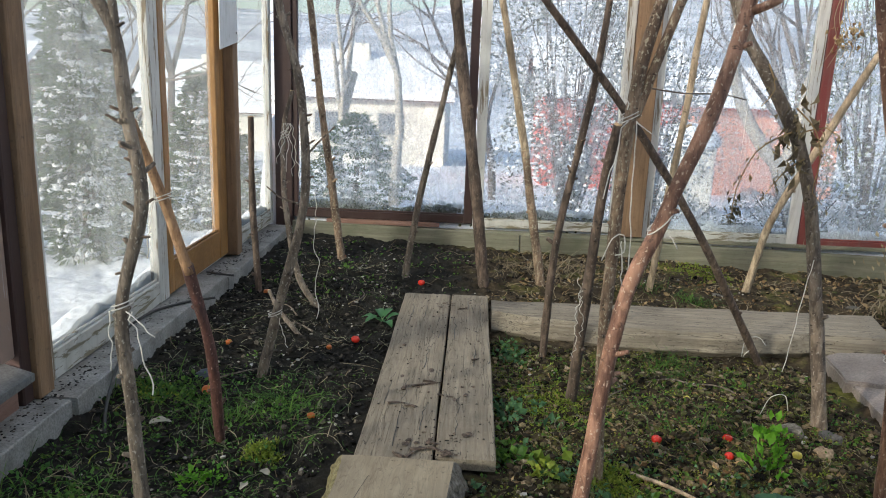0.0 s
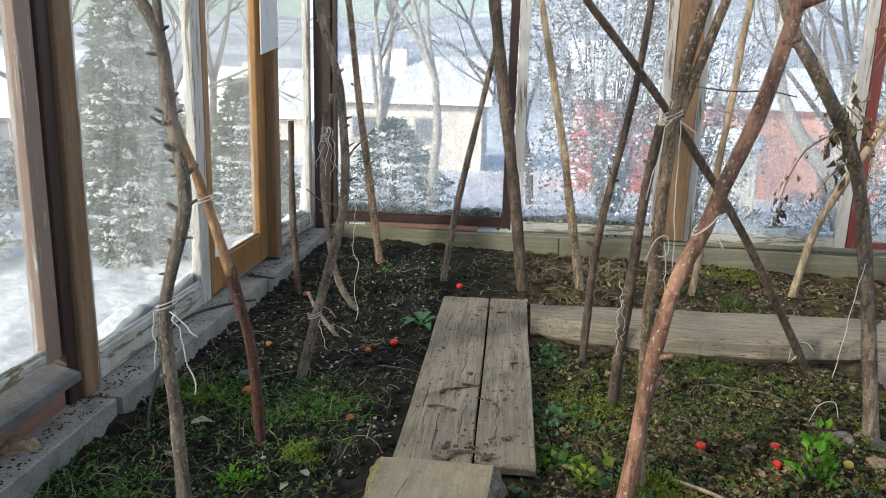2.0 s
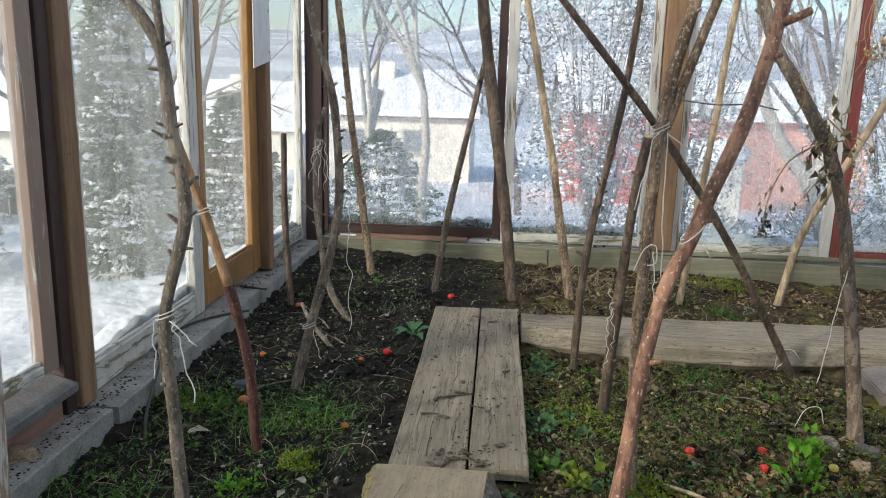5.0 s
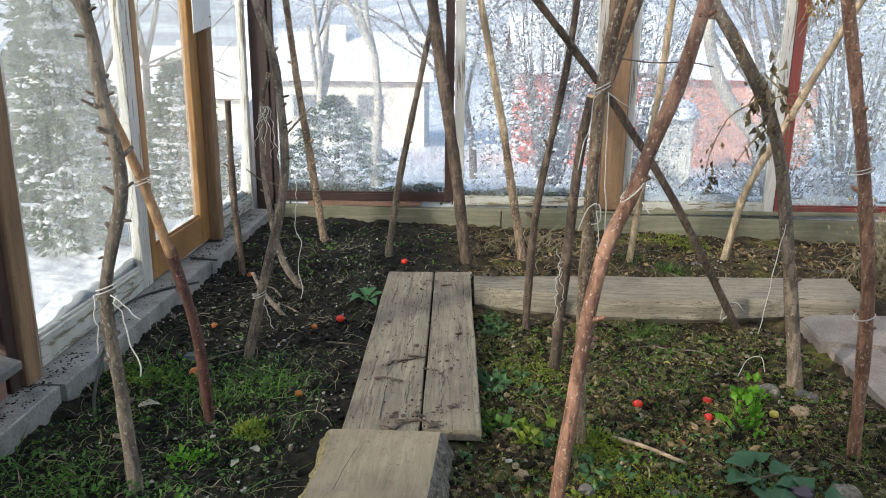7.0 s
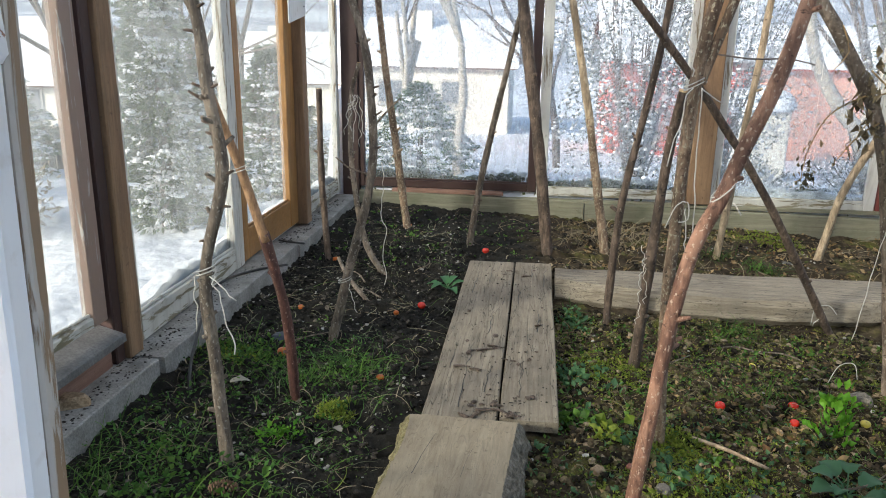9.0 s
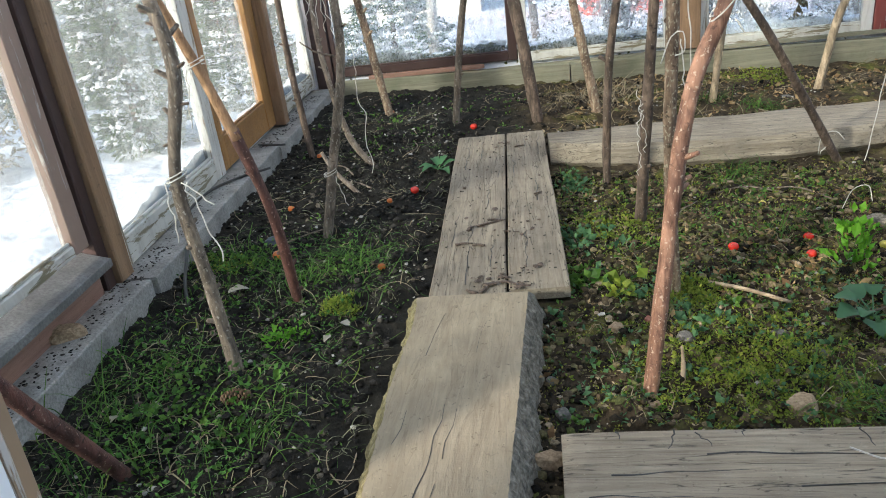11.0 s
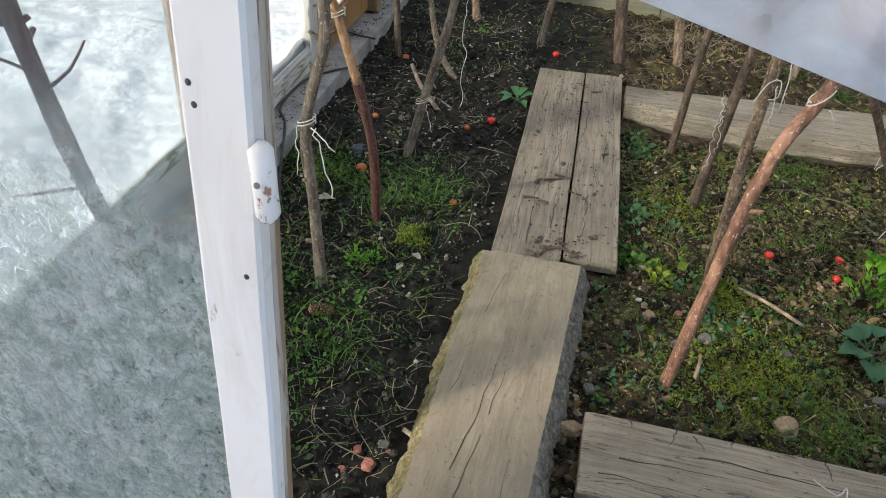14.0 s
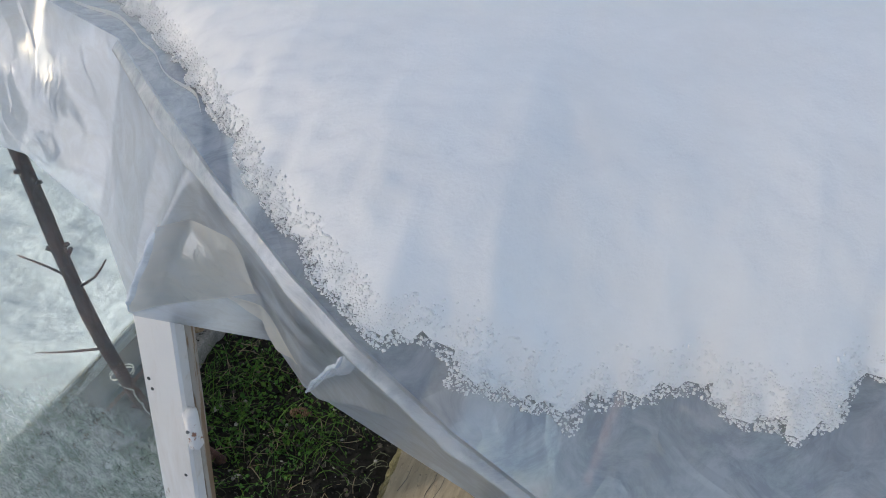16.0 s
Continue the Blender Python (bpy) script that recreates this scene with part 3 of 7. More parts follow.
def land_mat():
    m, nt, b = material("snow_covered_land")
    v = coords(nt)
    n = noise_tex(nt, v, 2.5, 6, 0.65)
    c = ramp(nt, n, [(0.3, (0.78, 0.81, 0.87)), (0.7, (0.87, 0.89, 0.92))])
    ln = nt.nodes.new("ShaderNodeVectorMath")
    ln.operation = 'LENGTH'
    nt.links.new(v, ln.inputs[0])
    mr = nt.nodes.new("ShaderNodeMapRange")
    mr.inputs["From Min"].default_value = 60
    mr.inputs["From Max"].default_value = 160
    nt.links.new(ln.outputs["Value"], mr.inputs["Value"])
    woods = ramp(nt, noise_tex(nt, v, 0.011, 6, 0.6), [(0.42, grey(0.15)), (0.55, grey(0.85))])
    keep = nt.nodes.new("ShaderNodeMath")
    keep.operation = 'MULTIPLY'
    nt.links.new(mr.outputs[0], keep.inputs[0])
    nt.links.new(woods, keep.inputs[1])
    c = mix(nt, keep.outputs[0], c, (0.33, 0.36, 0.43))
    nt.links.new(c, b.inputs["Base Color"])
    b.inputs["Roughness"].default_value = 0.75
    ch = bump(nt, b, noise_tex(nt, v, 3.5, 4, 0.55), 0.7, 0.13)
    bump(nt, b, noise_tex(nt, v, 30, 4, 0.6), 0.3, 0.012, ch)
    return m


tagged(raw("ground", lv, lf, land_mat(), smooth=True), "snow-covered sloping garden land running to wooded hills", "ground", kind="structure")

# ---- soil bed ----
bxs = np.concatenate([np.arange(-0.92, 2.1, 0.0125), np.arange(2.1, 4.26, 0.03)])
bys = np.concatenate([np.arange(1.02, 4.2, 0.0125), np.arange(4.2, 5.88, 0.02)])


def bed(x, y):
    z = slope(x) + 0.022 * noise.noise((x * 1.7, y * 1.7, 0)) + 0.020 * noise.noise((x * 7, y * 7, 3)) + 0.017 * noise.noise((x * 19, y * 19, 6)) + 0.010 * noise.noise((x * 48, y * 48, 8)) + 0.004 * noise.noise((x * 95, y * 95, 4))
    if 0.0 < x < 0.55 and y < 4.65 or x > 0.4 and y < 2.15:
        z = min(z, slope(x) - 0.004)
    if y > 4.9:
        z += 0.02
    return z


sv = [(x, y, bed(x, y)) for y in bys for x in bxs]
nb = len(bxs)
sf = [(j * nb + i, j * nb + i + 1, (j + 1) * nb + i + 1, (j + 1) * nb + i) for j in range(len(bys) - 1) for i in range(nb - 1)]
tagged(raw("floor", sv, sf, SOIL, smooth=True), "dark crumbly garden soil of the planting beds, mossy towards the sunny side", "soil", kind="structure")

# ---- glazed walls ----
WALL_TOP = 2.32


def sash(name, at, rz, width, height, left, right, bottom, top, mats, glass, label, deep=0.045, proud=0.0, cross=None):
    """A glazed wooden sash. Local x runs along the wall, y outwards, z up; mats: left stile, right stile, bottom rail, top rail."""
    w = thing(name, at, label, "window", "glazed sashes of the greenhouse", "structure", rz)
    y0, y1 = -proud, deep
    for nm, lo, hi, m in (("stile", (0, y0, 0), (left, y1, height), mats[0]),
                          ("stile", (width - right, y0, 0), (width, y1, height), mats[1]),
                          ("rail", (left + 0.001, y0 + 0.002, 0), (width - right - 0.001, y1 - 0.002, bottom), mats[2]),
                          ("rail", (left + 0.001, y0 + 0.002, height - top), (width - right - 0.001, y1 - 0.002, height), mats[3])):
        part(nm, box(lo, hi, 0.004), m, w)
    bead = box((left + 0.001, y0 + 0.012, bottom), (width - right - 0.001, y0 + 0.024, bottom + 0.012), 0.003)
    part("glazing_bead", bead, mats[2], w)
    p = part("pane", box((left - 0.004, 0.026, bottom - 0.004), (width - right + 0.004, 0.030, height - top + 0.004), 0), glass, w, "stained window glass")
    p.visible_shadow = glass == GLASS_SIDE
    return w


# west wall, inner face at x = -1.0
X = -1.0
sash("window_1", (X, 1.16, 0.30), 90, 1.655, 2.0, 0.06, 0.075, 0.035, 0.07, (PINKISH, PINKISH, WHITE_H, WHITE_H), GLASS_SIDE, "weathered sash with peeling pinkish-white paint above a zinc sill")
sash("window_2", (X, 2.975, 0.135), 90, 1.035, 2.17, 0.05, 0.10, 0.105, 0.07, (WHITE_PAINT, WHITE_PAINT, WHITE_H, WHITE_H), GLASS_SIDE, "old sash with flaking white paint, standing on the kerb")
sash("window_3", (X, 4.018, 0.145), 90, 0.85, 2.16, 0.06, 0.135, 0.155, 0.07, (VARNISH, VARNISH, VARNISH_H, VARNISH_H), GLASS_SIDE, "amber varnished pine sash, stained near its joints")
sash("window_4", (X, 5.00, 0.135), 90, 0.865, 2.17, 0.05, 0.06, 0.085, 0.07, (WHITE_PAINT, WHITE_PAINT, WHITE_H, WHITE_H), GLASS_SIDE, "narrow white sash beside the corner post")
for nm, lo, hi, m, lab in (
        ("post_1", (X - 0.05, 2.822, 0.13), (X + 0.012, 2.876, WALL_TOP), DARK_BROWN, "dark brown painted post of the west wall"),
        ("post_2", (X - 0.05, 2.880, 0.13), (X + 0.03, 2.965, WALL_TOP), WOOD_POST, "bare brown timber post standing on the kerb"),
        ("post_3", (X - 0.05, 4.872, 0.13), (X + 0.055, 4.955, WALL_TOP), WOOD_POST, "bare light brown timber post beside the varnished sash"),
        ("corner_post", (-0.985, 5.875, 0.10), (-0.865, 5.95, WALL_TOP), DARK_BROWN, "dark brown corner post")):
    o = Vector(((lo[0] + hi[0]) / 2, (lo[1] + hi[1]) / 2, lo[2]))
    solo(nm, box(Vector(lo) - o, Vector(hi) - o, 0.005), m, o, lab, "post", kind="structure")

# red board and zinc sill under the nearest window
sb = thing("window_sill", (X, 1.15, 0.13), "zinc sheet sill on a red-brown board, dusty", "sill", kind="structure", rz=90)
part("board", plank(1.66, 0.05, 0.115, 3.0, 'x', 0.002, 0.002), WOOD_RED, sb, "red-brown stained board")
bm = box((0.0, -0.055, 0.118), (1.66, 0.06, 0.126), 0.002)
box((0.0, -0.06, 0.100), (1.66, -0.055, 0.126), 0.001, bm)
for v in bm.verts:
    v.co.z += 0.28 * (v.co.y + 0.055)
part("sheet", bm, METAL, sb, "folded grey zinc sheet")

# north wall, inner face at y = 5.89, base falling a little to the east
Y = 5.89


def base(x):
    return 0.165 - 0.02 * (x - 0.4)


sash("window_5", (-0.862, Y, base(-0.2)), 0, 1.270, 2.15, 0.035, 0.06, 0.055, 0.07, (DARK_BROWN, DARK_BROWN, DARK_BROWN, DARK_BROWN), GLASS_FAR, "dark brown sash with drop-stained glass")
sash("window_6", (0.412, Y, base(0.9)), 0, 1.023, 2.16, 0.07, 0.062, 0.055, 0.07, (WHITE_PAINT, WHITE_PAINT, WHITE_H, WHITE_H), GLASS_FAR, "white sash with flaking paint and drop-stained glass")
sash("window_7", (1.600, Y, base(2.1)), 0, 1.083, 2.17, 0.058, 0.07, 0.055, 0.07, (WHITE_PAINT, WHITE_PAINT, WHITE_H, WHITE_H), GLASS_FAR, "white sash beside the brown post, with stained glass")
sash("window_8", (2.690, Y, base(3.2)), 0, 1.16, 2.18, 0.07, 0.07, 0.06, 0.07, (RED_PAINT, RED_PAINT, RED_PAINT, RED_PAINT), GLASS_FAR, "oxide red sash with stained glass")
sash("window_9", (3.86, Y, base(4.1)), 0, 0.50, 2.18, 0.06, 0.06, 0.06, 0.07, (WHITE_PAINT, WHITE_PAINT, WHITE_H, WHITE_H), GLASS_FAR, "white sash at the east corner")
solo("post_4", box((-0.04, -0.05, 0), (0.115, 0.04, 2.16), 0.005), WOOD_POST, (1.482, Y, base(1.5)), "brown timber post between the white sashes", "post", kind="structure")

# plank kerb below the north wall, in two lengths, with strips between it and the sashes
for nm, x0, x1, seed, lab in (("kerb_plank", -0.86, 0.748, 1.0, "grey-green weathered plank below the windows"), ("kerb_plank", 0.756, 4.3, 2.0, "grey-green weathered plank below the windows, cracked at its end")):
    bm = plank(x1 - x0, 0.06, 0.125, seed, 'x', 0.003, 0.004)
    for v in bm.verts:
        v.co.z += -0.02 * (v.co.x + x0 - 0.4) - 0.0
        if v.co.z < 0.06:
            v.co.z -= 0.06
    solo(nm, bm, WOOD_KERB, (x0, Y - 0.045, 0.005), lab, "plank", kind="structure")
solo("trim", plank(0.80, 0.045, 0.026, 5.0, 'x', 0.003, 0.002), WOOD_RED, (-0.62, Y - 0.03, 0.148), "red-brown strip of wood under the sash", "strip", kind="structure")
solo("trim", plank(3.9, 0.05, 0.024, 6.0, 'x', 0.003, 0.002), WOOD_KERB, (0.24, Y - 0.02, 0.112), "weathered strip of wood under the sashes", "strip", kind="structure")

# east and south walls, which close the place
for i, y0 in enumerate((1.16, 2.35, 3.54, 4.73)):
    sash("window_%d" % (10 + i), (4.30, y0 + 1.15, 0.05), -90, 1.15, 2.27, 0.06, 0.06, 0.08, 0.07, (WHITE_PAINT,) * 2 + (WHITE_H,) * 2, GLASS_SIDE, "white sash of the east wall")
for i, x0 in enumerate((1.20, 2.24, 3.28)):
    sash("window_%d" % (14 + i), (x0 + 1.0, 1.09, 0.05), 180, 1.0, 1.68, 0.06, 0.06, 0.08, 0.07, (WHITE_PAINT,) * 2 + (WHITE_H,) * 2, GLASS_SIDE, "white sash of the south wall")

# doorway: white post with a wooden turn button, and a glazed panel beside it
sash("window_17", (-0.965, 1.149, 0.077), 0, 0.915, 1.70, 0.06, 0.012, 0.07, 0.05, (WHITE_PAINT, WHITE_DOOR, WHITE_H, WHITE_H), GLASS_FRONT, "front panel of glass with algae trails and condensation")
dp = thing("door_post", (-0.10, 1.118, 0.017), "white painted door post with flaking edges, nail holes and a turn button", "post", kind="structure")


def lean(z):
    """How far the door post leans aside at a height."""
    return 0.03 * z


bm = box((0, 0, -0.06), (0.061, 0.028, 1.57), 0.004)
bmesh.ops.subdivide_edges(bm, edges=[e for e in bm.edges if abs(e.verts[0].co.z - e.verts[1].co.z) > 1], cuts=12)
for v in bm.verts:
    v.co.x += lean(v.co.z) + 0.0012 * noise.noise((v.co.z * 6, v.co.y * 9, 1))
part("post", bm, WHITE_DOOR, dp)
bm = box((0.052, 0.031, 0), (0.0605, 0.052, 1.56), 0.003)
for v in bm.verts:
    v.co.x += lean(v.co.z)
part("rebate", bm, painted("worn_post_edge", (0.44, 0.39, 0.33), (0.26, 0.17, 0.10), 0.53), dp, "worn edge strip of the post, brown where the paint is gone")
for z, x in ((1.306, 0.010), (1.287, 0.013), (1.118, 0.046)):
    nb_ = bmesh.new()
    bmesh.ops.create_uvsphere(nb_, u_segments=8, v_segments=5, radius=0.0028, matrix=Matrix.Translation((x + lean(z), 0.0, z)) @ Matrix.Diagonal((1, 0.4, 1.15, 1)))
    part("nail", nb_, CABLE, dp, "rusty nail head", True)
tb = box((-0.0098, -0.013, -0.038), (0.0098, 0.010, 0.038), 0.0065)
bmesh.ops.subdivide_edges(tb, edges=tb.edges[:], cuts=1)
for v in tb.verts:
    v.co.x += 0.002 * noise.noise((v.co.z * 60, 1, 1))
    v.co += v.co.normalized() * 0.001 * noise.noise(v.co * 120)
tbo = part("turn_button", tb, painted("chipped_button_paint", (0.83, 0.8, 0.77), (0.36, 0.17, 0.1), 0.56, (34, 34, 24)), dp, "small wooden turn button with chipped white paint", True)
tbo.matrix_local = pose(0.0685 + lean(1.22), 0.004, 1.222, 0, -2, 0)
sc = bmesh.new()
bmesh.ops.create_uvsphere(sc, u_segments=8, v_segments=5, radius=0.003, matrix=Matrix.Translation((0.067 + lean(1.22), -0.0095, 1.226)))
part("screw", sc, METAL, dp, "", True)

# concrete kerb of the west side, in three lengths
for y0, y1, x1, top, seed in ((1.05, 2.90, -0.880, 0.130, 0.3), (2.912, 4.44, -0.865, 0.132, 1.7), (4.46, 5.86, -0.865, 0.118, 2.9)):
    bm = plank(y1 - y0, 0.30 + (x1 + 0.885), top + 0.15, seed, 'y', 0.003, 0.003, n=40)
    for v in bm.verts:
        v.co.x -= 0.30 + (x1 + 0.885)
        v.co.z -= 0.15
        if v.co.x > -0.02 and v.co.z > 0.08:
            v.co.x -= abs(noise.noise((v.co.y * 9, seed, 1))) * 0.005
    solo("kerb_stone", bm, CONCRETE, (x1, y0, 0.0), "rough concrete kerb with soil and grit on it", "kerb", "kerb of the west wall", "structure")

# ---- timbers on the ground ----
def path_board(at, length, width, seed, cracks, knots, label):
    """A weathered board with drying cracks along it and dark knots; cracks: x, y, length along the board."""
    t = thing("path_board", at, label, "board", "boards of the path")
    part("board", plank(length, width, 0.042, seed, 'y', 0.004, 0.006, n=60), WOOD_GREY_Y, t)
    rg = random.Random(int(seed))

    def top(y):
        return 0.042 + noise.noise((y * 1.3, 3.3, seed)) * 0.006

    for x, y, ln in cracks:
        pts = [(x + 0.012 * k / 8 * rg.choice((1, -0.3)) + rg.uniform(-0.002, 0.002), y + ln * k / 8, top(y + ln * k / 8)) for k in range(9)]
        part("crack", tube(pts, 0.0020, 0.0007, 5, 0.02, 0.35, y * 9), CABLE, t, "dark drying crack")
    for x, y, r in knots:
        bm = bmesh.new()
        bmesh.ops.create_uvsphere(bm, u_segments=12, v_segments=6, radius=r, matrix=Matrix.Translation((x, y, top(y) - r * 0.05)) @ Matrix.Diagonal((0.8, 1.4, 0.16, 1)))
        part("knot", bm, BARK_DARK, t, "dark knot", True)


path_board((0.066, 2.55, 0.012), 2.0, 0.242, 11.0, [(0.11, 0.30, 0.55), (0.17, 0.95, 0.35), (0.06, 1.45, 0.40), (0.19, 0.42, 0.22), (0.05, 0.6, 0.3), (0.13, 1.6, 0.3), (0.21, 1.3, 0.2)], [(0.20, 0.93, 0.016), (0.09, 0.86, 0.012), (0.16, 1.42, 0.010)], "long grey weathered path board with dark cracks and dirt")
path_board((0.316, 2.80, 0.008), 1.775, 0.190, 12.0, [(0.06, 0.15, 0.30), (0.12, 0.75, 0.4), (0.03, 1.05, 0.3), (0.15, 1.35, 0.35), (0.09, 1.5, 0.22)], [(0.10, 1.62, 0.010), (0.05, 0.42, 0.010), (0.14, 1.05, 0.009)], "narrower grey path board with a split near its far end")


def live_edge_slab(length, seed):
    """A thick sawn slab with rough bark left on both edges; its sides slope outwards."""
    top, west, east = bmesh.new(), bmesh.new(), bmesh.new()
    n = 190

    def side(x0, way, y, zt, k):
        out = []
        for j in range(10):
            t = j / 9
            a = 0.052 * t ** 0.7 * (1 + 0.35 * noise.noise((y * 6, k, seed)))
            rough = min(1, j) * (0.010 * noise.noise((y * 16, t * 3, k + seed)) + 0.006 * noise.noise((y * 45, t * 7, k + seed)) + 0.003 * noise.noise((y * 110, t * 15, k)))
            out.append((x0 + way * (a + rough), zt - 0.118 * t + 0.5 * rough))
        return out

    rows = []
    for i in range(n + 1):
        s = i / n
        y = s * length
        w0 = 0.0 + 0.015 * noise.noise((y * 3, 1, seed)) + 0.007 * noise.noise((y * 14, 2, seed)) + 0.004 * noise.noise((y * 50, 4, seed))
        w1 = 0.262 + 0.068 * s + 0.006 * noise.noise((y * 3, 5, seed)) + 0.002 * noise.noise((y * 40, 6, seed))
        zt = 0.098 + 0.004 * noise.noise((y * 2, 3, seed))
        if s > 0.985:
            w0 += 0.03
            zt -= 0.012
        tops = [(w0 + (w1 - w0) * j / 12, zt + 0.0016 * noise.noise((y * 9, j * 2, seed)) - (0.004 * abs(noise.noise((y * 20, j, seed))) if j in (0, 12) else 0)) for j in range(13)]
        rows.append((y, tops, side(w0, -1, y, tops[0][1], 1.0), side(w1, 1, y, tops[-1][1], 7.0)))
    for bm, k in ((top, 1), (west, 2), (east, 3)):
        last = None
        for r in rows:
            ring = [bm.verts.new((a, r[0], z)) for a, z in r[k]]
            if last:
                for j in range(len(ring) - 1):
                    bm.faces.new((last[j], ring[j], ring[j + 1], last[j + 1]))
            last = ring
    for r in (rows[0], rows[-1]):
        loop = [(a, z) for a, z in reversed(r[2])] + list(r[1])[1:] + list(r[3])[1:]
        top.faces.new([top.verts.new((a, r[0], z)) for a, z in loop])
    return top, west, east


slab = thing("timber_slab", (-0.012, 1.02, 0.0), "thick sawn timber slab with bark on its edges, lying over the path boards", "slab", rz=0)
slab.matrix_world = pose(-0.012, 1.02, 0.0, 0, 0, -2.0)
t_, w_, e_ = live_edge_slab(1.705, 4.0)
part("sawn_top", t_, WOOD_SLAB, slab, "pale sawn face with long drying cracks")
part("bark_edge", w_, BARK_MOSSY, slab, "mossy yellow-green bark")
part("bark_edge", e_, BARK_SLAB, slab, "grey crumbling bark")
ck = bmesh.new()
rng = random.Random(5)
for x, y, n_, wd in ((0.055, 0.05, 16, 0.0022), (0.10, 0.75, 9, 0.0018), (0.17, 0.25, 6, 0.0013), (0.15, 0.95, 7, 0.0012), (0.21, 0.6, 5, 0.001), (0.07, 1.35, 5, 0.0013), (0.19, 1.3, 5, 0.001), (0.13, 0.1, 5, 0.0011), (0.22, 0.15, 4, 0.001), (0.04, 1.0, 5, 0.001)):
    pts = [(x + 0.006 * k + rng.uniform(-0.005, 0.005), y + k * 0.055, 0.0982) for k in range(n_)]
    tube(pts, wd, wd * 0.35, 4, 0.02, 0.25, x * 50, ck)
part("crack", ck, CABLE, slab, "dark drying cracks")

beam = thing("beam", (0.52, 4.12, 0.0), "long bleached beam lying along the bed, its front edge rotting", "beam")
bm = bmesh.new()
last = None
for i in range(61):
    s = i / 60
    u = s * 1.9
    f = 0.03 - 0.03 * s - 0.12 * math.sin(math.pi * min(1.0, s * 1.25)) + 0.015 * noise.noise((u * 3, 1, 8.0))
    bk = 0.215 + 0.175 * s + 0.01 * noise.noise((u * 2, 5, 8.0))
    zt = 0.10 - 0.04 * s + 0.006 * noise.noise((u * 4, 2, 8.0))
    prof = [(f + 0.03, -0.06), (f - 0.012 + 0.015 * noise.noise((u * 8, 3, 8.0)), 0.01 - 0.04 * s), (f + 0.012 * noise.noise((u * 9, 4, 8.0)), zt - 0.03), (f + 0.02, zt - 0.004)]
    prof += [(f + 0.02 + (bk - f - 0.03) * j / 5, zt + 0.002 * noise.noise((u * 6, j, 8.0))) for j in range(1, 6)] + [(bk, zt - 0.012), (bk, -0.06)]
    ring = [bm.verts.new((u + 0.09 * s * (a - f) / (bk - f), a, z)) for a, z in prof]
    if last:
        for j in range(len(ring) - 1):
            bm.faces.new((last[j], ring[j], ring[j + 1], last[j + 1]))
    else:
        bm.faces.new(ring)
    last = ring
bm.faces.new(list(reversed(last)))
part("beam", bm, WOOD_BEAM, beam)



def threshold(at, length, width, thick, seed, cracks, label):
    """A wide old plank with saw cuts across it and long drying cracks; cracks: x, y, run along x, run along y."""
    t = thing("threshold_plank", at, label, "plank", "planks at the entrance", rz=-2.0)
    part("board", plank(length, width, thick, seed, 'x', 0.006, 0.006, n=60), WOOD_BEAM, t)
    rg = random.Random(int(seed))
    for x, y, dx, dy in cracks:
        pts = [(x + dx * k / 5 + rg.uniform(-0.004, 0.004), y + dy * k / 5 + rg.uniform(-0.004, 0.004), thick + noise.noise((x * 1.3, 3.3, seed)) * 0.006 - 0.0004) for k in range(6)]
        part("crack", tube(pts, 0.0024, 0.0008, 5, 0.02, 0.3, x * 9), CABLE, t, "dark split in the wood")


threshold((0.418, 1.815, 0.0), 1.62, 0.27, 0.055, 21.0, [(0.245, 0.268, -0.02, -0.06), (0.285, 0.262, 0.03, -0.05), (0.385, 0.27, 0.0, -0.035), (0.12, 0.27, 0.004, -0.03), (0.10, 0.13, 0.28, 0.012), (0.30, 0.19, 0.35, -0.01), (0.05, 0.07, 0.22, -0.006), (0.45, 0.09, 0.40, 0.012), (0.62, 0.27, 0.01, -0.06), (0.8, 0.17, 0.35, 0.005), (0.2, 0.035, 0.3, 0.004)], "wide pinkish-grey plank with saw cuts across the bed's front")
threshold((0.375, 1.56, 0.0), 1.70, 0.24, 0.05, 22.0, [(0.1, 0.15, 0.3, 0.01), (0.5, 0.1, 0.4, -0.008), (0.3, 0.2, 0.25, 0.004)], "grey plank behind the threshold")


def paving(name, corners, thick, seed, label):
    cx = sum(c[0] for c in corners) / len(corners)
    cy = sum(c[1] for c in corners) / len(corners)
    bm = bmesh.new()
    pts = []
    for i, c in enumerate(corners):
        d = corners[(i + 1) % len(corners)]
        for k in range(6):
            t = k / 6
            pts.append((c[0] + (d[0] - c[0]) * t + 0.006 * noise.noise((i, k * 1.3, seed)) - cx, c[1] + (d[1] - c[1]) * t + 0.006 * noise.noise((k * 1.7, i, seed)) - cy))
    f = bm.faces.new([bm.verts.new((x, y, thick)) for x, y in pts])
    r = bmesh.ops.extrude_face_region(bm, geom=[f])
    for v in r["geom"]:
        if isinstance(v, bmesh.types.BMVert):
            v.co.z = -0.04
    es = [e for e in bm.edges if all(abs(v.co.z - thick) < 1e-4 for v in e.verts)]
    bmesh.ops.bevel(bm, geom=es, offset=0.008, segments=2, affect='EDGES')
    return solo(name, bm, STONE, (cx, cy, slope(cx)), label, "slab", "slabs of the side path")


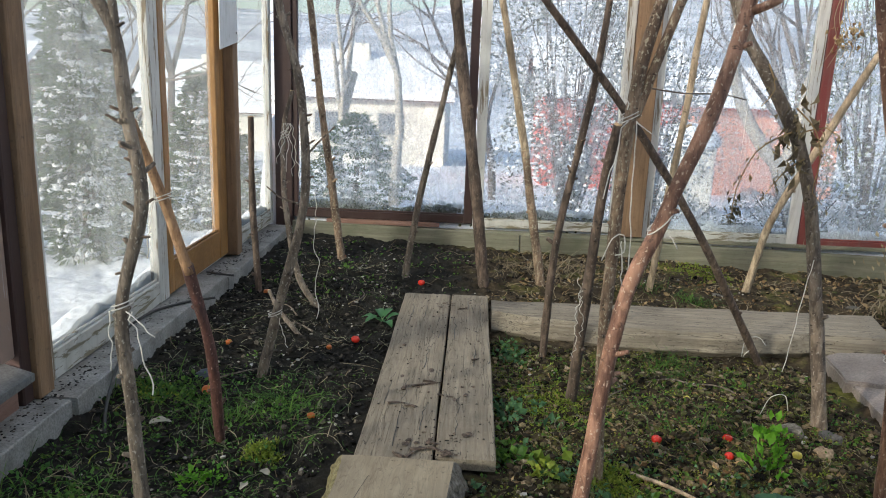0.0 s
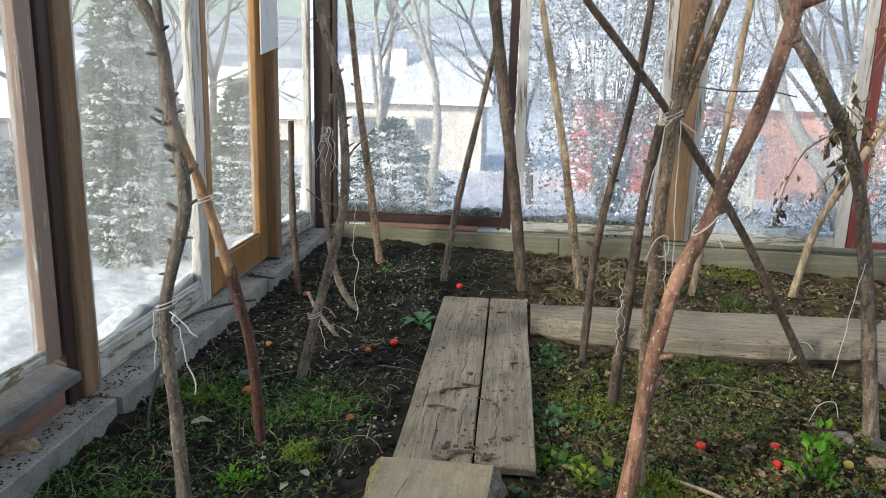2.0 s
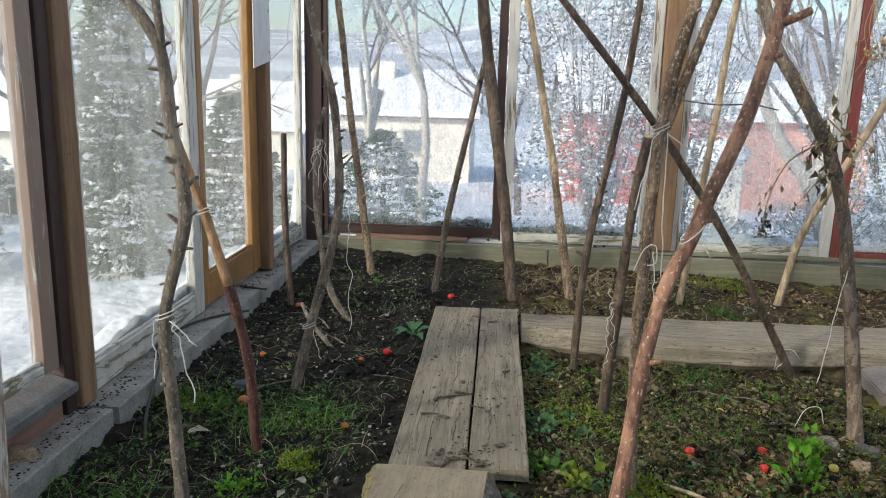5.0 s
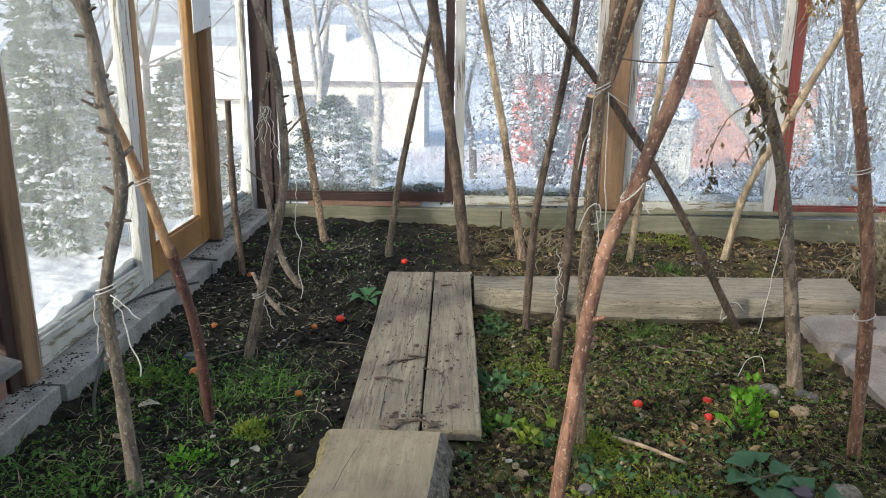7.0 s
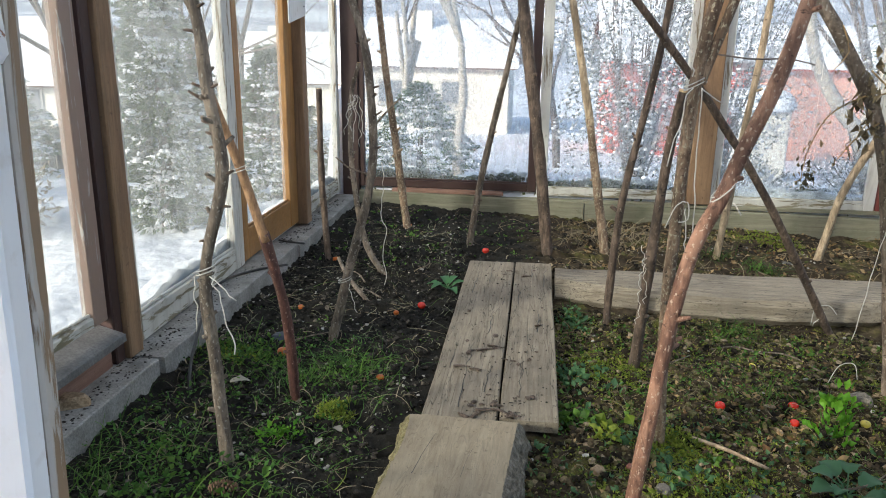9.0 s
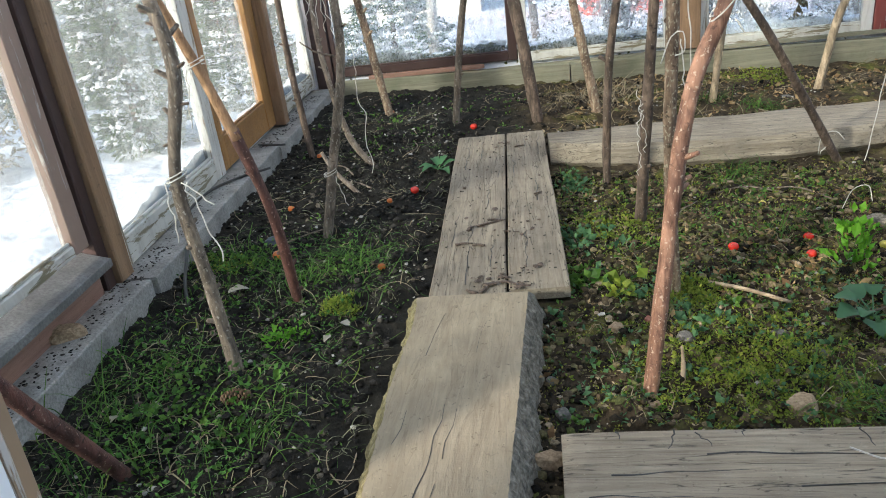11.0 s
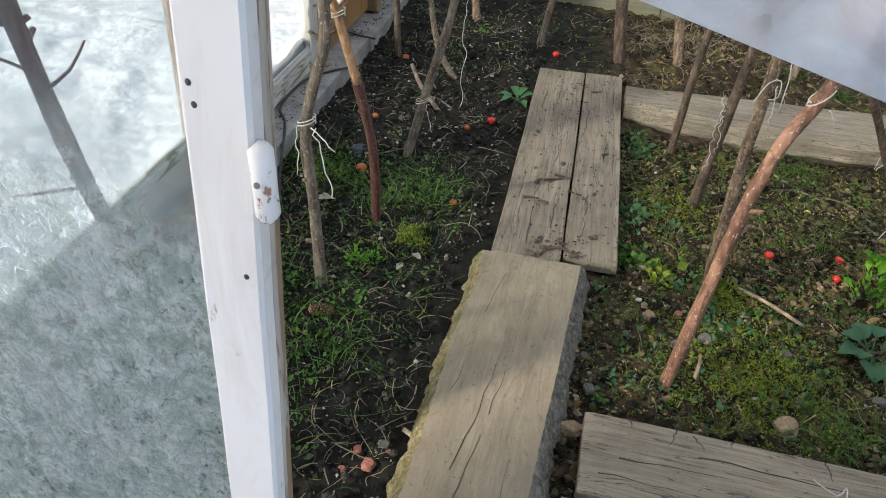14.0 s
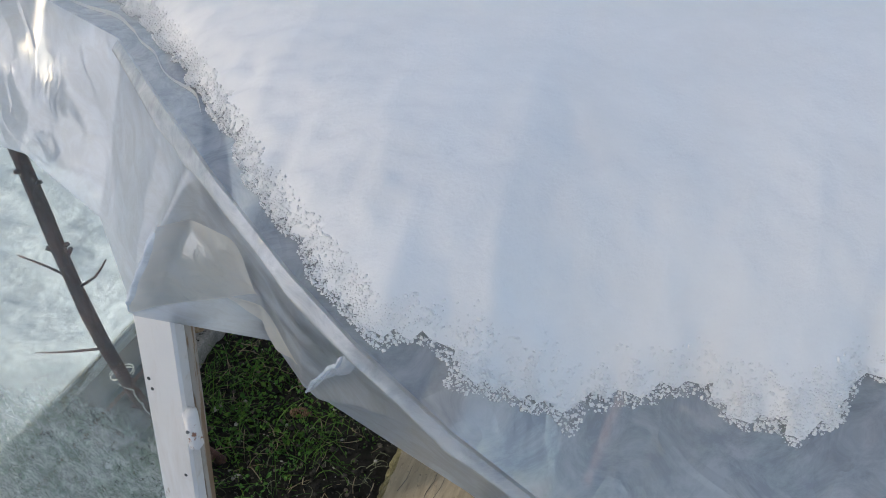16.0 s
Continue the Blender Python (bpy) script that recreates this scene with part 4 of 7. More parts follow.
paving("paving_slab", [(2.02, 3.73), (2.06, 4.03), (2.15, 4.085), (2.53, 4.085), (2.385, 3.665)], 0.060, 1.0, "pinkish stone slab with a chipped edge")
paving("paving_slab", [(2.055, 3.77), (2.275, 3.76), (2.228, 3.32), (2.17, 2.5), (1.93, 2.5), (1.975, 2.90)], 0.036, 2.0, "long stone slab with a pale crumbling edge")
paving("paving_slab", [(2.292, 3.76), (2.62, 3.72), (2.95, 2.9), (2.6, 2.5), (2.19, 2.5), (2.245, 3.32)], 0.034, 3.0, "grey stone slab of the side path")


# ---- stakes ----
def stake(pts, r0, r1, mat, label, seed, stubs=3, branch=None, peel=None, cut=True, spurs=()):
    """A cut branch set in the soil, with knots and stubs. Points are from the foot upwards."""
    r0, r1 = r0 * 0.85, r1 * 0.85
    foot = Vector(pts[0])
    st = thing("stake", foot, label, "stake", "tomato stakes")
    loc = [Vector(p) - foot for p in pts]
    d0 = (loc[1] - loc[0]).normalized()
    loc[0] = loc[0] - d0 * 0.07
    part("stem", tube(loc, r0, r1, 12, 0.02, 0.10, seed), mat, st, smooth=True)
    line = smooth_line(loc, 0.03)
    rg = random.Random(int(seed * 31))
    for _ in range(stubs * 2 + 1):
        i = rg.randrange(int(len(line) * 0.15), len(line) - 2)
        d = (line[i + 1] - line[i]).normalized()
        a = rg.uniform(0, 6.28)
        o = d.orthogonal().normalized()
        o.rotate(Matrix.Rotation(a, 3, d))
        r = r0 + (r1 - r0) * i / len(line)
        ln = r + rg.choice((0.004, 0.005, 0.008, 0.012, 0.022))
        part("stub", tube([line[i], line[i] + (o + d * 0.5).normalized() * ln * 1.3], r * 0.5, r * 0.3, 7, 0.01, 0.1, seed), mat, st, smooth=True)
    for z, way, ln in spurs:
        i = min(range(len(line) - 1), key=lambda k: abs(line[k].z + foot.z - z))
        r = r0 + (r1 - r0) * i / len(line)
        p = line[i]
        part("spur", tube([p, p + Vector((way * r * 1.05, -0.3 * r, 0.15 * r)), p + Vector((way * (r + ln), -0.3 * r, rg.uniform(-0.1, 0.75) * ln))], rg.uniform(0.004, 0.0065), 0.003, 7, 0.008, 0.2, z * 9), BARK_DARK, st, "short dark spur", True)
    for b in branch or []:
        bl = [Vector(p) - foot for p in b[0]]
        part("branch", tube(bl, b[1] * 0.87, b[2] * 0.87, 9, 0.03, 0.06, seed + 3), b[3] if len(b) > 3 else mat, st, smooth=True)
    if peel:
        pl = [Vector(p) - foot for p in peel[0]]
        part("peeled_length", tube(pl, peel[1], peel[2], 9, 0.03, 0.1, seed + 5), peel[3], st, "peeled wood without bark", True)
    if cut:
        tip, d = loc[-1], (loc[-1] - loc[-2]).normalized()
        part("cut_end", tube([tip, tip + d * 0.003], r1 * 0.86, r1 * 0.86, 10, 0.01, 0.03, 0), CUT_WOOD, st, "pale cut end")
    return st


stake([(-0.453, 2.455, 0.03), (-0.466, 2.455, 0.315), (-0.478, 2.455, 0.598), (-0.411, 2.455, 0.876), (-0.437, 2.455, 1.094), (-0.458, 2.455, 1.287), (-0.554, 2.455, 1.422)], 0.022, 0.017, BARK_GREY, "crooked grey-barked stake with many twig stubs and a sawn fork", 1.0, 9,
      [([(-0.449, 2.455, 1.26), (-0.46, 2.455, 1.392), (-0.488, 2.455, 1.481), (-0.52, 2.45, 1.60), (-0.56, 2.44, 1.78)], 0.013, 0.009)],
      spurs=[(1.24, -1, 0.018), (1.215, -1, 0.024), (1.09, -1, 0.020), (1.055, -1, 0.036), (1.02, -1, 0.018), (0.98, -1, 0.014), (0.945, -1, 0.012), (1.10, 1, 0.016), (0.875, 1, 0.016), (0.80, 1, 0.020), (1.30, 1, 0.016), (0.70, -1, 0.010)])
stake([(-0.385, 2.872, 0.03), (-0.378, 2.804, 0.339), (-0.415, 2.737, 0.645)], 0.021, 0.019, BARK_MAROON, "red-barked stake stripped to orange wood above, leaning on another", 2.0, 2,
      [([(-0.412, 2.742, 0.62), (-0.458, 2.692, 0.847), (-0.50, 2.62, 1.06)], 0.019, 0.013, BARK_PEEL)], cut=False)
stake([(-0.396, 3.402, 0.03), (-0.333, 3.429, 0.306), (-0.247, 3.466, 0.67), (-0.238, 3.486, 0.872), (-0.268, 3.515, 1.163), (-0.332, 3.537, 1.384), (-0.40, 3.56, 1.66)], 0.023, 0.016, BARK_GREY, "bent grey stake with thin side twigs", 3.0, 5, spurs=[(1.02, 1, 0.02), (0.93, 1, 0.022), (0.80, 1, 0.016), (1.2, -1, 0.018)],
      branch=[([(-0.245, 3.47, 0.70), (-0.33, 3.44, 0.735), (-0.37, 3.42, 0.775)], 0.005, 0.003), ([(-0.24, 3.49, 0.88), (-0.20, 3.5, 0.93), (-0.13, 3.5, 1.0)], 0.005, 0.003)])
stake([(-0.707, 4.46, 0.04), (-0.739, 4.484, 0.519), (-0.745, 4.506, 0.957)], 0.023, 0.017, BARK_DARK, "short dark stake standing by the kerb", 4.0, 3, spurs=[(0.62, 1, 0.02), (0.35, -1, 0.012)])
stake([(-0.362, 4.314, 0.03), (-0.461, 4.328, 0.17), (-0.538, 4.365, 0.543), (-0.551, 4.402, 0.905), (-0.51, 4.421, 1.096)], 0.02, 0.013, BARK_GREY, "thin curved stake with a bundle of twine on it", 5.0, 3)
stake([(-0.394, 5.205, 0.03), (-0.47, 5.231, 0.551), (-0.537, 5.254, 1.009), (-0.596, 5.278, 1.496), (-0.67, 5.3, 2.05)], 0.03, 0.02, BARK_ROUGH, "pale grey stake with a bare lower end", 6.0, 3)
stake([(0.025, 4.969, 0.02), (0.087, 4.99, 0.442), (0.185, 5.015, 0.931), (0.275, 5.034, 1.36)], 0.026, 0.017, BARK_GREY, "slanting grey stake with peeling bark", 7.0, 3)
stake([(0.492, 4.925, 0.0), (0.416, 4.954, 0.584), (0.322, 4.984, 1.183), (0.234, 5.014, 1.80)], 0.04, 0.038, BARK_DARK, "straight thick stake of squared dark wood", 8.0, 0)
stake([(0.831, 4.972, -0.01), (0.691, 5.012, 0.792)], 0.032, 0.026, BARK_ROUGH, "stake with grey bark below and stripped pale wood above", 9.0, 1,
      [([(0.70, 5.01, 0.75), (0.546, 5.047, 1.491), (0.446, 5.069, 1.929), (0.41, 5.08, 2.1)], 0.027, 0.019, BARK_PALE)], cut=False)
stake([(0.746, 3.871, -0.01), (0.76, 3.822, 0.479), (0.828, 3.774, 0.957), (0.867, 3.746, 1.237), (0.904, 3.699, 1.711), (0.92, 3.68, 1.9)], 0.021, 0.014, BARK_DARK, "slim dark brown stake", 10.0, 4)
stake([(0.814, 3.395, -0.01), (0.82, 3.284, 0.434), (0.83, 3.177, 0.863), (0.848, 3.12, 1.07)], 0.026, 0.018, BARK_DARK, "dark stake with frayed bark, tied to its neighbour", 11.0, 3)
stake([(0.823, 2.828, -0.01), (0.807, 2.828, 0.422), (0.811, 2.828, 0.793), (0.82, 2.828, 1.04), (0.848, 2.828, 1.273), (0.915, 2.828, 1.567), (0.95, 2.828, 1.75)], 0.022, 0.02, BARK_ROUGH, "flaky-barked stake forking high up", 12.0, 7,
      [([(0.838, 2.828, 1.11), (0.875, 2.828, 1.23), (0.93, 2.828, 1.41), (0.985, 2.828, 1.58), (1.04, 2.82, 1.75)], 0.016, 0.015)])
stake([(0.665, 2.315, 0.0), (0.755, 2.416, 0.629), (0.84, 2.442, 0.88), (0.934, 2.467, 1.135), (0.985, 2.485, 1.315), (1.013, 2.498, 1.44), (1.055, 2.505, 1.53), (1.11, 2.51, 1.68)], 0.022, 0.02, BARK_RED, "smooth red-brown stake leaning across the others", 13.0, 4,
      [([(1.0, 2.49, 1.37), (1.03, 2.45, 1.385), (1.045, 2.43, 1.395)], 0.012, 0.010)])
stake([(1.753, 3.991, -0.04), (1.362, 3.775, 0.572), (1.064, 3.636, 0.97), (0.837, 3.543, 1.235), (0.698, 3.489, 1.39), (0.52, 3.42, 1.58)], 0.022, 0.015, BARK_DARK, "dark stake slanting far over behind the others", 14.0, 3)
stake([(2.105, 5.181, -0.05), (2.177, 5.135, 0.408), (2.37, 5.088, 0.869), (2.60, 5.035, 1.40), (2.8, 4.99, 1.8)], 0.028, 0.022, BARK_PALE, "pale stake leaning towards the red sash", 15.0, 3)
stake([(1.733, 3.316, -0.04), (1.638, 3.316, 0.501), (1.547, 3.316, 0.912), (1.455, 3.316, 1.107), (1.36, 3.316, 1.256), (1.274, 3.316, 1.384), (1.20, 3.316, 1.6), (1.16, 3.316, 1.75)], 0.031, 0.022, BARK_GREY, "curved brown stake hung with dry tomato vine", 16.0, 4)
stake([(1.715, 2.847, -0.04), (1.683, 2.847, 0.465), (1.619, 2.847, 0.833), (1.55, 2.847, 1.126), (1.493, 2.847, 1.355), (1.42, 2.84, 1.65)], 0.025, 0.02, BARK_RED, "reddish stake, grey and knotted above", 17.0, 5)
stake([(1.472, 5.008, -0.03), (1.524, 5.008, 0.523), (1.577, 5.008, 1.072), (1.61, 5.008, 1.498), (1.67, 5.008, 2.0)], 0.025, 0.02, BARK_PALE, "slim pale stake far back by the windows", 18.0, 2)
stake([(-0.371, 3.898, 0.03), (-0.46, 3.93, 0.12), (-0.52, 3.98, 0.2)], 0.014, 0.01, BARK_GREY, "short stick lying aslant in the bed", 19.0, 1)
stake([(-0.565, 2.02, 0.035), (-0.570, 1.92, 0.21), (-0.573, 1.80, 0.42), (-0.574, 1.705, 0.60), (-0.577, 1.655, 0.76), (-0.583, 1.61, 0.95), (-0.597, 1.585, 1.15), (-0.602, 1.56, 1.35), (-0.615, 1.53, 1.58)], 0.0225, 0.0165, BARK_MAROON, "maroon-barked stake with thin side twigs behind the stained front glass", 20.0, 6,
      [([(-0.580, 1.625, 0.845), (-0.677, 1.61, 0.822), (-0.772, 1.61, 0.795)], 0.0045, 0.002), ([(-0.587, 1.60, 1.04), (-0.532, 1.60, 1.083), (-0.495, 1.60, 1.135)], 0.0042, 0.002), ([(-0.592, 1.59, 1.075), (-0.65, 1.60, 1.083), (-0.727, 1.60, 1.10)], 0.004, 0.002)])

# ---- film over the roof and the doorway, with snow on it ----
FILM_AT = (-0.01, 0.018, 0.017)
CREASE = [(-1.05, 1.04, 1.95), (-0.5, 1.02, 1.89), (0.0, 1.02, 1.85), (0.12, 0.955, 1.845), (0.22, 0.855, 1.84), (0.305, 0.772, 1.836), (0.375, 0.72, 1.815), (0.421, 0.695, 1.797), (0.475, 0.68, 1.767), (0.529, 0.69, 1.717), (1.15, 0.62, 1.42)]
HEM = [(-1.05, 1.03, 1.79), (-0.5, 1.03, 1.74), (-0.04, 0.99, 1.70), (0.045, 0.975, 1.65), (0.082, 0.95, 1.553), (0.20, 1.018, 1.496), (0.242, 1.007, 1.447), (0.345, 0.978, 1.426), (0.447, 0.95, 1.405), (0.57, 0.93, 1.345), (1.15, 0.80, 1.05)]


def along(line, x):
    """The point of a line at a given x."""
    x = min(max(x, line[0][0]), line[-1][0])
    for a, b in zip(line, line[1:]):
        if a[0] <= x <= b[0]:
            return Vector(a).lerp(Vector(b), (x - a[0]) / (b[0] - a[0]))
    return Vector(line[-1])


FLAP_OUT = Vector((-0.35, -0.85, -0.2))


def flap_point(u, s, lift=0.0):
    """A point of the hanging film: u runs along hem and crease from one corner to the next, s from the hem up to the crease."""
    i = min(int(u), len(HEM) - 2)
    p = Vector(HEM[i]).lerp(Vector(HEM[i + 1]), u - i).lerp(Vector(CREASE[i]).lerp(Vector(CREASE[i + 1]), u - i), s)
    f = math.sin(s * math.pi) * (0.016 * noise.noise((p.x * 6 - p.z * 4, p.z * 4, 1.0)) + 0.006 * noise.noise((p.x * 15 + p.z * 9, p.z * 11, 4.0)))
    f += math.sin(s * math.pi) ** 0.6 * (0.007 * (0.5 - abs(noise.noise((p.x * 7 + p.z * 5, p.z * 6 - p.x * 2, 8.0)))) + 0.003 * (0.5 - abs(noise.noise((p.x * 21 - p.z * 9, p.z * 14, 2.0)))))
    ends = min(1, s * 5) * min(1, (1 - s) * 3)
    f += 0.020 * max(0.0, 1 - abs((p.x - 0.082) * 0.83 - (p.z - 1.553) * 0.56) / 0.015) ** 1.4 * ends
    f += 0.007 * max(0.0, 1 - abs((p.x - 0.245) * 0.80 - (p.z - 1.447) * 0.60) / 0.022) ** 1.5 * ends
    return p + FLAP_OUT * (f + lift)


def flap_sheet(nu, nv, at):
    """A sheet lying on the film; at(a, b) gives u, s and lift for a and b from 0 to 1."""
    bm = bmesh.new()
    rows_ = [[bm.verts.new(flap_point(*at(i / nu, j / nv))) for j in range(nv + 1)] for i in range(nu + 1)]
    for i in range(nu):
        for j in range(nv):
            bm.faces.new((rows_[i][j], rows_[i + 1][j], rows_[i + 1][j + 1], rows_[i][j + 1]))
    bmesh.ops.remove_doubles(bm, verts=bm.verts, dist=0.0003)
    return bm


def flap_part(name, bm, mat, label=""):
    fo = part(name, bm, mat, flap, label, True)
    if sum(p.normal.dot(FLAP_OUT) * p.area for p in fo.data.polygons) < 0:
        fo.data.flip_normals()
    fo.matrix_parent_inverse = Matrix.Translation((-0.08, -0.95, -1.55))
    return fo


def between(a, b, t):
    return tuple(p + (q - p) * t for p, q in zip(a, b))


def run(line, t):
    """The point at share t of a broken line."""
    k = min(int(t * (len(line) - 1)), len(line) - 2)
    return between(line[k], line[k + 1], t * (len(line) - 1) - k)


flap = thing("film_flap", (0.08 + FILM_AT[0], 0.95 + FILM_AT[1], 1.55 + FILM_AT[2]), "creased translucent polythene film hanging slantwise over the doorway", "plastic film")
flap_part("sheet", flap_sheet(300, 48, lambda a, b: (a * (len(HEM) - 1), b)), FILM)
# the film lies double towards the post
flap_part("inner_layer", flap_sheet(60, 30, lambda a, b: (a * 4.35, b, -0.02 - 0.012 * noise.noise((a * 9, b * 4, 3.0)))), FILM_THICK_WARM, "second layer of the film behind the first")
# folds of doubled film: a quarter above the post, a narrow strip, and a standing tuck from the hem up to the roof
QUARTER = ((4.0, 0.06), (4.33, 0.68), (5.13, 0.80), (5.21, 0.52))
flap_part("folded_layer", flap_sheet(24, 18, lambda a, b: between(between(QUARTER[0], QUARTER[3], a), between(QUARTER[1], QUARTER[2], a), b) + (0.004 + 0.004 * math.sin(a * 3.14) * math.sin(b * 3.14),)), FILM_THICK_WARM, "folded-over quarter of the film")
flap_part("folded_layer", flap_sheet(16, 8, lambda a, b: between((4.71, 0.35), between((5.28, 0.10), (6.0, 0.38), b), a) + (0.003,)), FILM_THICK_WARM, "narrow folded strip of the film")
flap_part("crease_fold", flap_sheet(120, 8, lambda a, b: (3.0 + a * 6.9, 1.0 - b * (0.065 + 0.03 * noise.noise((a * 9, 1.0, 2.0))), 0.002 + 0.006 * math.sin(b * 3.14))), FILM_ROOF_WARM, "stretched fold where the film turns down from the roof")
TUCK_LOW = ((6.06, 0.03), (6.36, 0.46), (6.66, 0.70), (6.84, 0.80), (6.94, 0.89), (6.84, 0.955))
TUCK_TOP = ((6.06, 0.03), (6.21, 0.34), (6.48, 0.64), (6.72, 0.82), (6.78, 0.89), (6.80, 0.95))
flap_part("tuck", flap_sheet(40, 8, lambda a, b: between(run(TUCK_LOW, a), run(TUCK_TOP, a), b) + (0.0015 + 0.007 * math.sin(b * 3.14) * math.sin(a * 3.14),)), FILM, "rounded tuck standing out of the film")


def pleat(line, width, high, label):
    """A narrow fold along a line of the film, its bright highlight painted by a denser film."""
    n = 90
    bm = bmesh.new()
    pts = [flap_point(*run(line, i / n), 0.004) for i in range(n + 1)]
    last = None
    for i, p in enumerate(pts):
        d = (pts[min(i + 1, n)] - pts[max(i - 1, 0)]).normalized()
        out = FLAP_OUT.normalized()
        side = d.cross(out).normalized()
        ends = min(1.0, i / 24.0, (n - i) / 14.0)
        w = width * (0.3 + 0.7 * ends) * (1 + 0.5 * noise.noise(p * 30))
        ring = [bm.verts.new(p + side * ((k / 3 - 1) * w * 0.5) + out * (high * ends * (1 - abs(k / 3 - 1) ** 1.3) * (1 + 0.5 * noise.noise(p * 50)))) for k in range(7)]
        if last:
            for k in range(6):
                bm.faces.new((last[k], last[k + 1], ring[k + 1], ring[k]))
        last = ring
    flap_part("pleat", bm, FILM_CREASE_GLINT, label)


pleat(TUCK_TOP[:5], 0.004, 0.003, "bright standing pleat of the film")
pleat(((3.98, 0.05), (4.18, 0.42), (4.33, 0.66)), 0.007, 0.004, "bright standing pleat above the post")


def roof_z(x, y, c):
    """The roof film: sagging at its front crease c, then taut and rising to the back."""
    d = max(0.0, y - c.y)
    return c.z + max(0.0, 1.835 - c.z) * (1 - math.exp(-d / 0.10)) + 0.07 * d + min(1, d * 8) * 0.008 * noise.noise((x * 5, y * 5, 2.0))


bm = bmesh.new()
grid = []
NV = 60
roof_x = [a[0] + (b[0] - a[0]) * k / 12 for a, b in zip(CREASE, CREASE[1:]) for k in range(12)] + [1.15 + 0.25 * k for k in range(14)]
NU = len(roof_x) - 1
for x in roof_x:
    c = along(CREASE, x) if x < 1.15 else Vector((x, 0.60, 1.42))
    col = []
    for j in range(NV + 1):
        s = (j / NV) ** 1.8
        y = c.y + (6.05 - c.y) * s
        col.append(bm.verts.new((x, y, roof_z(x, y, c))))
    grid.append(col)
for i in range(NU):
    for j in range(NV):
        bm.faces.new((grid[i][j], grid[i + 1][j], grid[i + 1][j + 1], grid[i][j + 1]))
solo("roof_film", bm, FILM_ROOF_WARM, FILM_AT, "polythene film stretched over the greenhouse as its roof", "plastic film", kind="structure", smooth=True)

# the snow lying on it, with a ragged granular rim
BARE = [(-1.05, 0.16), (0.0, 0.06), (0.114, 0.046), (0.255, 0.042), (0.33, 0.024), (0.384, 0.016), (0.429, 0.014), (0.485, 0.030), (0.526, 0.034), (0.558, 0.050), (0.590, 0.066), (0.613, 0.068), (0.647, 0.074), (0.688, 0.105), (1.15, 0.28)]


def bare_strip(x):
    """How far the snow keeps back from the crease."""
    x = min(max(x, -1.05), 1.15)
    for a, b in zip(BARE, BARE[1:]):
        if a[0] <= x <= b[0]:
            return a[1] + (b[1] - a[1]) * (x - a[0]) / (b[0] - a[0])
    return 0.3


def snow_depth(x, y, c):
    rim = 0.010 * noise.noise((x * 14, y * 14, 1)) + 0.011 * noise.noise((x * 34, y * 34, 3)) + 0.008 * noise.noise((x * 80, y * 80, 5))
    return y - c.y - bare_strip(x) - rim


bm = bmesh.new()
verts = {}
xs = [-0.95 + 0.05 * i for i in range(17)] + [-0.10 + 0.0045 * i for i in range(238)] + [0.98 + 0.06 * i for i in range(8)]
ys = [0.55 + 0.0045 * i for i in range(188)] + [1.40 + 0.03 * i for i in range(9)]
for i, x in enumerate(xs):
    c = along(CREASE, x)
    for j, y in enumerate(ys):
        deep = snow_depth(x, y, c)
        back = 1.50 + 0.10 * noise.noise((x * 3, 2, 1)) + 0.05 * noise.noise((x * 11, 5, 1))
        if y > back or x > 1.30 + 0.09 * noise.noise((y * 4, 1, 3)) or deep < -0.004 or y < c.y + 0.006:
            continue
        up = max(0.0, deep)
        h = 0.05 * (1 - math.exp(-up / 0.10)) + 0.006 * (1 - math.exp(-up / 0.008))
        h *= 1 + 0.02 * noise.noise((x * 9, y * 9, 7))
        low = roof_z(x, y, c)
        even = sum(roof_z(x + d, y, along(CREASE, x + d)) for d in (-0.07, -0.035, 0.035, 0.07)) / 4
        inward = min(1.0, up / 0.12)
        verts[i, j] = bm.verts.new((x, y, max(low, low * (1 - inward) + even * inward) + max(0.0, h) + 0.0015))
for (i, j) in list(verts):
    q = [(i, j), (i + 1, j), (i + 1, j + 1), (i, j + 1)]
    q = [k for k in q if k in verts]
    if len(q) >= 3:
        bm.faces.new([verts[k] for k in q])
solo("roof_snow", bm, SNOW_ROOF, FILM_AT, "crusted snow lying on the roof film with a ragged thawing edge", "snow", kind="stuff", smooth=True)
rn_ = np.random.RandomState(8)
cc, cr = [], []
while len(cc) < 22000:
    x = rn_.uniform(0.0, 0.85)
    c = along(CREASE, x)
    y = c.y + bare_strip(x) + abs(rn_.normal(0.0, 0.014)) - 0.012
    deep = snow_depth(x, y, c)
    if y < c.y + 0.004 or deep > 0.014 or deep < -0.007 or (deep < -0.002 and rn_.uniform() < 0.5):
        continue
    r = 0.0003 + 0.0008 * rn_.uniform() ** 3
    h = 0.006 * (1 - math.exp(-max(0.0, deep) / 0.008)) + 0.05 * (1 - math.exp(-max(0.0, deep) / 0.10))
    cc.append((x, y, roof_z(x, y, c) + r * 0.5 + h + rn_.uniform(0, 0.002)))
    cr.append(r)
SNOW_GRAINS = (cc, cr)

# ---- outside: conifers, bare trees, shrubs, houses ----
ICO_V, ICO_F = [], []
_b = bmesh.new()
bmesh.ops.create_icosphere(_b, subdivisions=1, radius=1.0)
ICO_V = np.array([v.co[:] for v in _b.verts])
ICO_F = np.array([[v.index for v in f.verts] for f in _b.faces])
_b.free()
RN = np.random.RandomState(7)


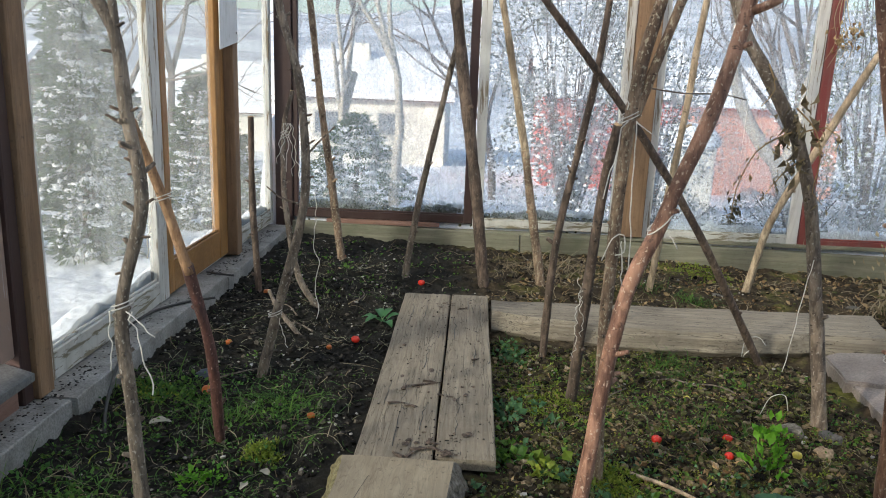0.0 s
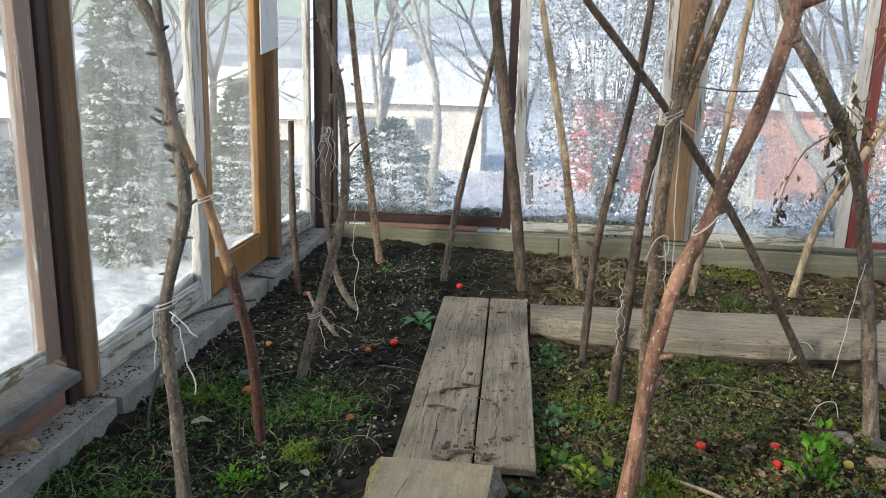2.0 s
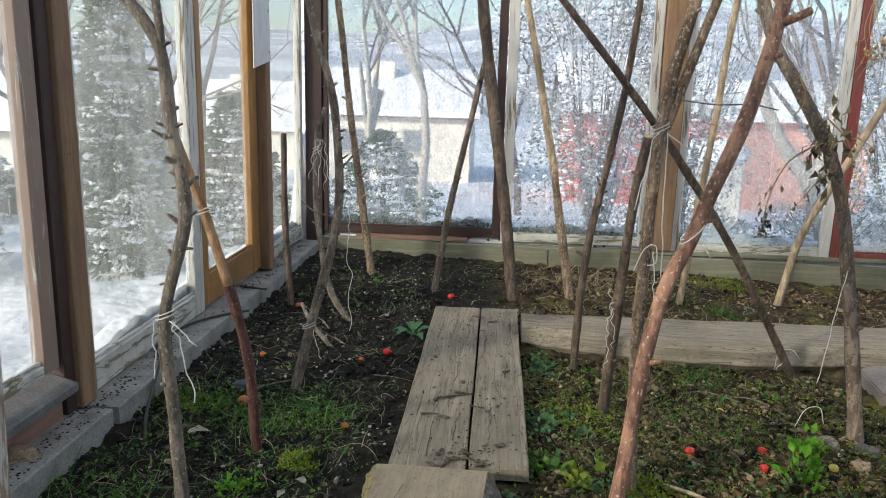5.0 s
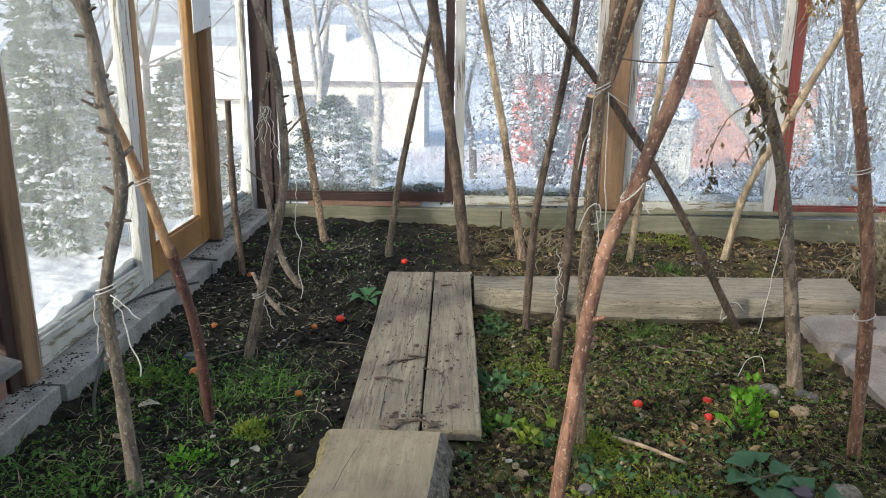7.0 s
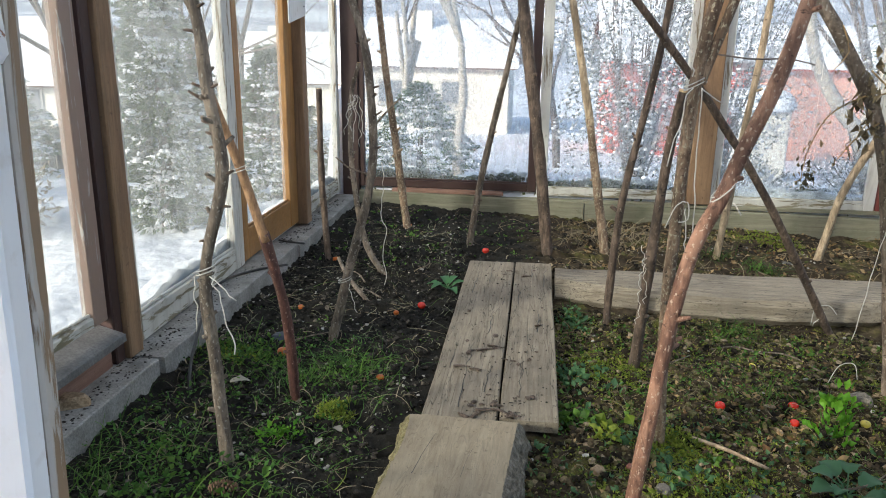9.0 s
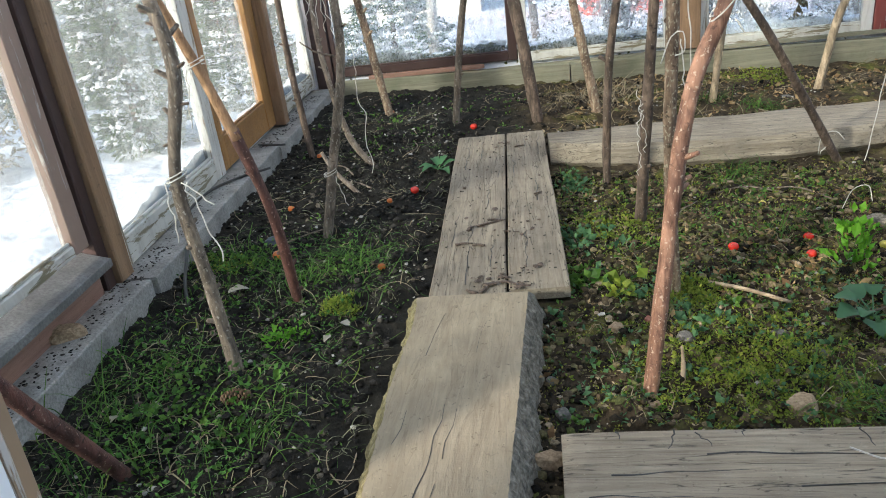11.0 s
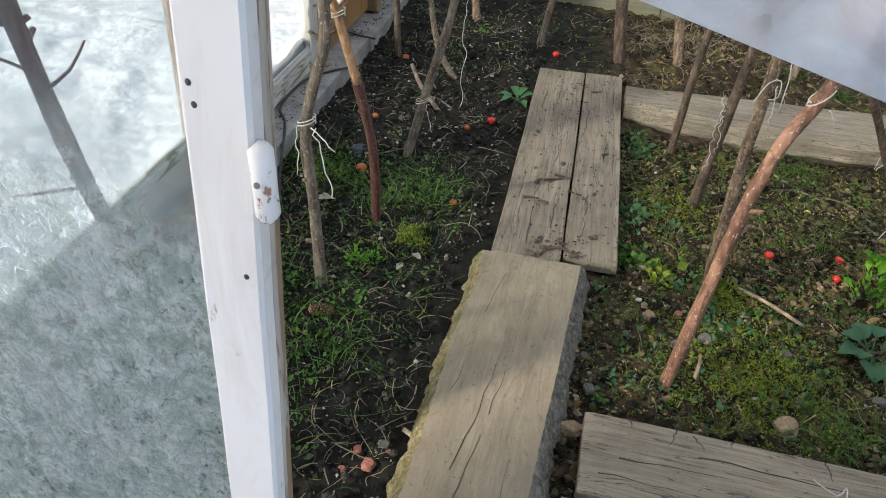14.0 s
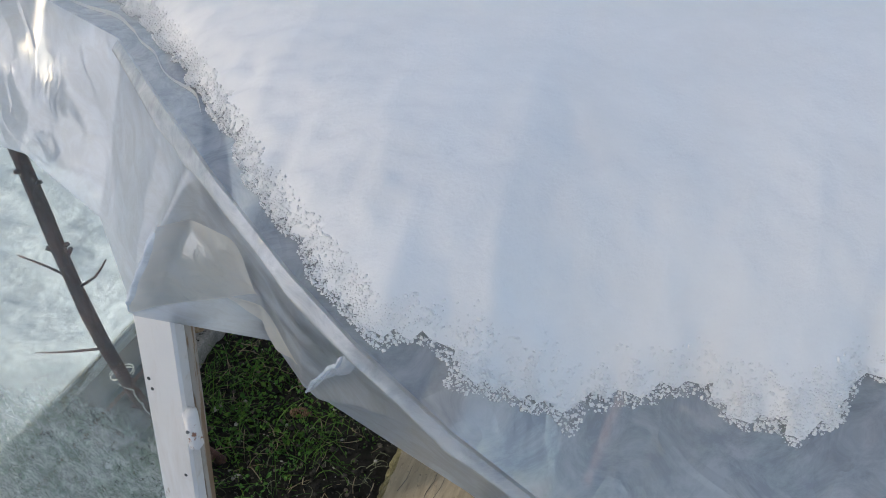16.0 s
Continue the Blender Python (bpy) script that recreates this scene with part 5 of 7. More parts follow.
def blobs(name, centres, sizes, mat, flat=0.7, parent=None, smooth=False, jitter=0.28, rn=None):
    """Many small lumps in one mesh."""
    rn = rn or RN
    vs, fs = [], []
    for k, (c, s) in enumerate(zip(centres, sizes)):
        a = rn.uniform(0, 6.28)
        v = ICO_V * (1 + rn.uniform(-jitter, jitter, (len(ICO_V), 1)))
        v = v * np.array([s * rn.uniform(0.75, 1.3), s * rn.uniform(0.75, 1.3), s * flat * rn.uniform(0.75, 1.2)])
        r = np.array([[math.cos(a), -math.sin(a), 0], [math.sin(a), math.cos(a), 0], [0, 0, 1]])
        vs.append(v @ r.T + np.array(c))
        fs.append(ICO_F + k * len(ICO_V))
    ob = raw(name, np.concatenate(vs), np.concatenate(fs), mat, smooth=smooth)
    if parent:
        ob.parent = parent
    return ob


tagged(blobs("snow_grains", np.array(SNOW_GRAINS[0]) + np.array(FILM_AT), SNOW_GRAINS[1], SNOW_ROOF, 1.0, None, True, 0.35), "loose grains of snow along the thawing edge on the film", "snow", kind="stuff")


def leaves(name, centres, dirs, lens, wids, mat, parent=None, rn=None, cup=0.25):
    """Many small pointed leaves in one mesh, each a bent four-sided blade of two halves."""
    rn = rn or RN
    c = np.array(centres, float)
    d = np.array(dirs, float)
    d /= np.linalg.norm(d, axis=1, keepdims=True)
    side = np.cross(d, rn.normal(size=d.shape))
    side /= np.linalg.norm(side, axis=1, keepdims=True)
    up = np.cross(side, d)
    L, W = np.array(lens)[:, None], np.array(wids)[:, None]
    a = c
    m = c + d * L * 0.5 + up * L * cup * 0.35
    l, r = m + side * W * 0.5, m - side * W * 0.5
    t = c + d * L - up * L * cup * 0.2
    vs = np.stack([a, l, t, r, m + up * W * 0.12], 1).reshape(-1, 3)
    n = len(c)
    k = np.arange(n)[:, None] * 5
    fs = np.concatenate([k + np.array([0, 4, 1]), k + np.array([1, 4, 2]), k + np.array([0, 3, 4]), k + np.array([3, 2, 4])])
    ob = raw(name, vs, fs, mat)
    if parent:
        ob.parent = parent
    return ob


def conifer(at, height, radius, label, seed, snow=1.0, fronds=230):
    """A narrow evergreen: fans of scaly sprays all round a trunk, many of them loaded with a pad of snow."""
    rn = np.random.RandomState(seed)
    t = thing("conifer", at, label, "tree", "snowy conifers outside")
    part("trunk", tube([(0, 0, -0.1), (0.02, 0, height * 0.5), (0, 0.02, height * 0.95)], 0.07, 0.012, 8, 0.15, 0.08, seed), BARK_DARK, t, smooth=True)
    lc, ld, ll, lw, sc, ss = [], [], [], [], [], []
    for k in range(fronds):
        q = (k + rn.uniform()) / fronds
        z = 0.06 + q * (height - 0.1)
        a = rn.uniform(0, 6.28)
        reach = radius * min(1.0, (1 - q) * 1.3 + 0.10) * (0.8 + 0.25 * min(1, q * 6)) * (0.45 + 0.67 * rn.uniform() ** 0.6)
        o = np.array([math.cos(a), math.sin(a), 0.0])
        side = np.array([-o[1], o[0], 0.0])
        droop = rn.uniform(-0.45, 0.25)
        heavy = rn.uniform() < 0.7 * snow and reach > radius * 0.25
        n = rn.randint(20, 34)
        long = rn.uniform(0.14, 0.26)
        for i in range(n):
            f = rn.uniform(0, 1)
            w = rn.normal(0, 0.30) * (0.35 + f)
            p = o * (reach - long * 0.6 + f * long * 0.8) + side * w * long + np.array([0, 0, z + droop * f * long + rn.normal(0, 0.012)])
            lc.append(p)
            ld.append(o + side * w * 1.6 + np.array([0, 0, droop + rn.normal(0, 0.3)]))
            ll.append(rn.uniform(0.05, 0.11))
            lw.append(rn.uniform(0.02, 0.042))
        if heavy:
            for i in range(rn.randint(14, 28)):
                f = rn.uniform(0.15, 1)
                w = rn.normal(0, 0.26) * (0.35 + f)
                sc.append(o * (reach - long * 0.6 + f * long * 0.8) + side * w * long + np.array([0, 0, z + droop * f * long + 0.018]))
                ss.append(rn.uniform(0.009, 0.034) * (1.15 - 0.4 * f))
    leaves("crown", lc, ld, ll, lw, NEEDLE, t, rn)
    b = blobs("snow_clump", sc, ss, SNOW, 0.8, t, True, 0.35, rn)
    b["kind"] = "stuff"
    return t


conifer((-2.80, 6.75, -0.45), 2.75, 0.33, "tall thuja laden with snow, brownish-green under it", 11, 0.85, 640)
conifer((-2.60, 9.0, -0.62), 1.75, 0.52, "low rounded conifer dusted with snow", 12, 0.8, 420)
conifer((-5.2, 12.2, -1.0), 2.2, 0.8, "broad snowy conifer by the garden's edge", 13, 1.2, 420)
conifer((-7.6, 10.5, -1.0), 2.6, 1.0, "old snow-covered conifer at the fence", 14, 1.3, 420)
conifer((-7.0, 6.6, -0.6), 2.1, 0.9, "wide snowy conifer in the open garden", 15, 1.2, 380)
conifer((-1.6, 13.5, -1.1), 1.6, 0.9, "low snowy conifer below the slope", 16, 1.0, 340)


def bare_tree(at, height, r0, label, seed, mat=None, depth=5, spread=0.55, lean=(0, 0), snow=0, forks=None):
    """A bare winter tree: tapered limbs that fork again and again."""
    rg = random.Random(seed)
    t = thing("bare_tree", at, label, "tree", "bare trees outside")
    wood_, twigs = bmesh.new(), bmesh.new()
    tips = []

    def limb(p, d, length, r, level):
        pts = [p]
        q, dd = p.copy(), d.copy()
        for _ in range(3):
            dd = (dd + Vector((rg.uniform(-1, 1), rg.uniform(-1, 1), rg.uniform(-0.3, 0.6))) * 0.16).normalized()
            q = q + dd * length / 3
            pts.append(q)
        big = level < 2
        tube(pts, r, r * 0.62, 7 if big else 4, length / (4 if big else 2.9), 0.05, seed + level, wood_ if big else twigs, False)
        if level >= depth:
            tips.append(q)
            return
        for k in range(rg.choice((2, 3, 3)) if level else rg.choice((3, 4))):
            a = rg.uniform(0, 6.28)
            o = dd.orthogonal().normalized()
            o.rotate(Matrix.Rotation(a, 3, dd))
            nd_ = (dd + o * rg.uniform(0.35, 1.0) * spread * 1.6 + Vector((0, 0, 0.12))).normalized()
            start = pts[rg.choice((2, 3, 3))]
            limb(start, nd_, length * rg.uniform(0.55, 0.85), r * rg.uniform(0.45, 0.62), level + 1)

    if forks:
        base_ = tube([Vector(p) - Vector(at) for p in forks[0]], r0 * 1.25, r0, 10, 0.1, 0.07, seed, wood_, False)
        for f in forks[1:]:
            pts = [Vector(p) - Vector(at) for p in f]
            tube(pts, r0 * 0.85, r0 * 0.45, 8, 0.12, 0.07, seed + 1, wood_, False)
            for k in range(3):
                limb(pts[-1 - k % 2], ((pts[-1] - pts[-2]).normalized() + Vector((rg.uniform(-0.6, 0.6), rg.uniform(-0.6, 0.6), 0.2))).normalized(), height * 0.25, r0 * 0.35, 2)
    else:
        limb(Vector((0, 0, -0.2)), Vector((lean[0], lean[1], 1)).normalized(), height * 0.38, r0, 0)
    part("trunk", wood_, mat or TWIG, t, smooth=True)
    o = part("twigs", twigs, TWIG, t)
    o["kind"] = "stuff"
    if snow:
        pick = [tips[rg.randrange(len(tips))] + Vector((rg.uniform(-.1, .1), rg.uniform(-.1, .1), 0)) for _ in range(snow)]
        b = blobs("snow_clump", pick, [rg.uniform(0.015, 0.05) for _ in pick], SNOW, 0.6, t, True)
        b["kind"] = "stuff"
    return t


bare_tree((-0.9, 13.0, -1.1), 6.5, 0.10, "bare birch with pale forking limbs", 3, TWIG_PALE, 5, 0.5, (0.12, 0))
bare_tree((-2.6, 16.0, -1.4), 7.5, 0.12, "bare slanting birch behind the house's drive", 4, TWIG_PALE, 5, 0.5, (0.35, 0.1))
bare_tree((-4.2, 11.5, -1.0), 6.0, 0.08, "bare fruit tree with crossing twigs", 5, None, 5, 0.7)
bare_tree((-6.6, 15.0, -1.3), 6.5, 0.1, "bare apple tree with many crossing twigs", 6, None, 5, 0.7)
bare_tree((-3.7, 9.3, -0.8), 4.6, 0.06, "bare fruit tree with low spreading twigs near the wall", 41, None, 5, 0.75)
bare_tree((-5.9, 10.6, -0.9), 5.0, 0.07, "bare twiggy fruit tree in the open garden", 42, None, 5, 0.7)
bare_tree((0.9, 18.0, -1.5), 7.0, 0.1, "bare tree with fine upright twigs", 7, None, 5, 0.55)
bare_tree((5.6, 13.0, -1.0), 6.5, 0.09, "bare twiggy tree among the shrubs", 8, None, 5, 0.6, (0, 0), 250)
bare_tree((4.12, 9.5, -0.5), 4.5, 0.10, "pale smooth-barked tree forking low, outside the windows", 9, TWIG_PALE, 5, 0.6, forks=[[(4.15, 9.5, -0.75), (4.12, 9.5, -0.2), (3.95, 9.5, 0.30)], [(3.97, 9.5, 0.26), (3.65, 9.5, 0.62), (3.38, 9.5, 1.1), (3.26, 9.45, 1.6), (3.3, 9.4, 2.3)], [(3.98, 9.5, 0.28), (4.15, 9.55, 0.7), (4.2, 9.6, 1.25), (4.4, 9.6, 2.2)]])
bare_tree((8.5, 20.0, -1.8), 8.5, 0.14, "tall bare tree with snow in its twigs", 10, None, 5, 0.5, (0, 0), 200)
bare_tree((-10.5, 18.0, -1.6), 8.0, 0.13, "tall bare tree beyond the conifers", 21, None, 5, 0.55)


def shrub(at, height, radius, label, seed, n_leaf, n_snow, mat, leaf=0.07):
    rn = np.random.RandomState(seed)
    rg = random.Random(seed)
    t = thing("shrub", at, label, "shrub", "shrubs outside the windows")
    bm = bmesh.new()
    for k in range(34):
        a = rg.uniform(0, 6.28)
        o = Vector((math.cos(a), math.sin(a), 0))
        h = height * rg.uniform(0.6, 1.0)
        tube([Vector((0, 0, -0.2)), o * radius * 0.4 * rg.uniform(0.3, 1) + Vector((0, 0, h * 0.5)), o * radius * rg.uniform(0.3, 1) + Vector((0, 0, h))], 0.018, 0.004, 4, 0.4, 0.05, k, bm, False)
    part("stems", bm, TWIG, t)["kind"] = "stuff"

    def cloud(n):
        u = rn.normal(size=(n, 3))
        u /= np.linalg.norm(u, axis=1, keepdims=True)
        r = rn.uniform(0.25, 1, n) ** 0.5
        gaps = 1 + 0.3 * np.sin(u[:, 0] * 5 + seed) * np.sin(u[:, 2] * 6)
        p = u * (r * gaps)[:, None]
        return np.stack([p[:, 0] * radius, p[:, 1] * radius, height * 0.52 + p[:, 2] * height * 0.48], 1), u

    c, u = cloud(n_leaf)
    leaves("crown", c, u + rn.normal(0, 0.7, u.shape), rn.uniform(0.5, 1.2, n_leaf) * leaf, rn.uniform(0.25, 0.5, n_leaf) * leaf, mat, t, rn)["kind"] = "stuff"
    c, u = cloud(n_snow)
    blobs("snow_clump", c, rn.uniform(0.01, 0.034, n_snow), SNOW, 0.6, t, True, 0.3, rn)["kind"] = "stuff"
    return t


GREYLEAF = leafy("frosted_leaf", (0.05, 0.06, 0.045), (0.24, 0.25, 0.22), 0.25, 0.8)
shrub((1.55, 9.6, -0.75), 3.9, 1.15, "dense evergreen shrub sprinkled with snow", 31, 6800, 2600, GREYLEAF)
shrub((2.9, 11.6, -1.0), 3.4, 1.1, "tangled grey shrub full of snow", 32, 2600, 1300, GREYLEAF)
shrub((5.4, 10.2, -0.9), 3.6, 1.2, "evergreen shrub with yellowish leaves and snow", 33, 4200, 1500, leafy("winter_hedge_leaf", (0.10, 0.12, 0.06), (0.34, 0.36, 0.2), 0.25, 0.8))
shrub((7.8, 11.5, -1.0), 3.8, 1.5, "broad snowy shrub by the path", 34, 3600, 1600, GREYLEAF)
shrub((3.7, 8.2, -0.75), 1.1, 0.7, "low clipped bush under the pale tree", 35, 2400, 500, GREYLEAF, 0.05)
shrub((2.4, 8.4, -0.75), 0.9, 0.7, "low leafy bush below the windows", 36, 2200, 400, GREYLEAF, 0.05)
shrub((-4.3, 6.2, -0.6), 0.85, 0.6, "tuft of straw-coloured shrub in the snow", 37, 1500, 260, DRY_PALE, 0.09)


def gable_house(at, w, d, wall_h, roof_h, wall_m, roof_m, label, windows, chimney=None, over=0.35, snow_t=0.22):
    """A plain house; local y = 0 is the face towards the greenhouse, the ridge runs along x."""
    h = thing("house", at, label, "house", "houses below the slope")
    bm = box((0, 0, 0), (w, d, wall_h), 0.0)
    part("wall", bm, wall_m, h)
    for nm, m, lift, ov in (("roof", roof_m, 0.02, over), ("roof_snow", SNOW, 0.10, over + 0.05)):
        th = 0.08 if nm == "roof" else snow_t
        bm = bmesh.new()
        prof = [(-ov, wall_h - ov * roof_h / (d / 2)), (d / 2, wall_h + roof_h), (d + ov, wall_h - ov * roof_h / (d / 2))]
        a = [bm.verts.new((-ov, y, z + lift)) for y, z in prof] + [bm.verts.new((-ov, y, z + lift + th)) for y, z in reversed(prof)]
        b = [bm.verts.new((w + ov, v.co.y, v.co.z)) for v in a]
        bm.faces.new(a)
        bm.faces.new(list(reversed(b)))
        for k in range(6):
            bm.faces.new((a[k], b[k], b[(k + 1) % 6], a[(k + 1) % 6]))
        part(nm, bm, m, h)
    for x, z, ww, hh in windows:
        wn_ = new("window")
        wn_.parent = h
        wn_.location = (x, 0, z)
        bm = box((-ww / 2 - 0.08, -0.05, -hh / 2 - 0.08), (ww / 2 + 0.08, -0.012, hh / 2 + 0.08), 0.01)
        part("frame", bm, HOUSE_FRAME, wn_)
        part("pane", box((-ww / 2, -0.062, -hh / 2), (ww / 2, -0.053, hh / 2), 0), HOUSE_GLASS, wn_)
        part("sill", box((-ww / 2 - 0.12, -0.16, -hh / 2 - 0.14), (ww / 2 + 0.12, -0.02, -hh / 2 - 0.085), 0.01), HOUSE_FRAME, wn_)
    if chimney:
        part("chimney", box((chimney, d * 0.35, wall_h), (chimney + 0.7, d * 0.35 + 0.6, wall_h + roof_h + 0.6), 0.02), HOUSE_WALL, h)
    return h


HOUSE_FRAME = plain("house_frame_paint", (0.45, 0.43, 0.4), 0.6, 0.1, 4)
gable_house((-6.9, 32.0, -4.2), 6.1, 7.0, 4.35, 1.6, HOUSE_WALL, TILE_DARK, "cream rendered house with a snow-covered roof", [(3.85, 2.55 + 0.7, 0.95, 0.85), (1.2, 3.25, 0.95, 0.85)], 1.9)
gable_house((2.6, 24.0, -4.1), 4.1, 5.0, 4.9, 1.4, HOUSE_RED, TILE_DARK, "red wooden house under snow", [(1.0, 2.8, 0.7, 0.9)], None)
gable_house((6.9, 23.2, -3.5), 4.2, 4.0, 4.1, 1.0, HOUSE_ORANGE, HOUSE_RED, "low orange-red annexe with a red roof partly snowed over", [], None, 0.3, 0.04)
gable_house((-17.0, 38.0, -7.3), 7.6, 6.0, 6.4, 2.0, HOUSE_WALL, TILE_DARK, "pale rendered house far off to the west", [(2.0, 4.6, 0.9, 1.0), (3.6, 4.6, 0.9, 1.0)], 3.2)
gable_house((-19.5, 22.5, -5.2), 5.5, 5.0, 5.0, 1.6, HOUSE_WALL, TILE_DARK, "pinkish-white house beyond the garden", [(4.2, 4.2, 0.9, 1.0)], None)

sh = thing("garden_cupboard", (4.35, 16.0, -1.75), "white garden cupboard with a thick cap of snow", "cupboard")
part("body", box((0, 0, 0), (0.95, 0.6, 1.75), 0.02), WHITE_DOOR, sh)
part("door", box((0.03, -0.02, 0.1), (0.46, -0.004, 1.65), 0.01), WHITE_PAINT, sh)
part("door", box((0.49, -0.02, 0.1), (0.92, -0.004, 1.65), 0.01), WHITE_PAINT, sh)
bm = bmesh.new()
bmesh.ops.create_icosphere(bm, subdivisions=3, radius=1.0)
for v in bm.verts:
    v.co = Vector((0.4 + v.co.x * 0.72, 0.3 + v.co.y * 0.5, 1.75 + max(-0.05, v.co.z * 0.42))) + Vector((1, 1, 1)) * 0.03 * noise.noise(v.co * 4)
part("snow_cap", bm, SNOW, sh, "rounded cap of snow", True)

fe = thing("fence", (-8.2, 9.0, -1.0), "low dark board fence at the garden's edge", "fence", rz=90)
for k in range(36):
    part("board", box((k * 0.22, 0, -0.3), (k * 0.22 + 0.19, 0.025, 0.62 + 0.03 * math.sin(k * 2.3)), 0.004), FENCE, fe)
for z in (0.1, 0.45):
    part("rail", box((0, 0.027, z), (7.9, 0.07, z + 0.08), 0.004), FENCE, fe)

# snow and moss caught along the foot of the north windows, outside
rn = np.random.RandomState(3)
n = 3000
x = rn.uniform(-0.85, 4.2, n)
blobs("window_moss", np.stack([x, 5.945 + rn.uniform(0, 0.05, n), 0.15 - 0.02 * x + rn.uniform(0, 0.12, n) + 0.02 * np.sin(x * 9)], 1), rn.uniform(0.010, 0.026, n), MOSS_DARK, 0.8, None, False, 0.3, rn)
tagged(bpy.data.objects["window_moss"], "dark moss and debris against the foot of the panes", "moss", kind="stuff")
n = 420
x = rn.uniform(-0.85, 4.2, n)
blobs("window_snow", np.stack([x, 5.97 + rn.uniform(0, 0.09, n), 0.235 - 0.02 * x + rn.uniform(-0.015, 0.035, n) + 0.025 * np.sin(x * 7)], 1), rn.uniform(0.02, 0.05, n), SNOW, 0.45, None, True, 0.25, rn)
tagged(bpy.data.objects["window_snow"], "ridge of snow lying outside along the panes", "snow", kind="stuff")

# unseen block added behind the doorway to keep the low sun off the front
hb = thing("shade_block", (-5.4, -6.5, -0.6), "unseen added block behind the greenhouse that shades its front", "wall", kind="structure")
part("wall", box((0, 0, 0), (7.1, 3.6, 5.2), 0.02), HOUSE_WALL, hb)
part("roof", box((-0.1, -0.3, 5.21), (7.4, 3.8, 5.4), 0.02), TILE_DARK, hb)

# ---- what lies and grows on the beds ----
RB = np.random.RandomState(17)


def on_path(x, y):
    return (0.05 < x < 0.505 and 2.75 < y < 4.63) or (-0.04 < x < 0.345 and y <= 2.87) or (x > 0.42 and y < 2.09) or (0.5 < x < 2.46 and 4.06 < y < 4.40) or (x > 1.96 and 2.5 < y < 4.1)


def spots(n, x0, x1, y0, y1, rn=None, keep=None):
    rn = rn or RB
    out = []
    while len(out) < n:
        x, y = rn.uniform(x0, x1), rn.uniform(y0, y1)
        if on_path(x, y) or (keep and not keep(x, y)):
            continue
        out.append((x, y, bed(x, y)))
    return np.array(out)


def lumps(name, pts, lo, hi, mat, label, category, flat=0.75, sink=0.25):
    s = RB.uniform(0, 1, len(pts)) ** 3.4 * (hi - lo) + lo
    c = pts.copy()
    c[:, 2] += s * (flat - sink)
    return tagged(blobs(name, c, s, mat, flat, None, False, 0.4, RB), label, category, kind="stuff")


lumps("dark_clods", np.concatenate([spots(12000, -0.87, 0.06, 1.3, 4.8), spots(1600, -0.87, 0.8, 4.6, 5.8)]), 0.0015, 0.012, CLOD, "crumbs and clods of black soil", "soil")
lumps("brown_clods", np.concatenate([spots(17000, 0.34, 2.0, 2.1, 4.0), spots(500, 0.338, 0.425, 1.25, 2.12),  spots(2200, 0.5, 3.4, 4.4, 5.8)]), 0.0015, 0.014, CLOD_BROWN, "brown mossy crumbs and clods of soil", "soil")
lumps("grit", np.concatenate([spots(800, -0.87, 0.06, 1.3, 5.7), spots(550, 0.36, 2.1, 2.1, 5.7)]), 0.0025, 0.009, GRIT, "pale grit and bits of shell in the soil", "grit", 0.6, 0.1)

# loose soil and grit on the kerb, and the planks
k = np.stack([RB.uniform(-0.99, -0.90, 1100), RB.uniform(1.3, 5.6, 1100), np.full(1100, 0.131)], 1)
tagged(blobs("kerb_dirt", k, RB.uniform(0.001, 0.0055, 1100), CLOD, 0.5, None, False, 0.3, RB), "crumbs of soil on the concrete kerb", "soil", kind="stuff")
k = np.concatenate([np.stack([RB.uniform(0.07, 0.5, 130), RB.uniform(2.8, 4.58, 130), np.full(130, 0.056)], 1), np.stack([RB.uniform(0.24, 0.4, 34), RB.uniform(2.78, 2.96, 34), np.full(34, 0.056)], 1)])
tagged(blobs("board_dirt", k, RB.uniform(0.0015, 0.005, len(k)), CLOD, 0.4, None, False, 0.3, RB), "crumbs of soil and chips on the path boards", "soil", kind="stuff")


def strands(name, n, where, hmin, hmax, wid, mat, label, category, lie=0.5, curl=0.5, parts=5, rn=None):
    """Thin blades or runners: narrow ribbons that rise, bend and lie down."""
    rn = rn or RB
    vs, fs = [], []
    for q in range(n):
        x, y = where(rn)
        if on_path(x, y):
            continue
        L = rn.uniform(hmin, hmax)
        a = rn.uniform(0, 6.28)
        el = rn.uniform(0.2, 1.4) * (1 - lie) + 0.15
        p = np.array([x, y, bed(x, y)])
        w = wid * rn.uniform(0.7, 1.3)
        b0 = len(vs)
        turn = rn.uniform(-1, 1) * curl
        bend = rn.uniform(0.1, 0.5)
        for s in range(parts + 1):
            t = s / parts
            sd = np.array([-math.sin(a), math.cos(a), 0.15]) * w * (1 - 0.75 * t)
            vs += [p - sd, p + sd]
            d = np.array([math.cos(a) * math.cos(el), math.sin(a) * math.cos(el), math.sin(el)])
            p = p + d * L / parts
            floor_ = bed(p[0], p[1]) + 0.004
            if p[2] < floor_:
                p[2] = floor_
                el = max(el, 0.0)
            a += turn
            el -= bend
            if s:
                i = b0 + 2 * s
                fs.append((i - 2, i - 1, i + 1, i))
    return tagged(raw(name, vs, fs, mat), label, category, kind="stuff")


def near(cx, cy, r):
    return lambda rn: (rn.normal(cx, r), rn.normal(cy, r))


def over(x0, x1, y0, y1):
    return lambda rn: (rn.uniform(x0, x1), rn.uniform(y0, y1))


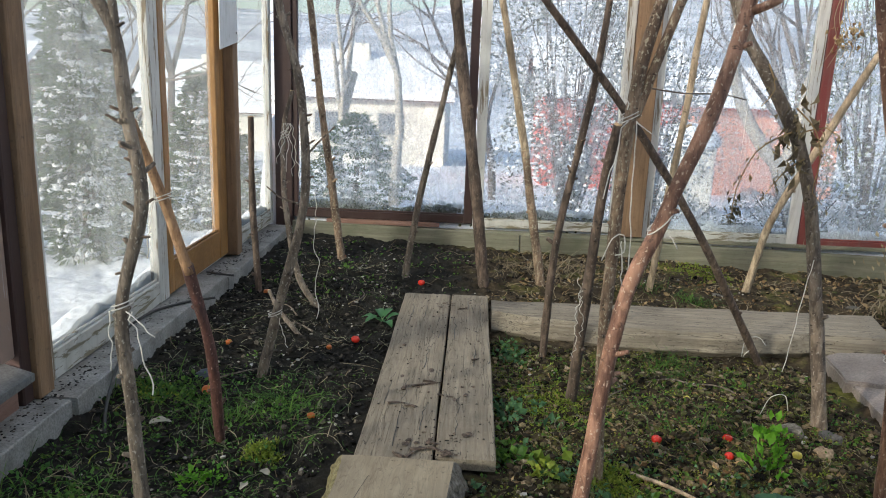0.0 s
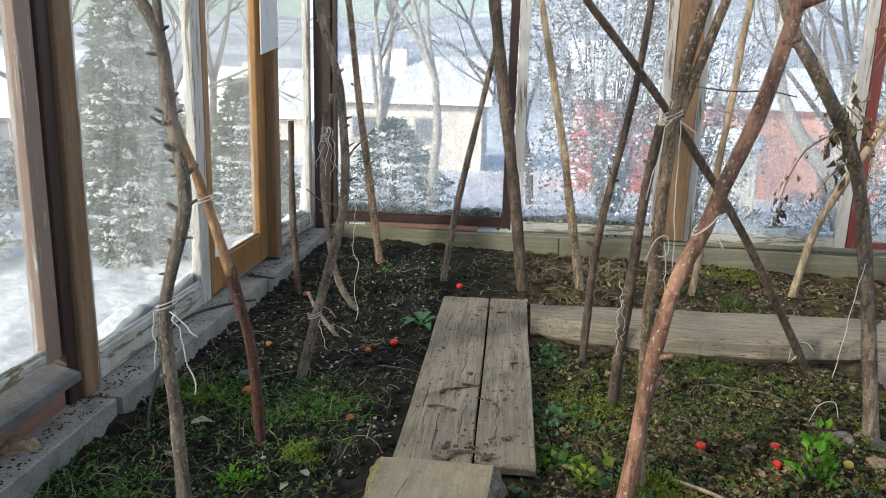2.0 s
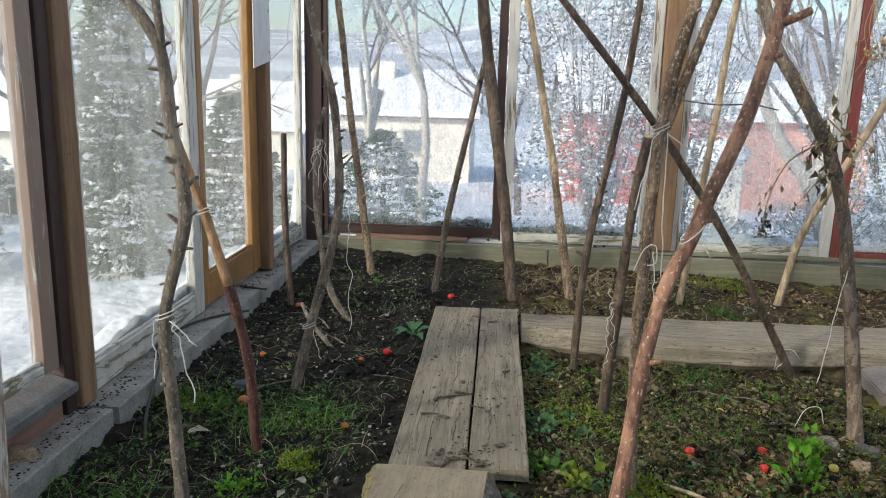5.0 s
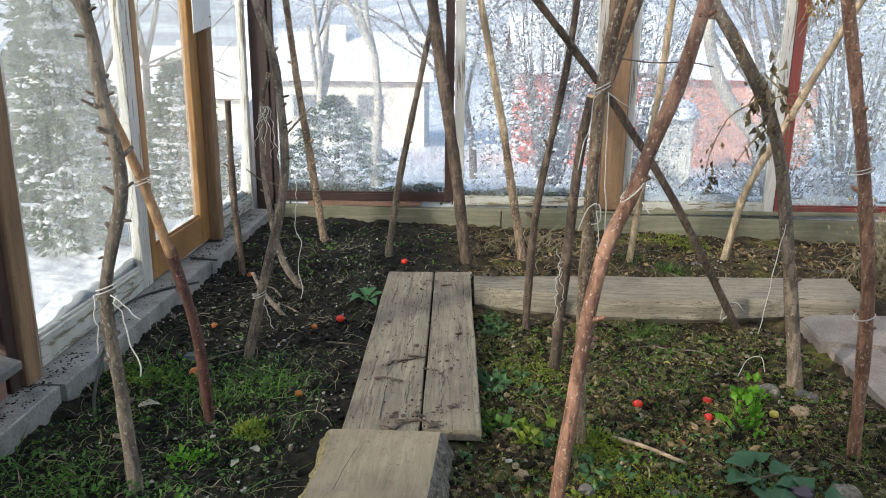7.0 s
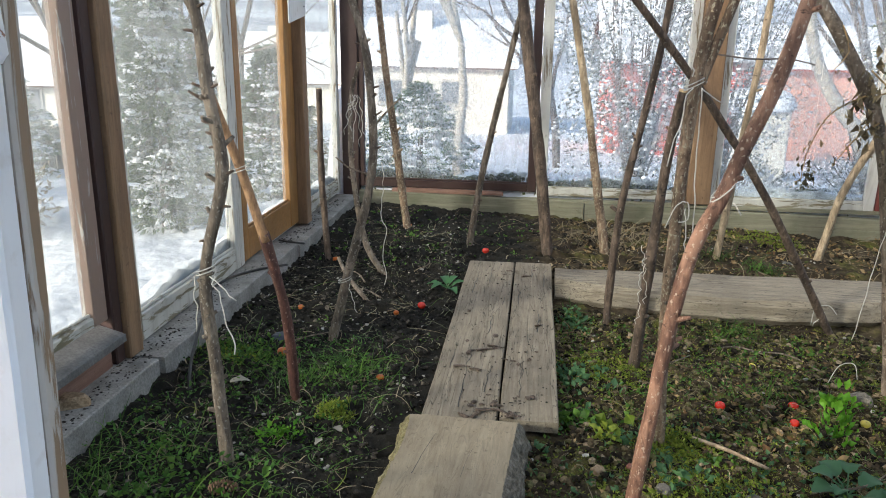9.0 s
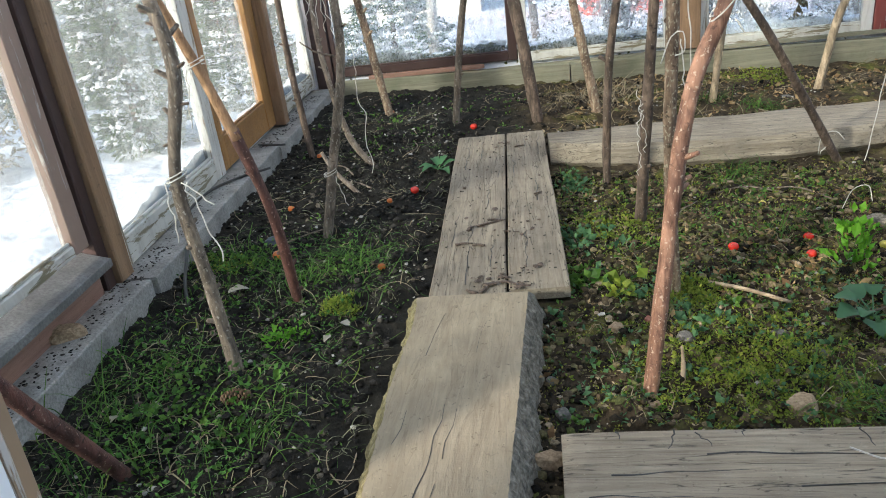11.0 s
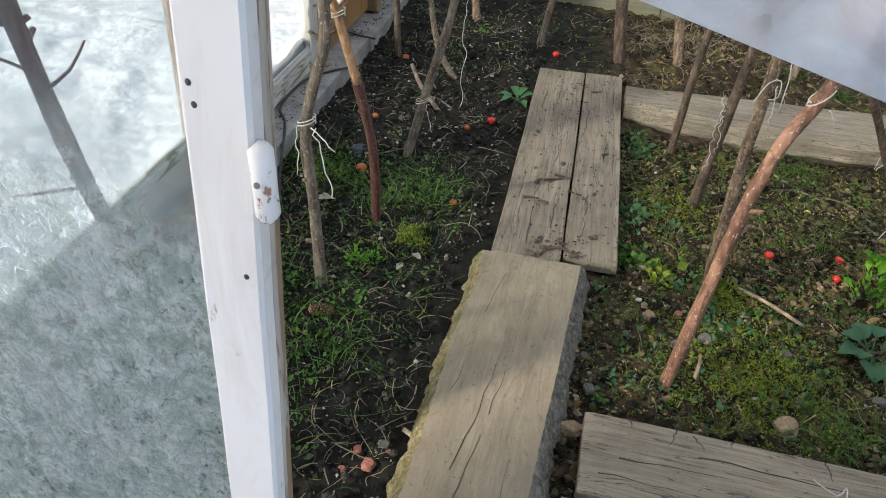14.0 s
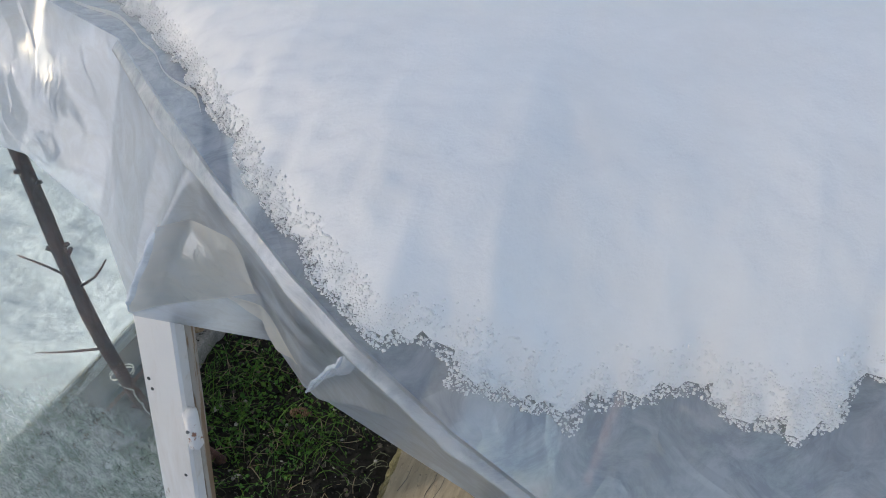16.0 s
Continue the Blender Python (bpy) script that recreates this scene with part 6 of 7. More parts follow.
def rosettes(name, n, where, size, leaf_n, mat, label, category, rise=0.5, wide=0.55, stem=0.0, rn=None):
    """Low weeds: small leaves round a centre, at their stems' ends."""
    rn = rn or RB
    c, d, ls, ws = [], [], [], []
    for q in range(n):
        x, y = where(rn)
        if on_path(x, y):
            continue
        z = bed(x, y)
        sc = size * rn.uniform(0.6, 1.4)
        for k_ in range(rn.randint(leaf_n[0], leaf_n[1] + 1)):
            a = rn.uniform(0, 6.28)
            out = np.array([math.cos(a), math.sin(a), rise * rn.uniform(0.2, 1.4)])
            st = stem * rn.uniform(0.3, 1.0)
            c.append(np.array([x, y, z + 0.004]) + out * st)
            d.append(out + rn.normal(0, 0.2, 3))
            L = sc * rn.uniform(0.7, 1.2)
            ls.append(L)
            ws.append(L * wide * rn.uniform(0.8, 1.2))
    return tagged(leaves(name, c, d, ls, ws, mat, None, rn), label, category, kind="stuff")


def grassy(cx, cy, r, n, label, h=(0.05, 0.16), mat=None, w=0.0022):
    return strands("grass_tuft", n, near(cx, cy, r), h[0], h[1], w, mat or GREEN, label, "grass", 0.25, 0.25)


# the dark bed along the west wall
GREEN_MID = leafy("chickweed_green", (0.035, 0.11, 0.018), (0.13, 0.30, 0.06))
FRESH = leafy("fresh_green", (0.06, 0.2, 0.012), (0.15, 0.36, 0.03))
grassy(-0.24, 3.12, 0.085, 170, "tuft of thin bright grass in the dark soil", (0.04, 0.13))
grassy(-0.42, 3.0, 0.06, 70, "tuft of thin grass by a stake's foot")
grassy(-0.66, 3.15, 0.09, 60, "thin weeds beside the kerb")
grassy(-0.62, 2.15, 0.10, 50, "long lax grass at the front of the bed", (0.08, 0.3))
grassy(-0.75, 2.35, 0.08, 50, "lax grass under the kerb", (0.06, 0.22))
grassy(-0.25, 2.2, 0.08, 50, "small grass tuft near the timber slab")
rosettes("chickweed", 75, over(-0.86, -0.12, 1.65, 3.25), 0.016, (4, 9), GREEN, "low green chickweed spreading on the soil", "weed", 0.5, 0.6, 0.035)
rosettes("chickweed", 40, near(-0.45, 2.25, 0.12), 0.02, (6, 11), GREEN, "dense chickweed at the front of the bed", "weed", 0.6, 0.6, 0.05)
rosettes("chickweed", 70, near(-0.66, 3.15, 0.09), 0.018, (5, 9), GREEN, "chickweed beside the kerb", "weed", 0.6, 0.6, 0.04)
rosettes("chickweed", 85, over(-0.84, -0.30, 1.72, 2.55), 0.017, (6, 11), GREEN_MID, "tangled chickweed over the front of the dark bed", "weed", 0.7, 0.55, 0.06)
strands("runners", 90, over(-0.84, -0.22, 1.7, 2.6), 0.10, 0.30, 0.0013, GREEN_MID, "long thin chickweed stems tangled over the soil", "weed", 0.7, 0.35, 9)
rosettes("chickweed", 70, over(-0.78, -0.15, 2.55, 3.35), 0.015, (5, 9), GREEN_MID, "small chickweed patches between the stakes", "weed", 0.6, 0.55, 0.04)
strands("grass_blades", 90, near(-0.30, 3.15, 0.12), 0.06, 0.17, 0.0014, GREEN_MID, "thin arching grass between the stakes", "grass", 0.45, 0.3, 7)
rosettes("bright_weed", 12, near(-0.355, 2.60, 0.022), 0.022, (6, 10), FRESH, "bright green seedling clump", "weed", 0.7, 0.6, 0.03)
rosettes("moss_clump", 90, near(-0.224, 2.80, 0.032), 0.012, (6, 10), GREEN_Y, "small yellow-green moss clump", "moss", 0.8, 0.5, 0.01)
rosettes("moss_clump", 60, near(-0.70, 3.13, 0.05), 0.012, (6, 10), GREEN_Y, "yellow-green moss beside the kerb", "moss", 0.8, 0.5, 0.01)
strands("runners", 55, over(-0.85, 0.03, 1.7, 5.4), 0.12, 0.4, 0.0016, GREEN, "thin green runners creeping over the soil", "weed", 0.85, 0.3, 9)
strands("dry_stems", 150, over(-0.8, 0.8, 3.4, 5.7), 0.08, 0.32, 0.0022, DRY_PALE, "thin dry stems lying on the soil", "dry stems", 0.9, 0.3, 7)
rosettes("far_weeds", 120, over(-0.8, 0.45, 4.4, 5.7), 0.018, (3, 7), GREEN, "scattered small weeds towards the windows", "weed", 0.5, 0.55, 0.02)
strands("dry_stems", 240, over(-0.85, 0.0, 1.6, 3.4), 0.05, 0.2, 0.0018, DRY_PALE, "bits of dry stem on the dark soil", "dry stems", 0.9, 0.3, 6)

rosettes("chickweed", 60, over(-0.86, -0.05, 1.55, 2.75), 0.012, (4, 8), GREEN, "fine green seedlings over the dark soil", "weed", 0.5, 0.6, 0.03)
strands("grass_blades", 65, over(-0.86, -0.1, 1.6, 3.4), 0.05, 0.16, 0.0015, GREEN, "scattered thin grass blades on the dark soil", "grass", 0.55, 0.4, 6)
strands("grass_blades", 45, over(-0.86, -0.1, 1.6, 3.0), 0.04, 0.12, 0.0014, GREEN_Y, "pale grass blades on the dark soil", "grass", 0.6, 0.4, 6)

# the mossy bed on the sunny side
rosettes("seedlings", 420, over(0.42, 2.0, 2.15, 3.9), 0.016, (3, 6), GREEN, "small green seedlings among the clods", "weed", 0.5, 0.65, 0.018)
rosettes("seedlings", 200, over(0.42, 1.6, 2.15, 3.0), 0.02, (3, 6), GREEN_B, "blue-green seedlings in the moss", "weed", 0.5, 0.7, 0.02)
rosettes("moss_carpet", 700, over(0.45, 2.0, 2.15, 3.9), 0.010, (4, 7), GREEN_Y, "yellow-green moss tufts among the clods", "moss", 0.8, 0.5, 0.008)
strands("grass_blades", 300, over(0.45, 1.8, 2.15, 3.9), 0.03, 0.1, 0.0014, GREEN, "thin grass blades on the mossy soil", "grass", 0.5, 0.4, 6)
rosettes("moss_carpet", 3600, lambda rn: (rn.uniform(0.36, 1.95), rn.uniform(2.15, 4.0)), 0.007, (3, 6), MOSS, "thin moss carpet over the brown clods", "moss", 0.8, 0.5, 0.006)
rosettes("moss_carpet", 1200, near(0.95, 2.42, 0.14), 0.010, (5, 9), GREEN_Y, "thick yellow-green moss patch", "moss", 0.8, 0.5, 0.012)
rosettes("moss_carpet", 240, near(0.88, 2.81, 0.05), 0.012, (5, 9), GREEN_Y, "bright moss at the foot of the flaky stake", "moss", 0.8, 0.5, 0.012)
rosettes("moss_carpet", 260, near(0.72, 3.35, 0.09), 0.011, (5, 8), GREEN_Y, "moss patch beside the dark stake", "moss", 0.8, 0.5, 0.01)
rosettes("moss_carpet", 200, near(1.95, 5.6, 0.12), 0.013, (5, 8), GREEN_Y, "yellowish moss under the windows", "moss", 0.8, 0.5, 0.01)
grassy(1.70, 4.88, 0.05, 110, "bright grass tuft beyond the beam", (0.05, 0.14))
grassy(1.31, 3.86, 0.07, 120, "grass tuft against the beam", (0.05, 0.16))
grassy(1.30, 3.2, 0.09, 90, "thin grass among the clods", (0.04, 0.12))
grassy(1.48, 5.05, 0.05, 50, "small grass tuft by a pale stake", (0.05, 0.16))
grassy(1.14, 2.25, 0.07, 100, "fresh grass by the threshold plank", (0.05, 0.14))
grassy(0.60, 3.9, 0.05, 60, "thin grass by the path boards", (0.04, 0.12))
rosettes("clover", 22, near(0.58, 3.24, 0.045), 0.03, (4, 7), GREEN_B, "blue-green leaves beside the path boards", "weed", 0.5, 0.75, 0.03)
rosettes("clover", 20, near(0.60, 3.85, 0.05), 0.026, (4, 7), GREEN_B, "blue-green leaves near the beam", "weed", 0.5, 0.7, 0.03)
rosettes("clover", 16, near(0.53, 2.92, 0.04), 0.03, (4, 7), GREEN, "green round leaves by the slab's end", "weed", 0.5, 0.8, 0.03)
rosettes("clover", 9, near(0.66, 2.84, 0.03), 0.034, (3, 6), GREEN_Y, "pale green round leaves", "weed", 0.5, 0.85, 0.03)
rosettes("clover", 60, over(0.52, 1.7, 2.2, 3.8), 0.020, (3, 6), GREEN, "scattered small green weeds on the mossy soil", "weed", 0.5, 0.7, 0.02)
rosettes("clover", 16, near(0.85, 2.66, 0.06), 0.03, (3, 6), GREEN_B, "blue-green leaves in the moss", "weed", 0.5, 0.8, 0.025)
rosettes("nettle", 7, near(1.49, 3.17, 0.018), 0.03, (5, 8), FRESH, "young light green nettle shoots", "weed", 1.8, 0.6, 0.035)
rosettes("nettle", 8, near(1.42, 2.97, 0.02), 0.034, (5, 8), FRESH, "young light green nettle shoots", "weed", 1.8, 0.6, 0.04)
rosettes("leaf_litter", 1100, over(0.36, 2.0, 2.15, 3.95), 0.013, (1, 2), DRY_PALE, "small pale chips of straw and leaf", "dry leaves", 0.3, 0.45, 0.0)
rosettes("leaf_litter", 240, over(0.52, 1.95, 2.2, 3.95), 0.022, (1, 2), DRY, "brown dry leaves on the soil", "dry leaves", 0.25, 0.55, 0.0)
rosettes("leaf_litter", 130, near(1.22, 3.0, 0.14), 0.026, (1, 3), DRY, "dry curled leaves and peel", "dry leaves", 0.4, 0.6, 0.0)
rosettes("leaf_litter", 900, lambda rn: (rn.uniform(0.7, 3.6), rn.uniform(4.5, 5.8)), 0.028, (1, 2), DRY, "heaped dry leaves and straw under the windows", "dry leaves", 0.5, 0.5, 0.0)
strands("straw", 420, lambda rn: (rn.uniform(0.55, 3.6), rn.uniform(4.5, 5.8)), 0.06, 0.26, 0.0026, DRY_PALE, "dry straw and stems under the windows", "straw", 0.8, 0.3, 6)
strands("straw", 170, near(0.86, 5.35, 0.14), 0.08, 0.26, 0.003, DRY_PALE, "clump of pale straw under the windows", "straw", 0.45, 0.3, 6)
strands("dry_stems", 520, over(0.5, 1.95, 2.2, 4.0), 0.04, 0.2, 0.0015, DRY_PALE, "dry stems lying on the mossy soil", "dry stems", 0.9, 0.3, 6)
rosettes("leaf_litter", 60, lambda rn: (rn.uniform(0.345, 0.42), rn.uniform(1.4, 2.6)), 0.03, (1, 2), DRY, "dry leaves caught beside the slab", "dry leaves", 0.4, 0.5, 0.0)
strands("runners", 70, over(0.52, 2.0, 2.2, 3.9), 0.06, 0.22, 0.0014, GREEN, "thin green runners on the mossy soil", "weed", 0.8, 0.3, 7)

# withered and green tangle over both beds
PALE_WEED = leafy("withered_chickweed", (0.10, 0.115, 0.06), (0.33, 0.33, 0.21), 0.2, 0.8)
strands("withered_weed", 620, over(-0.86, 0.02, 1.6, 3.5), 0.03, 0.11, 0.0013, PALE_WEED, "short curled pale stems of withered chickweed", "weed", 0.6, 0.8, 7)
strands("withered_weed", 420, over(-0.84, 0.05, 3.3, 5.3), 0.04, 0.15, 0.0016, PALE_WEED, "pale curled weed stems further back in the dark bed", "weed", 0.6, 0.7, 7)
rosettes("chickweed", 130, over(-0.84, 0.0, 1.9, 3.6), 0.010, (5, 9), GREEN, "small dark green chickweed leaves over the soil", "weed", 0.6, 0.6, 0.035)
strands("runners", 170, over(-0.84, -0.1, 2.4, 3.4), 0.06, 0.2, 0.0012, GREEN_MID, "fine green stems tangled between the stakes", "weed", 0.65, 0.5, 8)
strands("withered_weed", 560, over(0.5, 1.95, 2.2, 4.0), 0.03, 0.12, 0.0013, PALE_WEED, "curled pale weed stems over the mossy clods", "weed", 0.6, 0.8, 7)
rosettes("seedlings", 170, over(0.5, 1.9, 2.6, 3.9), 0.012, (4, 8), GREEN_MID, "fresh green seedlings spread over the mossy soil", "weed", 0.6, 0.6, 0.02)
rosettes("leaf_litter", 420, over(0.55, 1.95, 3.0, 3.95), 0.016, (1, 2), DRY, "brown leaf scraps between the clods", "dry leaves", 0.5, 0.5, 0.0)
strands("withered_weed", 420, lambda rn: (rn.uniform(0.5, 3.4), rn.uniform(4.45, 5.75)), 0.05, 0.16, 0.002, DRY, "brown withered stems behind the beam", "weed", 0.6, 0.6, 7)

# heap of dry vines in the far east corner
strands("dry_vines", 520, lambda rn: (rn.normal(3.1, 0.13), rn.normal(4.85, 0.14)), 0.15, 0.45, 0.004, DRY_PALE, "heap of withered tomato vines", "dry vines", 0.1, 0.35, 8)
rosettes("dry_vine_leaves", 260, lambda rn: (rn.normal(3.1, 0.14), rn.normal(4.85, 0.15)), 0.045, (2, 4), DRY_PALE, "withered leaves of the heaped vines", "dry leaves", 1.8, 0.5, 0.2)


# scraps of bark and crumbs on the boards
k = np.stack([RB.normal(0.33, 0.06, 46), RB.choice([2.86, 2.93, 3.22, 3.34, 4.35], 46) + RB.normal(0, 0.03, 46), np.full(46, 0.054)], 1)
tagged(blobs("bark_scraps", k, RB.uniform(0.004, 0.012, 46), BARK_DARK, 0.22, None, False, 0.5, RB), "dark scraps of bark lying on the path boards", "bark", kind="stuff")


# single plants with broad leaves
def broad_leaf(length, width, droop, lobes=0.0, seed=0.0):
    bm = bmesh.new()
    rows = []
    n = 10
    for i in range(n + 1):
        t = i / n
        w = width * 0.5 * math.sin(math.pi * min(1, t * 0.92 + 0.06)) ** 0.7 * (1 + lobes * math.sin(t * 14))
        z = droop * (t * 0.9 - 1.2 * t * t)
        row = []
        for k_ in (-1, -0.55, 0, 0.55, 1):
            row.append(bm.verts.new((t * length, k_ * w, z * length + abs(k_) * w * 0.35 + 0.04 * length * noise.noise((t * 4, k_ * 2, seed)))))
        rows.append(row)
    for i in range(n):
        for k_ in range(4):
            bm.faces.new((rows[i][k_], rows[i + 1][k_], rows[i + 1][k_ + 1], rows[i][k_ + 1]))
    return bm


def leaf_plant(name, at, label, leaves_, mat):
    p = thing(name, at, label, name.replace("_", " "))
    for i, (az, el, length, width, stem) in enumerate(leaves_):
        d = pose(0, 0, 0, 0, -el, az)
        tip = d @ Vector((stem, 0, 0))
        part("stem", tube([Vector((0, 0, 0)), tip * 0.5 + Vector((0, 0, stem * 0.12)), tip], 0.003, 0.002, 5, 0.02, 0.05, i), mat, p)
        o = part("leaf", broad_leaf(length, width, 0.5, 0.12, i * 3.1), mat, p, smooth=True)
        o.matrix_local = Matrix.Translation(tip) @ pose(0, 0, 0, 0, -el * 0.4, az)
    return p


PALE_LEAF = leafy("pale_withered_leaf", (0.38, 0.35, 0.28), (0.5, 0.47, 0.4), 0.2, 0.8)
CAB = leafy("cabbage_green", (0.05, 0.15, 0.06), (0.11, 0.25, 0.10), 0.3, 0.45)
leaf_plant("cabbage_seedling", (-0.01, 4.14, slope(0)), "young cabbage plant with pale green leaves", [(20, 35, 0.080, 0.043, 0.030), (110, 40, 0.088, 0.043, 0.030), (170, 25, 0.080, 0.040, 0.030), (235, 40, 0.096, 0.043, 0.030), (300, 20, 0.080, 0.040, 0.030), (60, 60, 0.072, 0.036, 0.030)], CAB)
SQ = leafy("squash_leaf_green", (0.04, 0.12, 0.06), (0.10, 0.22, 0.10), 0.25, 0.5)
leaf_plant("squash_plant", (1.325, 2.63, slope(1.3)), "squash seedling with broad blue-green leaves", [(200, 30, 0.075, 0.07, 0.05), (110, 35, 0.07, 0.065, 0.06), (160, 45, 0.06, 0.06, 0.06), (20, 30, 0.07, 0.065, 0.05), (260, 15, 0.085, 0.09, 0.045), (320, 25, 0.07, 0.07, 0.05), (230, 40, 0.05, 0.045, 0.07), (70, 25, 0.06, 0.055, 0.08)], SQ)
leaf_plant("squash_plant", (1.43, 2.515, slope(1.4)), "squash seedling with broad blue-green leaves", [(190, 30, 0.07, 0.075, 0.04), (90, 35, 0.065, 0.06, 0.05), (290, 25, 0.065, 0.07, 0.05), (10, 30, 0.06, 0.06, 0.05), (140, 20, 0.06, 0.055, 0.06)], SQ)


# pale withered leaves lying on the dark bed
for x, y, a, L, lab in ((-0.632, 2.91, 30, 0.07, "pale withered leaf lying beside a stake"), (-0.171, 2.67, 140, 0.045, "curled whitish leaf on the dark soil"), (-0.225, 2.65, 250, 0.04, "small whitish leaf on the dark soil"), (-0.7, 2.2, 80, 0.04, "pale leaf among the grass")):
    o = solo("dry_leaf", broad_leaf(L, L * 0.6, 0.3, 0.15, a), PALE_LEAF, (x, y, bed(x, y) + 0.012), lab, "dry leaf", "withered leaves on the soil", smooth=True, rz=a)


# fallen tomatoes
def fallen_tomato(x, y, r, mat, label, seed=0):
    t = thing("tomato", (x, y, slope(x)), label, "tomato", "fallen tomatoes")
    bm = bmesh.new()
    bmesh.ops.create_uvsphere(bm, u_segments=16, v_segments=10, radius=r)
    for v in bm.verts:
        v.co.z *= 0.88
        if v.co.z > r * 0.6:
            v.co.z -= (v.co.z - r * 0.6) * 0.5
        v.co += v.co * 0.05 * noise.noise(v.co * 40 + Vector((seed, 0, 0)))
        v.co.z += r * 0.62
    part("fruit", bm, mat, t, smooth=True)
    st = bmesh.new()
    for k_ in range(5):
        a = k_ * 1.256 + seed
        tube([(0, 0, r * 1.22), (math.cos(a) * r * 0.45, math.sin(a) * r * 0.45, r * 1.27), (math.cos(a) * r * 0.8, math.sin(a) * r * 0.8, r * 1.15)], r * 0.08, r * 0.02, 4, r * 0.3, 0, 0, st)
    part("calyx", st, DRY, t, "withered calyx")
    return t


for x, y, r, m, lab in ((-0.096, 3.845, 0.019, TOMATO, "red cherry tomato lying on dark soil"), (0.131, 4.85, 0.02, TOMATO, "red tomato lying beyond the path boards"), (-0.54, 3.2, 0.021, TOMATO_OR, "orange-red tomato beside a stake"),
                        (1.079, 3.115, 0.018, TOMATO, "small red tomato in the moss"), (1.343, 3.168, 0.018, TOMATO, "small red tomato in the moss"), (1.307, 3.038, 0.016, TOMATO, "dark red shrivelled tomato among leaves"),
                        (1.553, 3.082, 0.017, TOMATO_YE, "yellow cherry tomato near a stake"), (-0.194, 3.733, 0.013, TOMATO_OR, "small orange tomato on dark soil"), (-0.62, 3.69, 0.015, TOMATO_OR, "small orange tomato near the kerb"),
                        (-0.13, 3.07, 0.015, TOMATO_OR, "orange tomato in the grass tuft"), (-0.40, 5.3, 0.018, TOMATO_OR, "orange tomato under the windows"), (-0.66, 4.44, 0.018, TOMATO_OR, "orange tomato at the foot of the dark stake"), (1.29, 3.5, 0.014, TOMATO_YE, "pale yellow tomato on the clods"), (-0.89, 4.453, 0.016, TOMATO, "squashed red tomato on the kerb")):
    o = fallen_tomato(x, y, r, m, lab, x * 7)
    if x < -0.9:
        o.location.z = 0.131


# stones
def stone(x, y, z, sx, sy, sz, mat, label, seed, name="stone"):
    bm = bmesh.new()
    bmesh.ops.create_icosphere(bm, subdivisions=3, radius=1.0)
    for v in bm.verts:
        n_ = noise.noise(v.co * 1.3 + Vector((seed, 0, 0))) * 0.35 + noise.noise(v.co * 4 + Vector((seed, 3, 0))) * 0.08
        v.co *= 1 + n_
        v.co = Vector((max(-0.8, min(0.8, v.co.x)) * sx, v.co.y * sy, max(-0.3, min(0.72, v.co.z)) * sz))
    return solo(name, bm, mat, (x, y, z), label, "stone", "loose stones", rz=seed * 40)


TAN = speckled("tan_stone", [(0.3, (0.25, 0.17, 0.1)), (0.6, (0.42, 0.31, 0.2)), (0.8, (0.5, 0.42, 0.32))], 30)
GREYST = speckled("grey_stone", [(0.3, (0.09, 0.085, 0.075)), (0.6, (0.19, 0.175, 0.15)), (0.8, (0.30, 0.28, 0.24))], 30)
BRICKISH = speckled("broken_brick", [(0.3, (0.28, 0.1, 0.07)), (0.6, (0.4, 0.17, 0.12)), (0.8, (0.42, 0.25, 0.2))], 40)
stone(0.995, 2.225, slope(1), 0.045, 0.032, 0.035, TAN, "tan stone in the moss by the threshold plank", 1.0)
stone(0.40, 2.05, 0.0, 0.028, 0.04, 0.035, TAN, "tan stone between slab and threshold plank", 2.0)
stone(-0.972, 2.533, 0.13, 0.04, 0.055, 0.05, TAN, "rough brown stone lying on the kerb", 3.0)
stone(1.74, 3.24, slope(1.7), 0.05, 0.04, 0.035, GREYST, "flat grey stone by a stake", 4.0)
stone(1.66, 3.12, slope(1.7), 0.045, 0.035, 0.035, TAN, "brown stone near a stake", 5.0)
stone(1.60, 3.25, slope(1.6), 0.05, 0.045, 0.055, BARK_SLAB, "lump of brown earth by the curved stake", 6.0, "clod")
stone(1.545, 2.55, slope(1.5), 0.055, 0.05, 0.06, BARK_SLAB, "lump of brown earth by the squash leaves", 7.0, "clod")
for i, (x, y, r, m) in enumerate(((0.62, 2.62, 0.02, TAN), (0.70, 2.5, 0.016, GREYST), (0.80, 2.55, 0.024, GREYST), (0.60, 2.75, 0.018, TAN), (1.05, 2.55, 0.022, GREYST), (1.12, 2.45, 0.02, GREYST), (0.66, 2.25, 0.014, TAN), (-0.42, 5.3, 0.03, GREYST), (-0.38, 5.0, 0.028, TAN), (0.0, 1.98, 0.014, GREYST), (-0.08, 1.86, 0.014, GREYST), (1.9, 5.1, 0.03, GREYST), (2.5, 5.2, 0.04, TAN), (2.7, 5.05, 0.035, GREYST), (1.3, 2.42, 0.02, GREYST), (0.44, 2.22, 0.018, GREYST), (0.42, 2.36, 0.014, GREYST))):
    stone(x, y, slope(x), r * 1.2, r, r * 0.9, m, "small stone lying on the soil", 10.0 + i)
for i, (x, y, r) in enumerate(((-0.10, 1.79, 0.018), (-0.14, 1.83, 0.012), (-0.06, 1.84, 0.01), (-0.16, 1.76, 0.01), (0.72, 2.66, 0.014))):
    stone(x, y, slope(x), r * 1.1, r, r * 0.8, BRICKISH, "bit of broken red brick on the soil", 40.0 + i, "brick_bit")

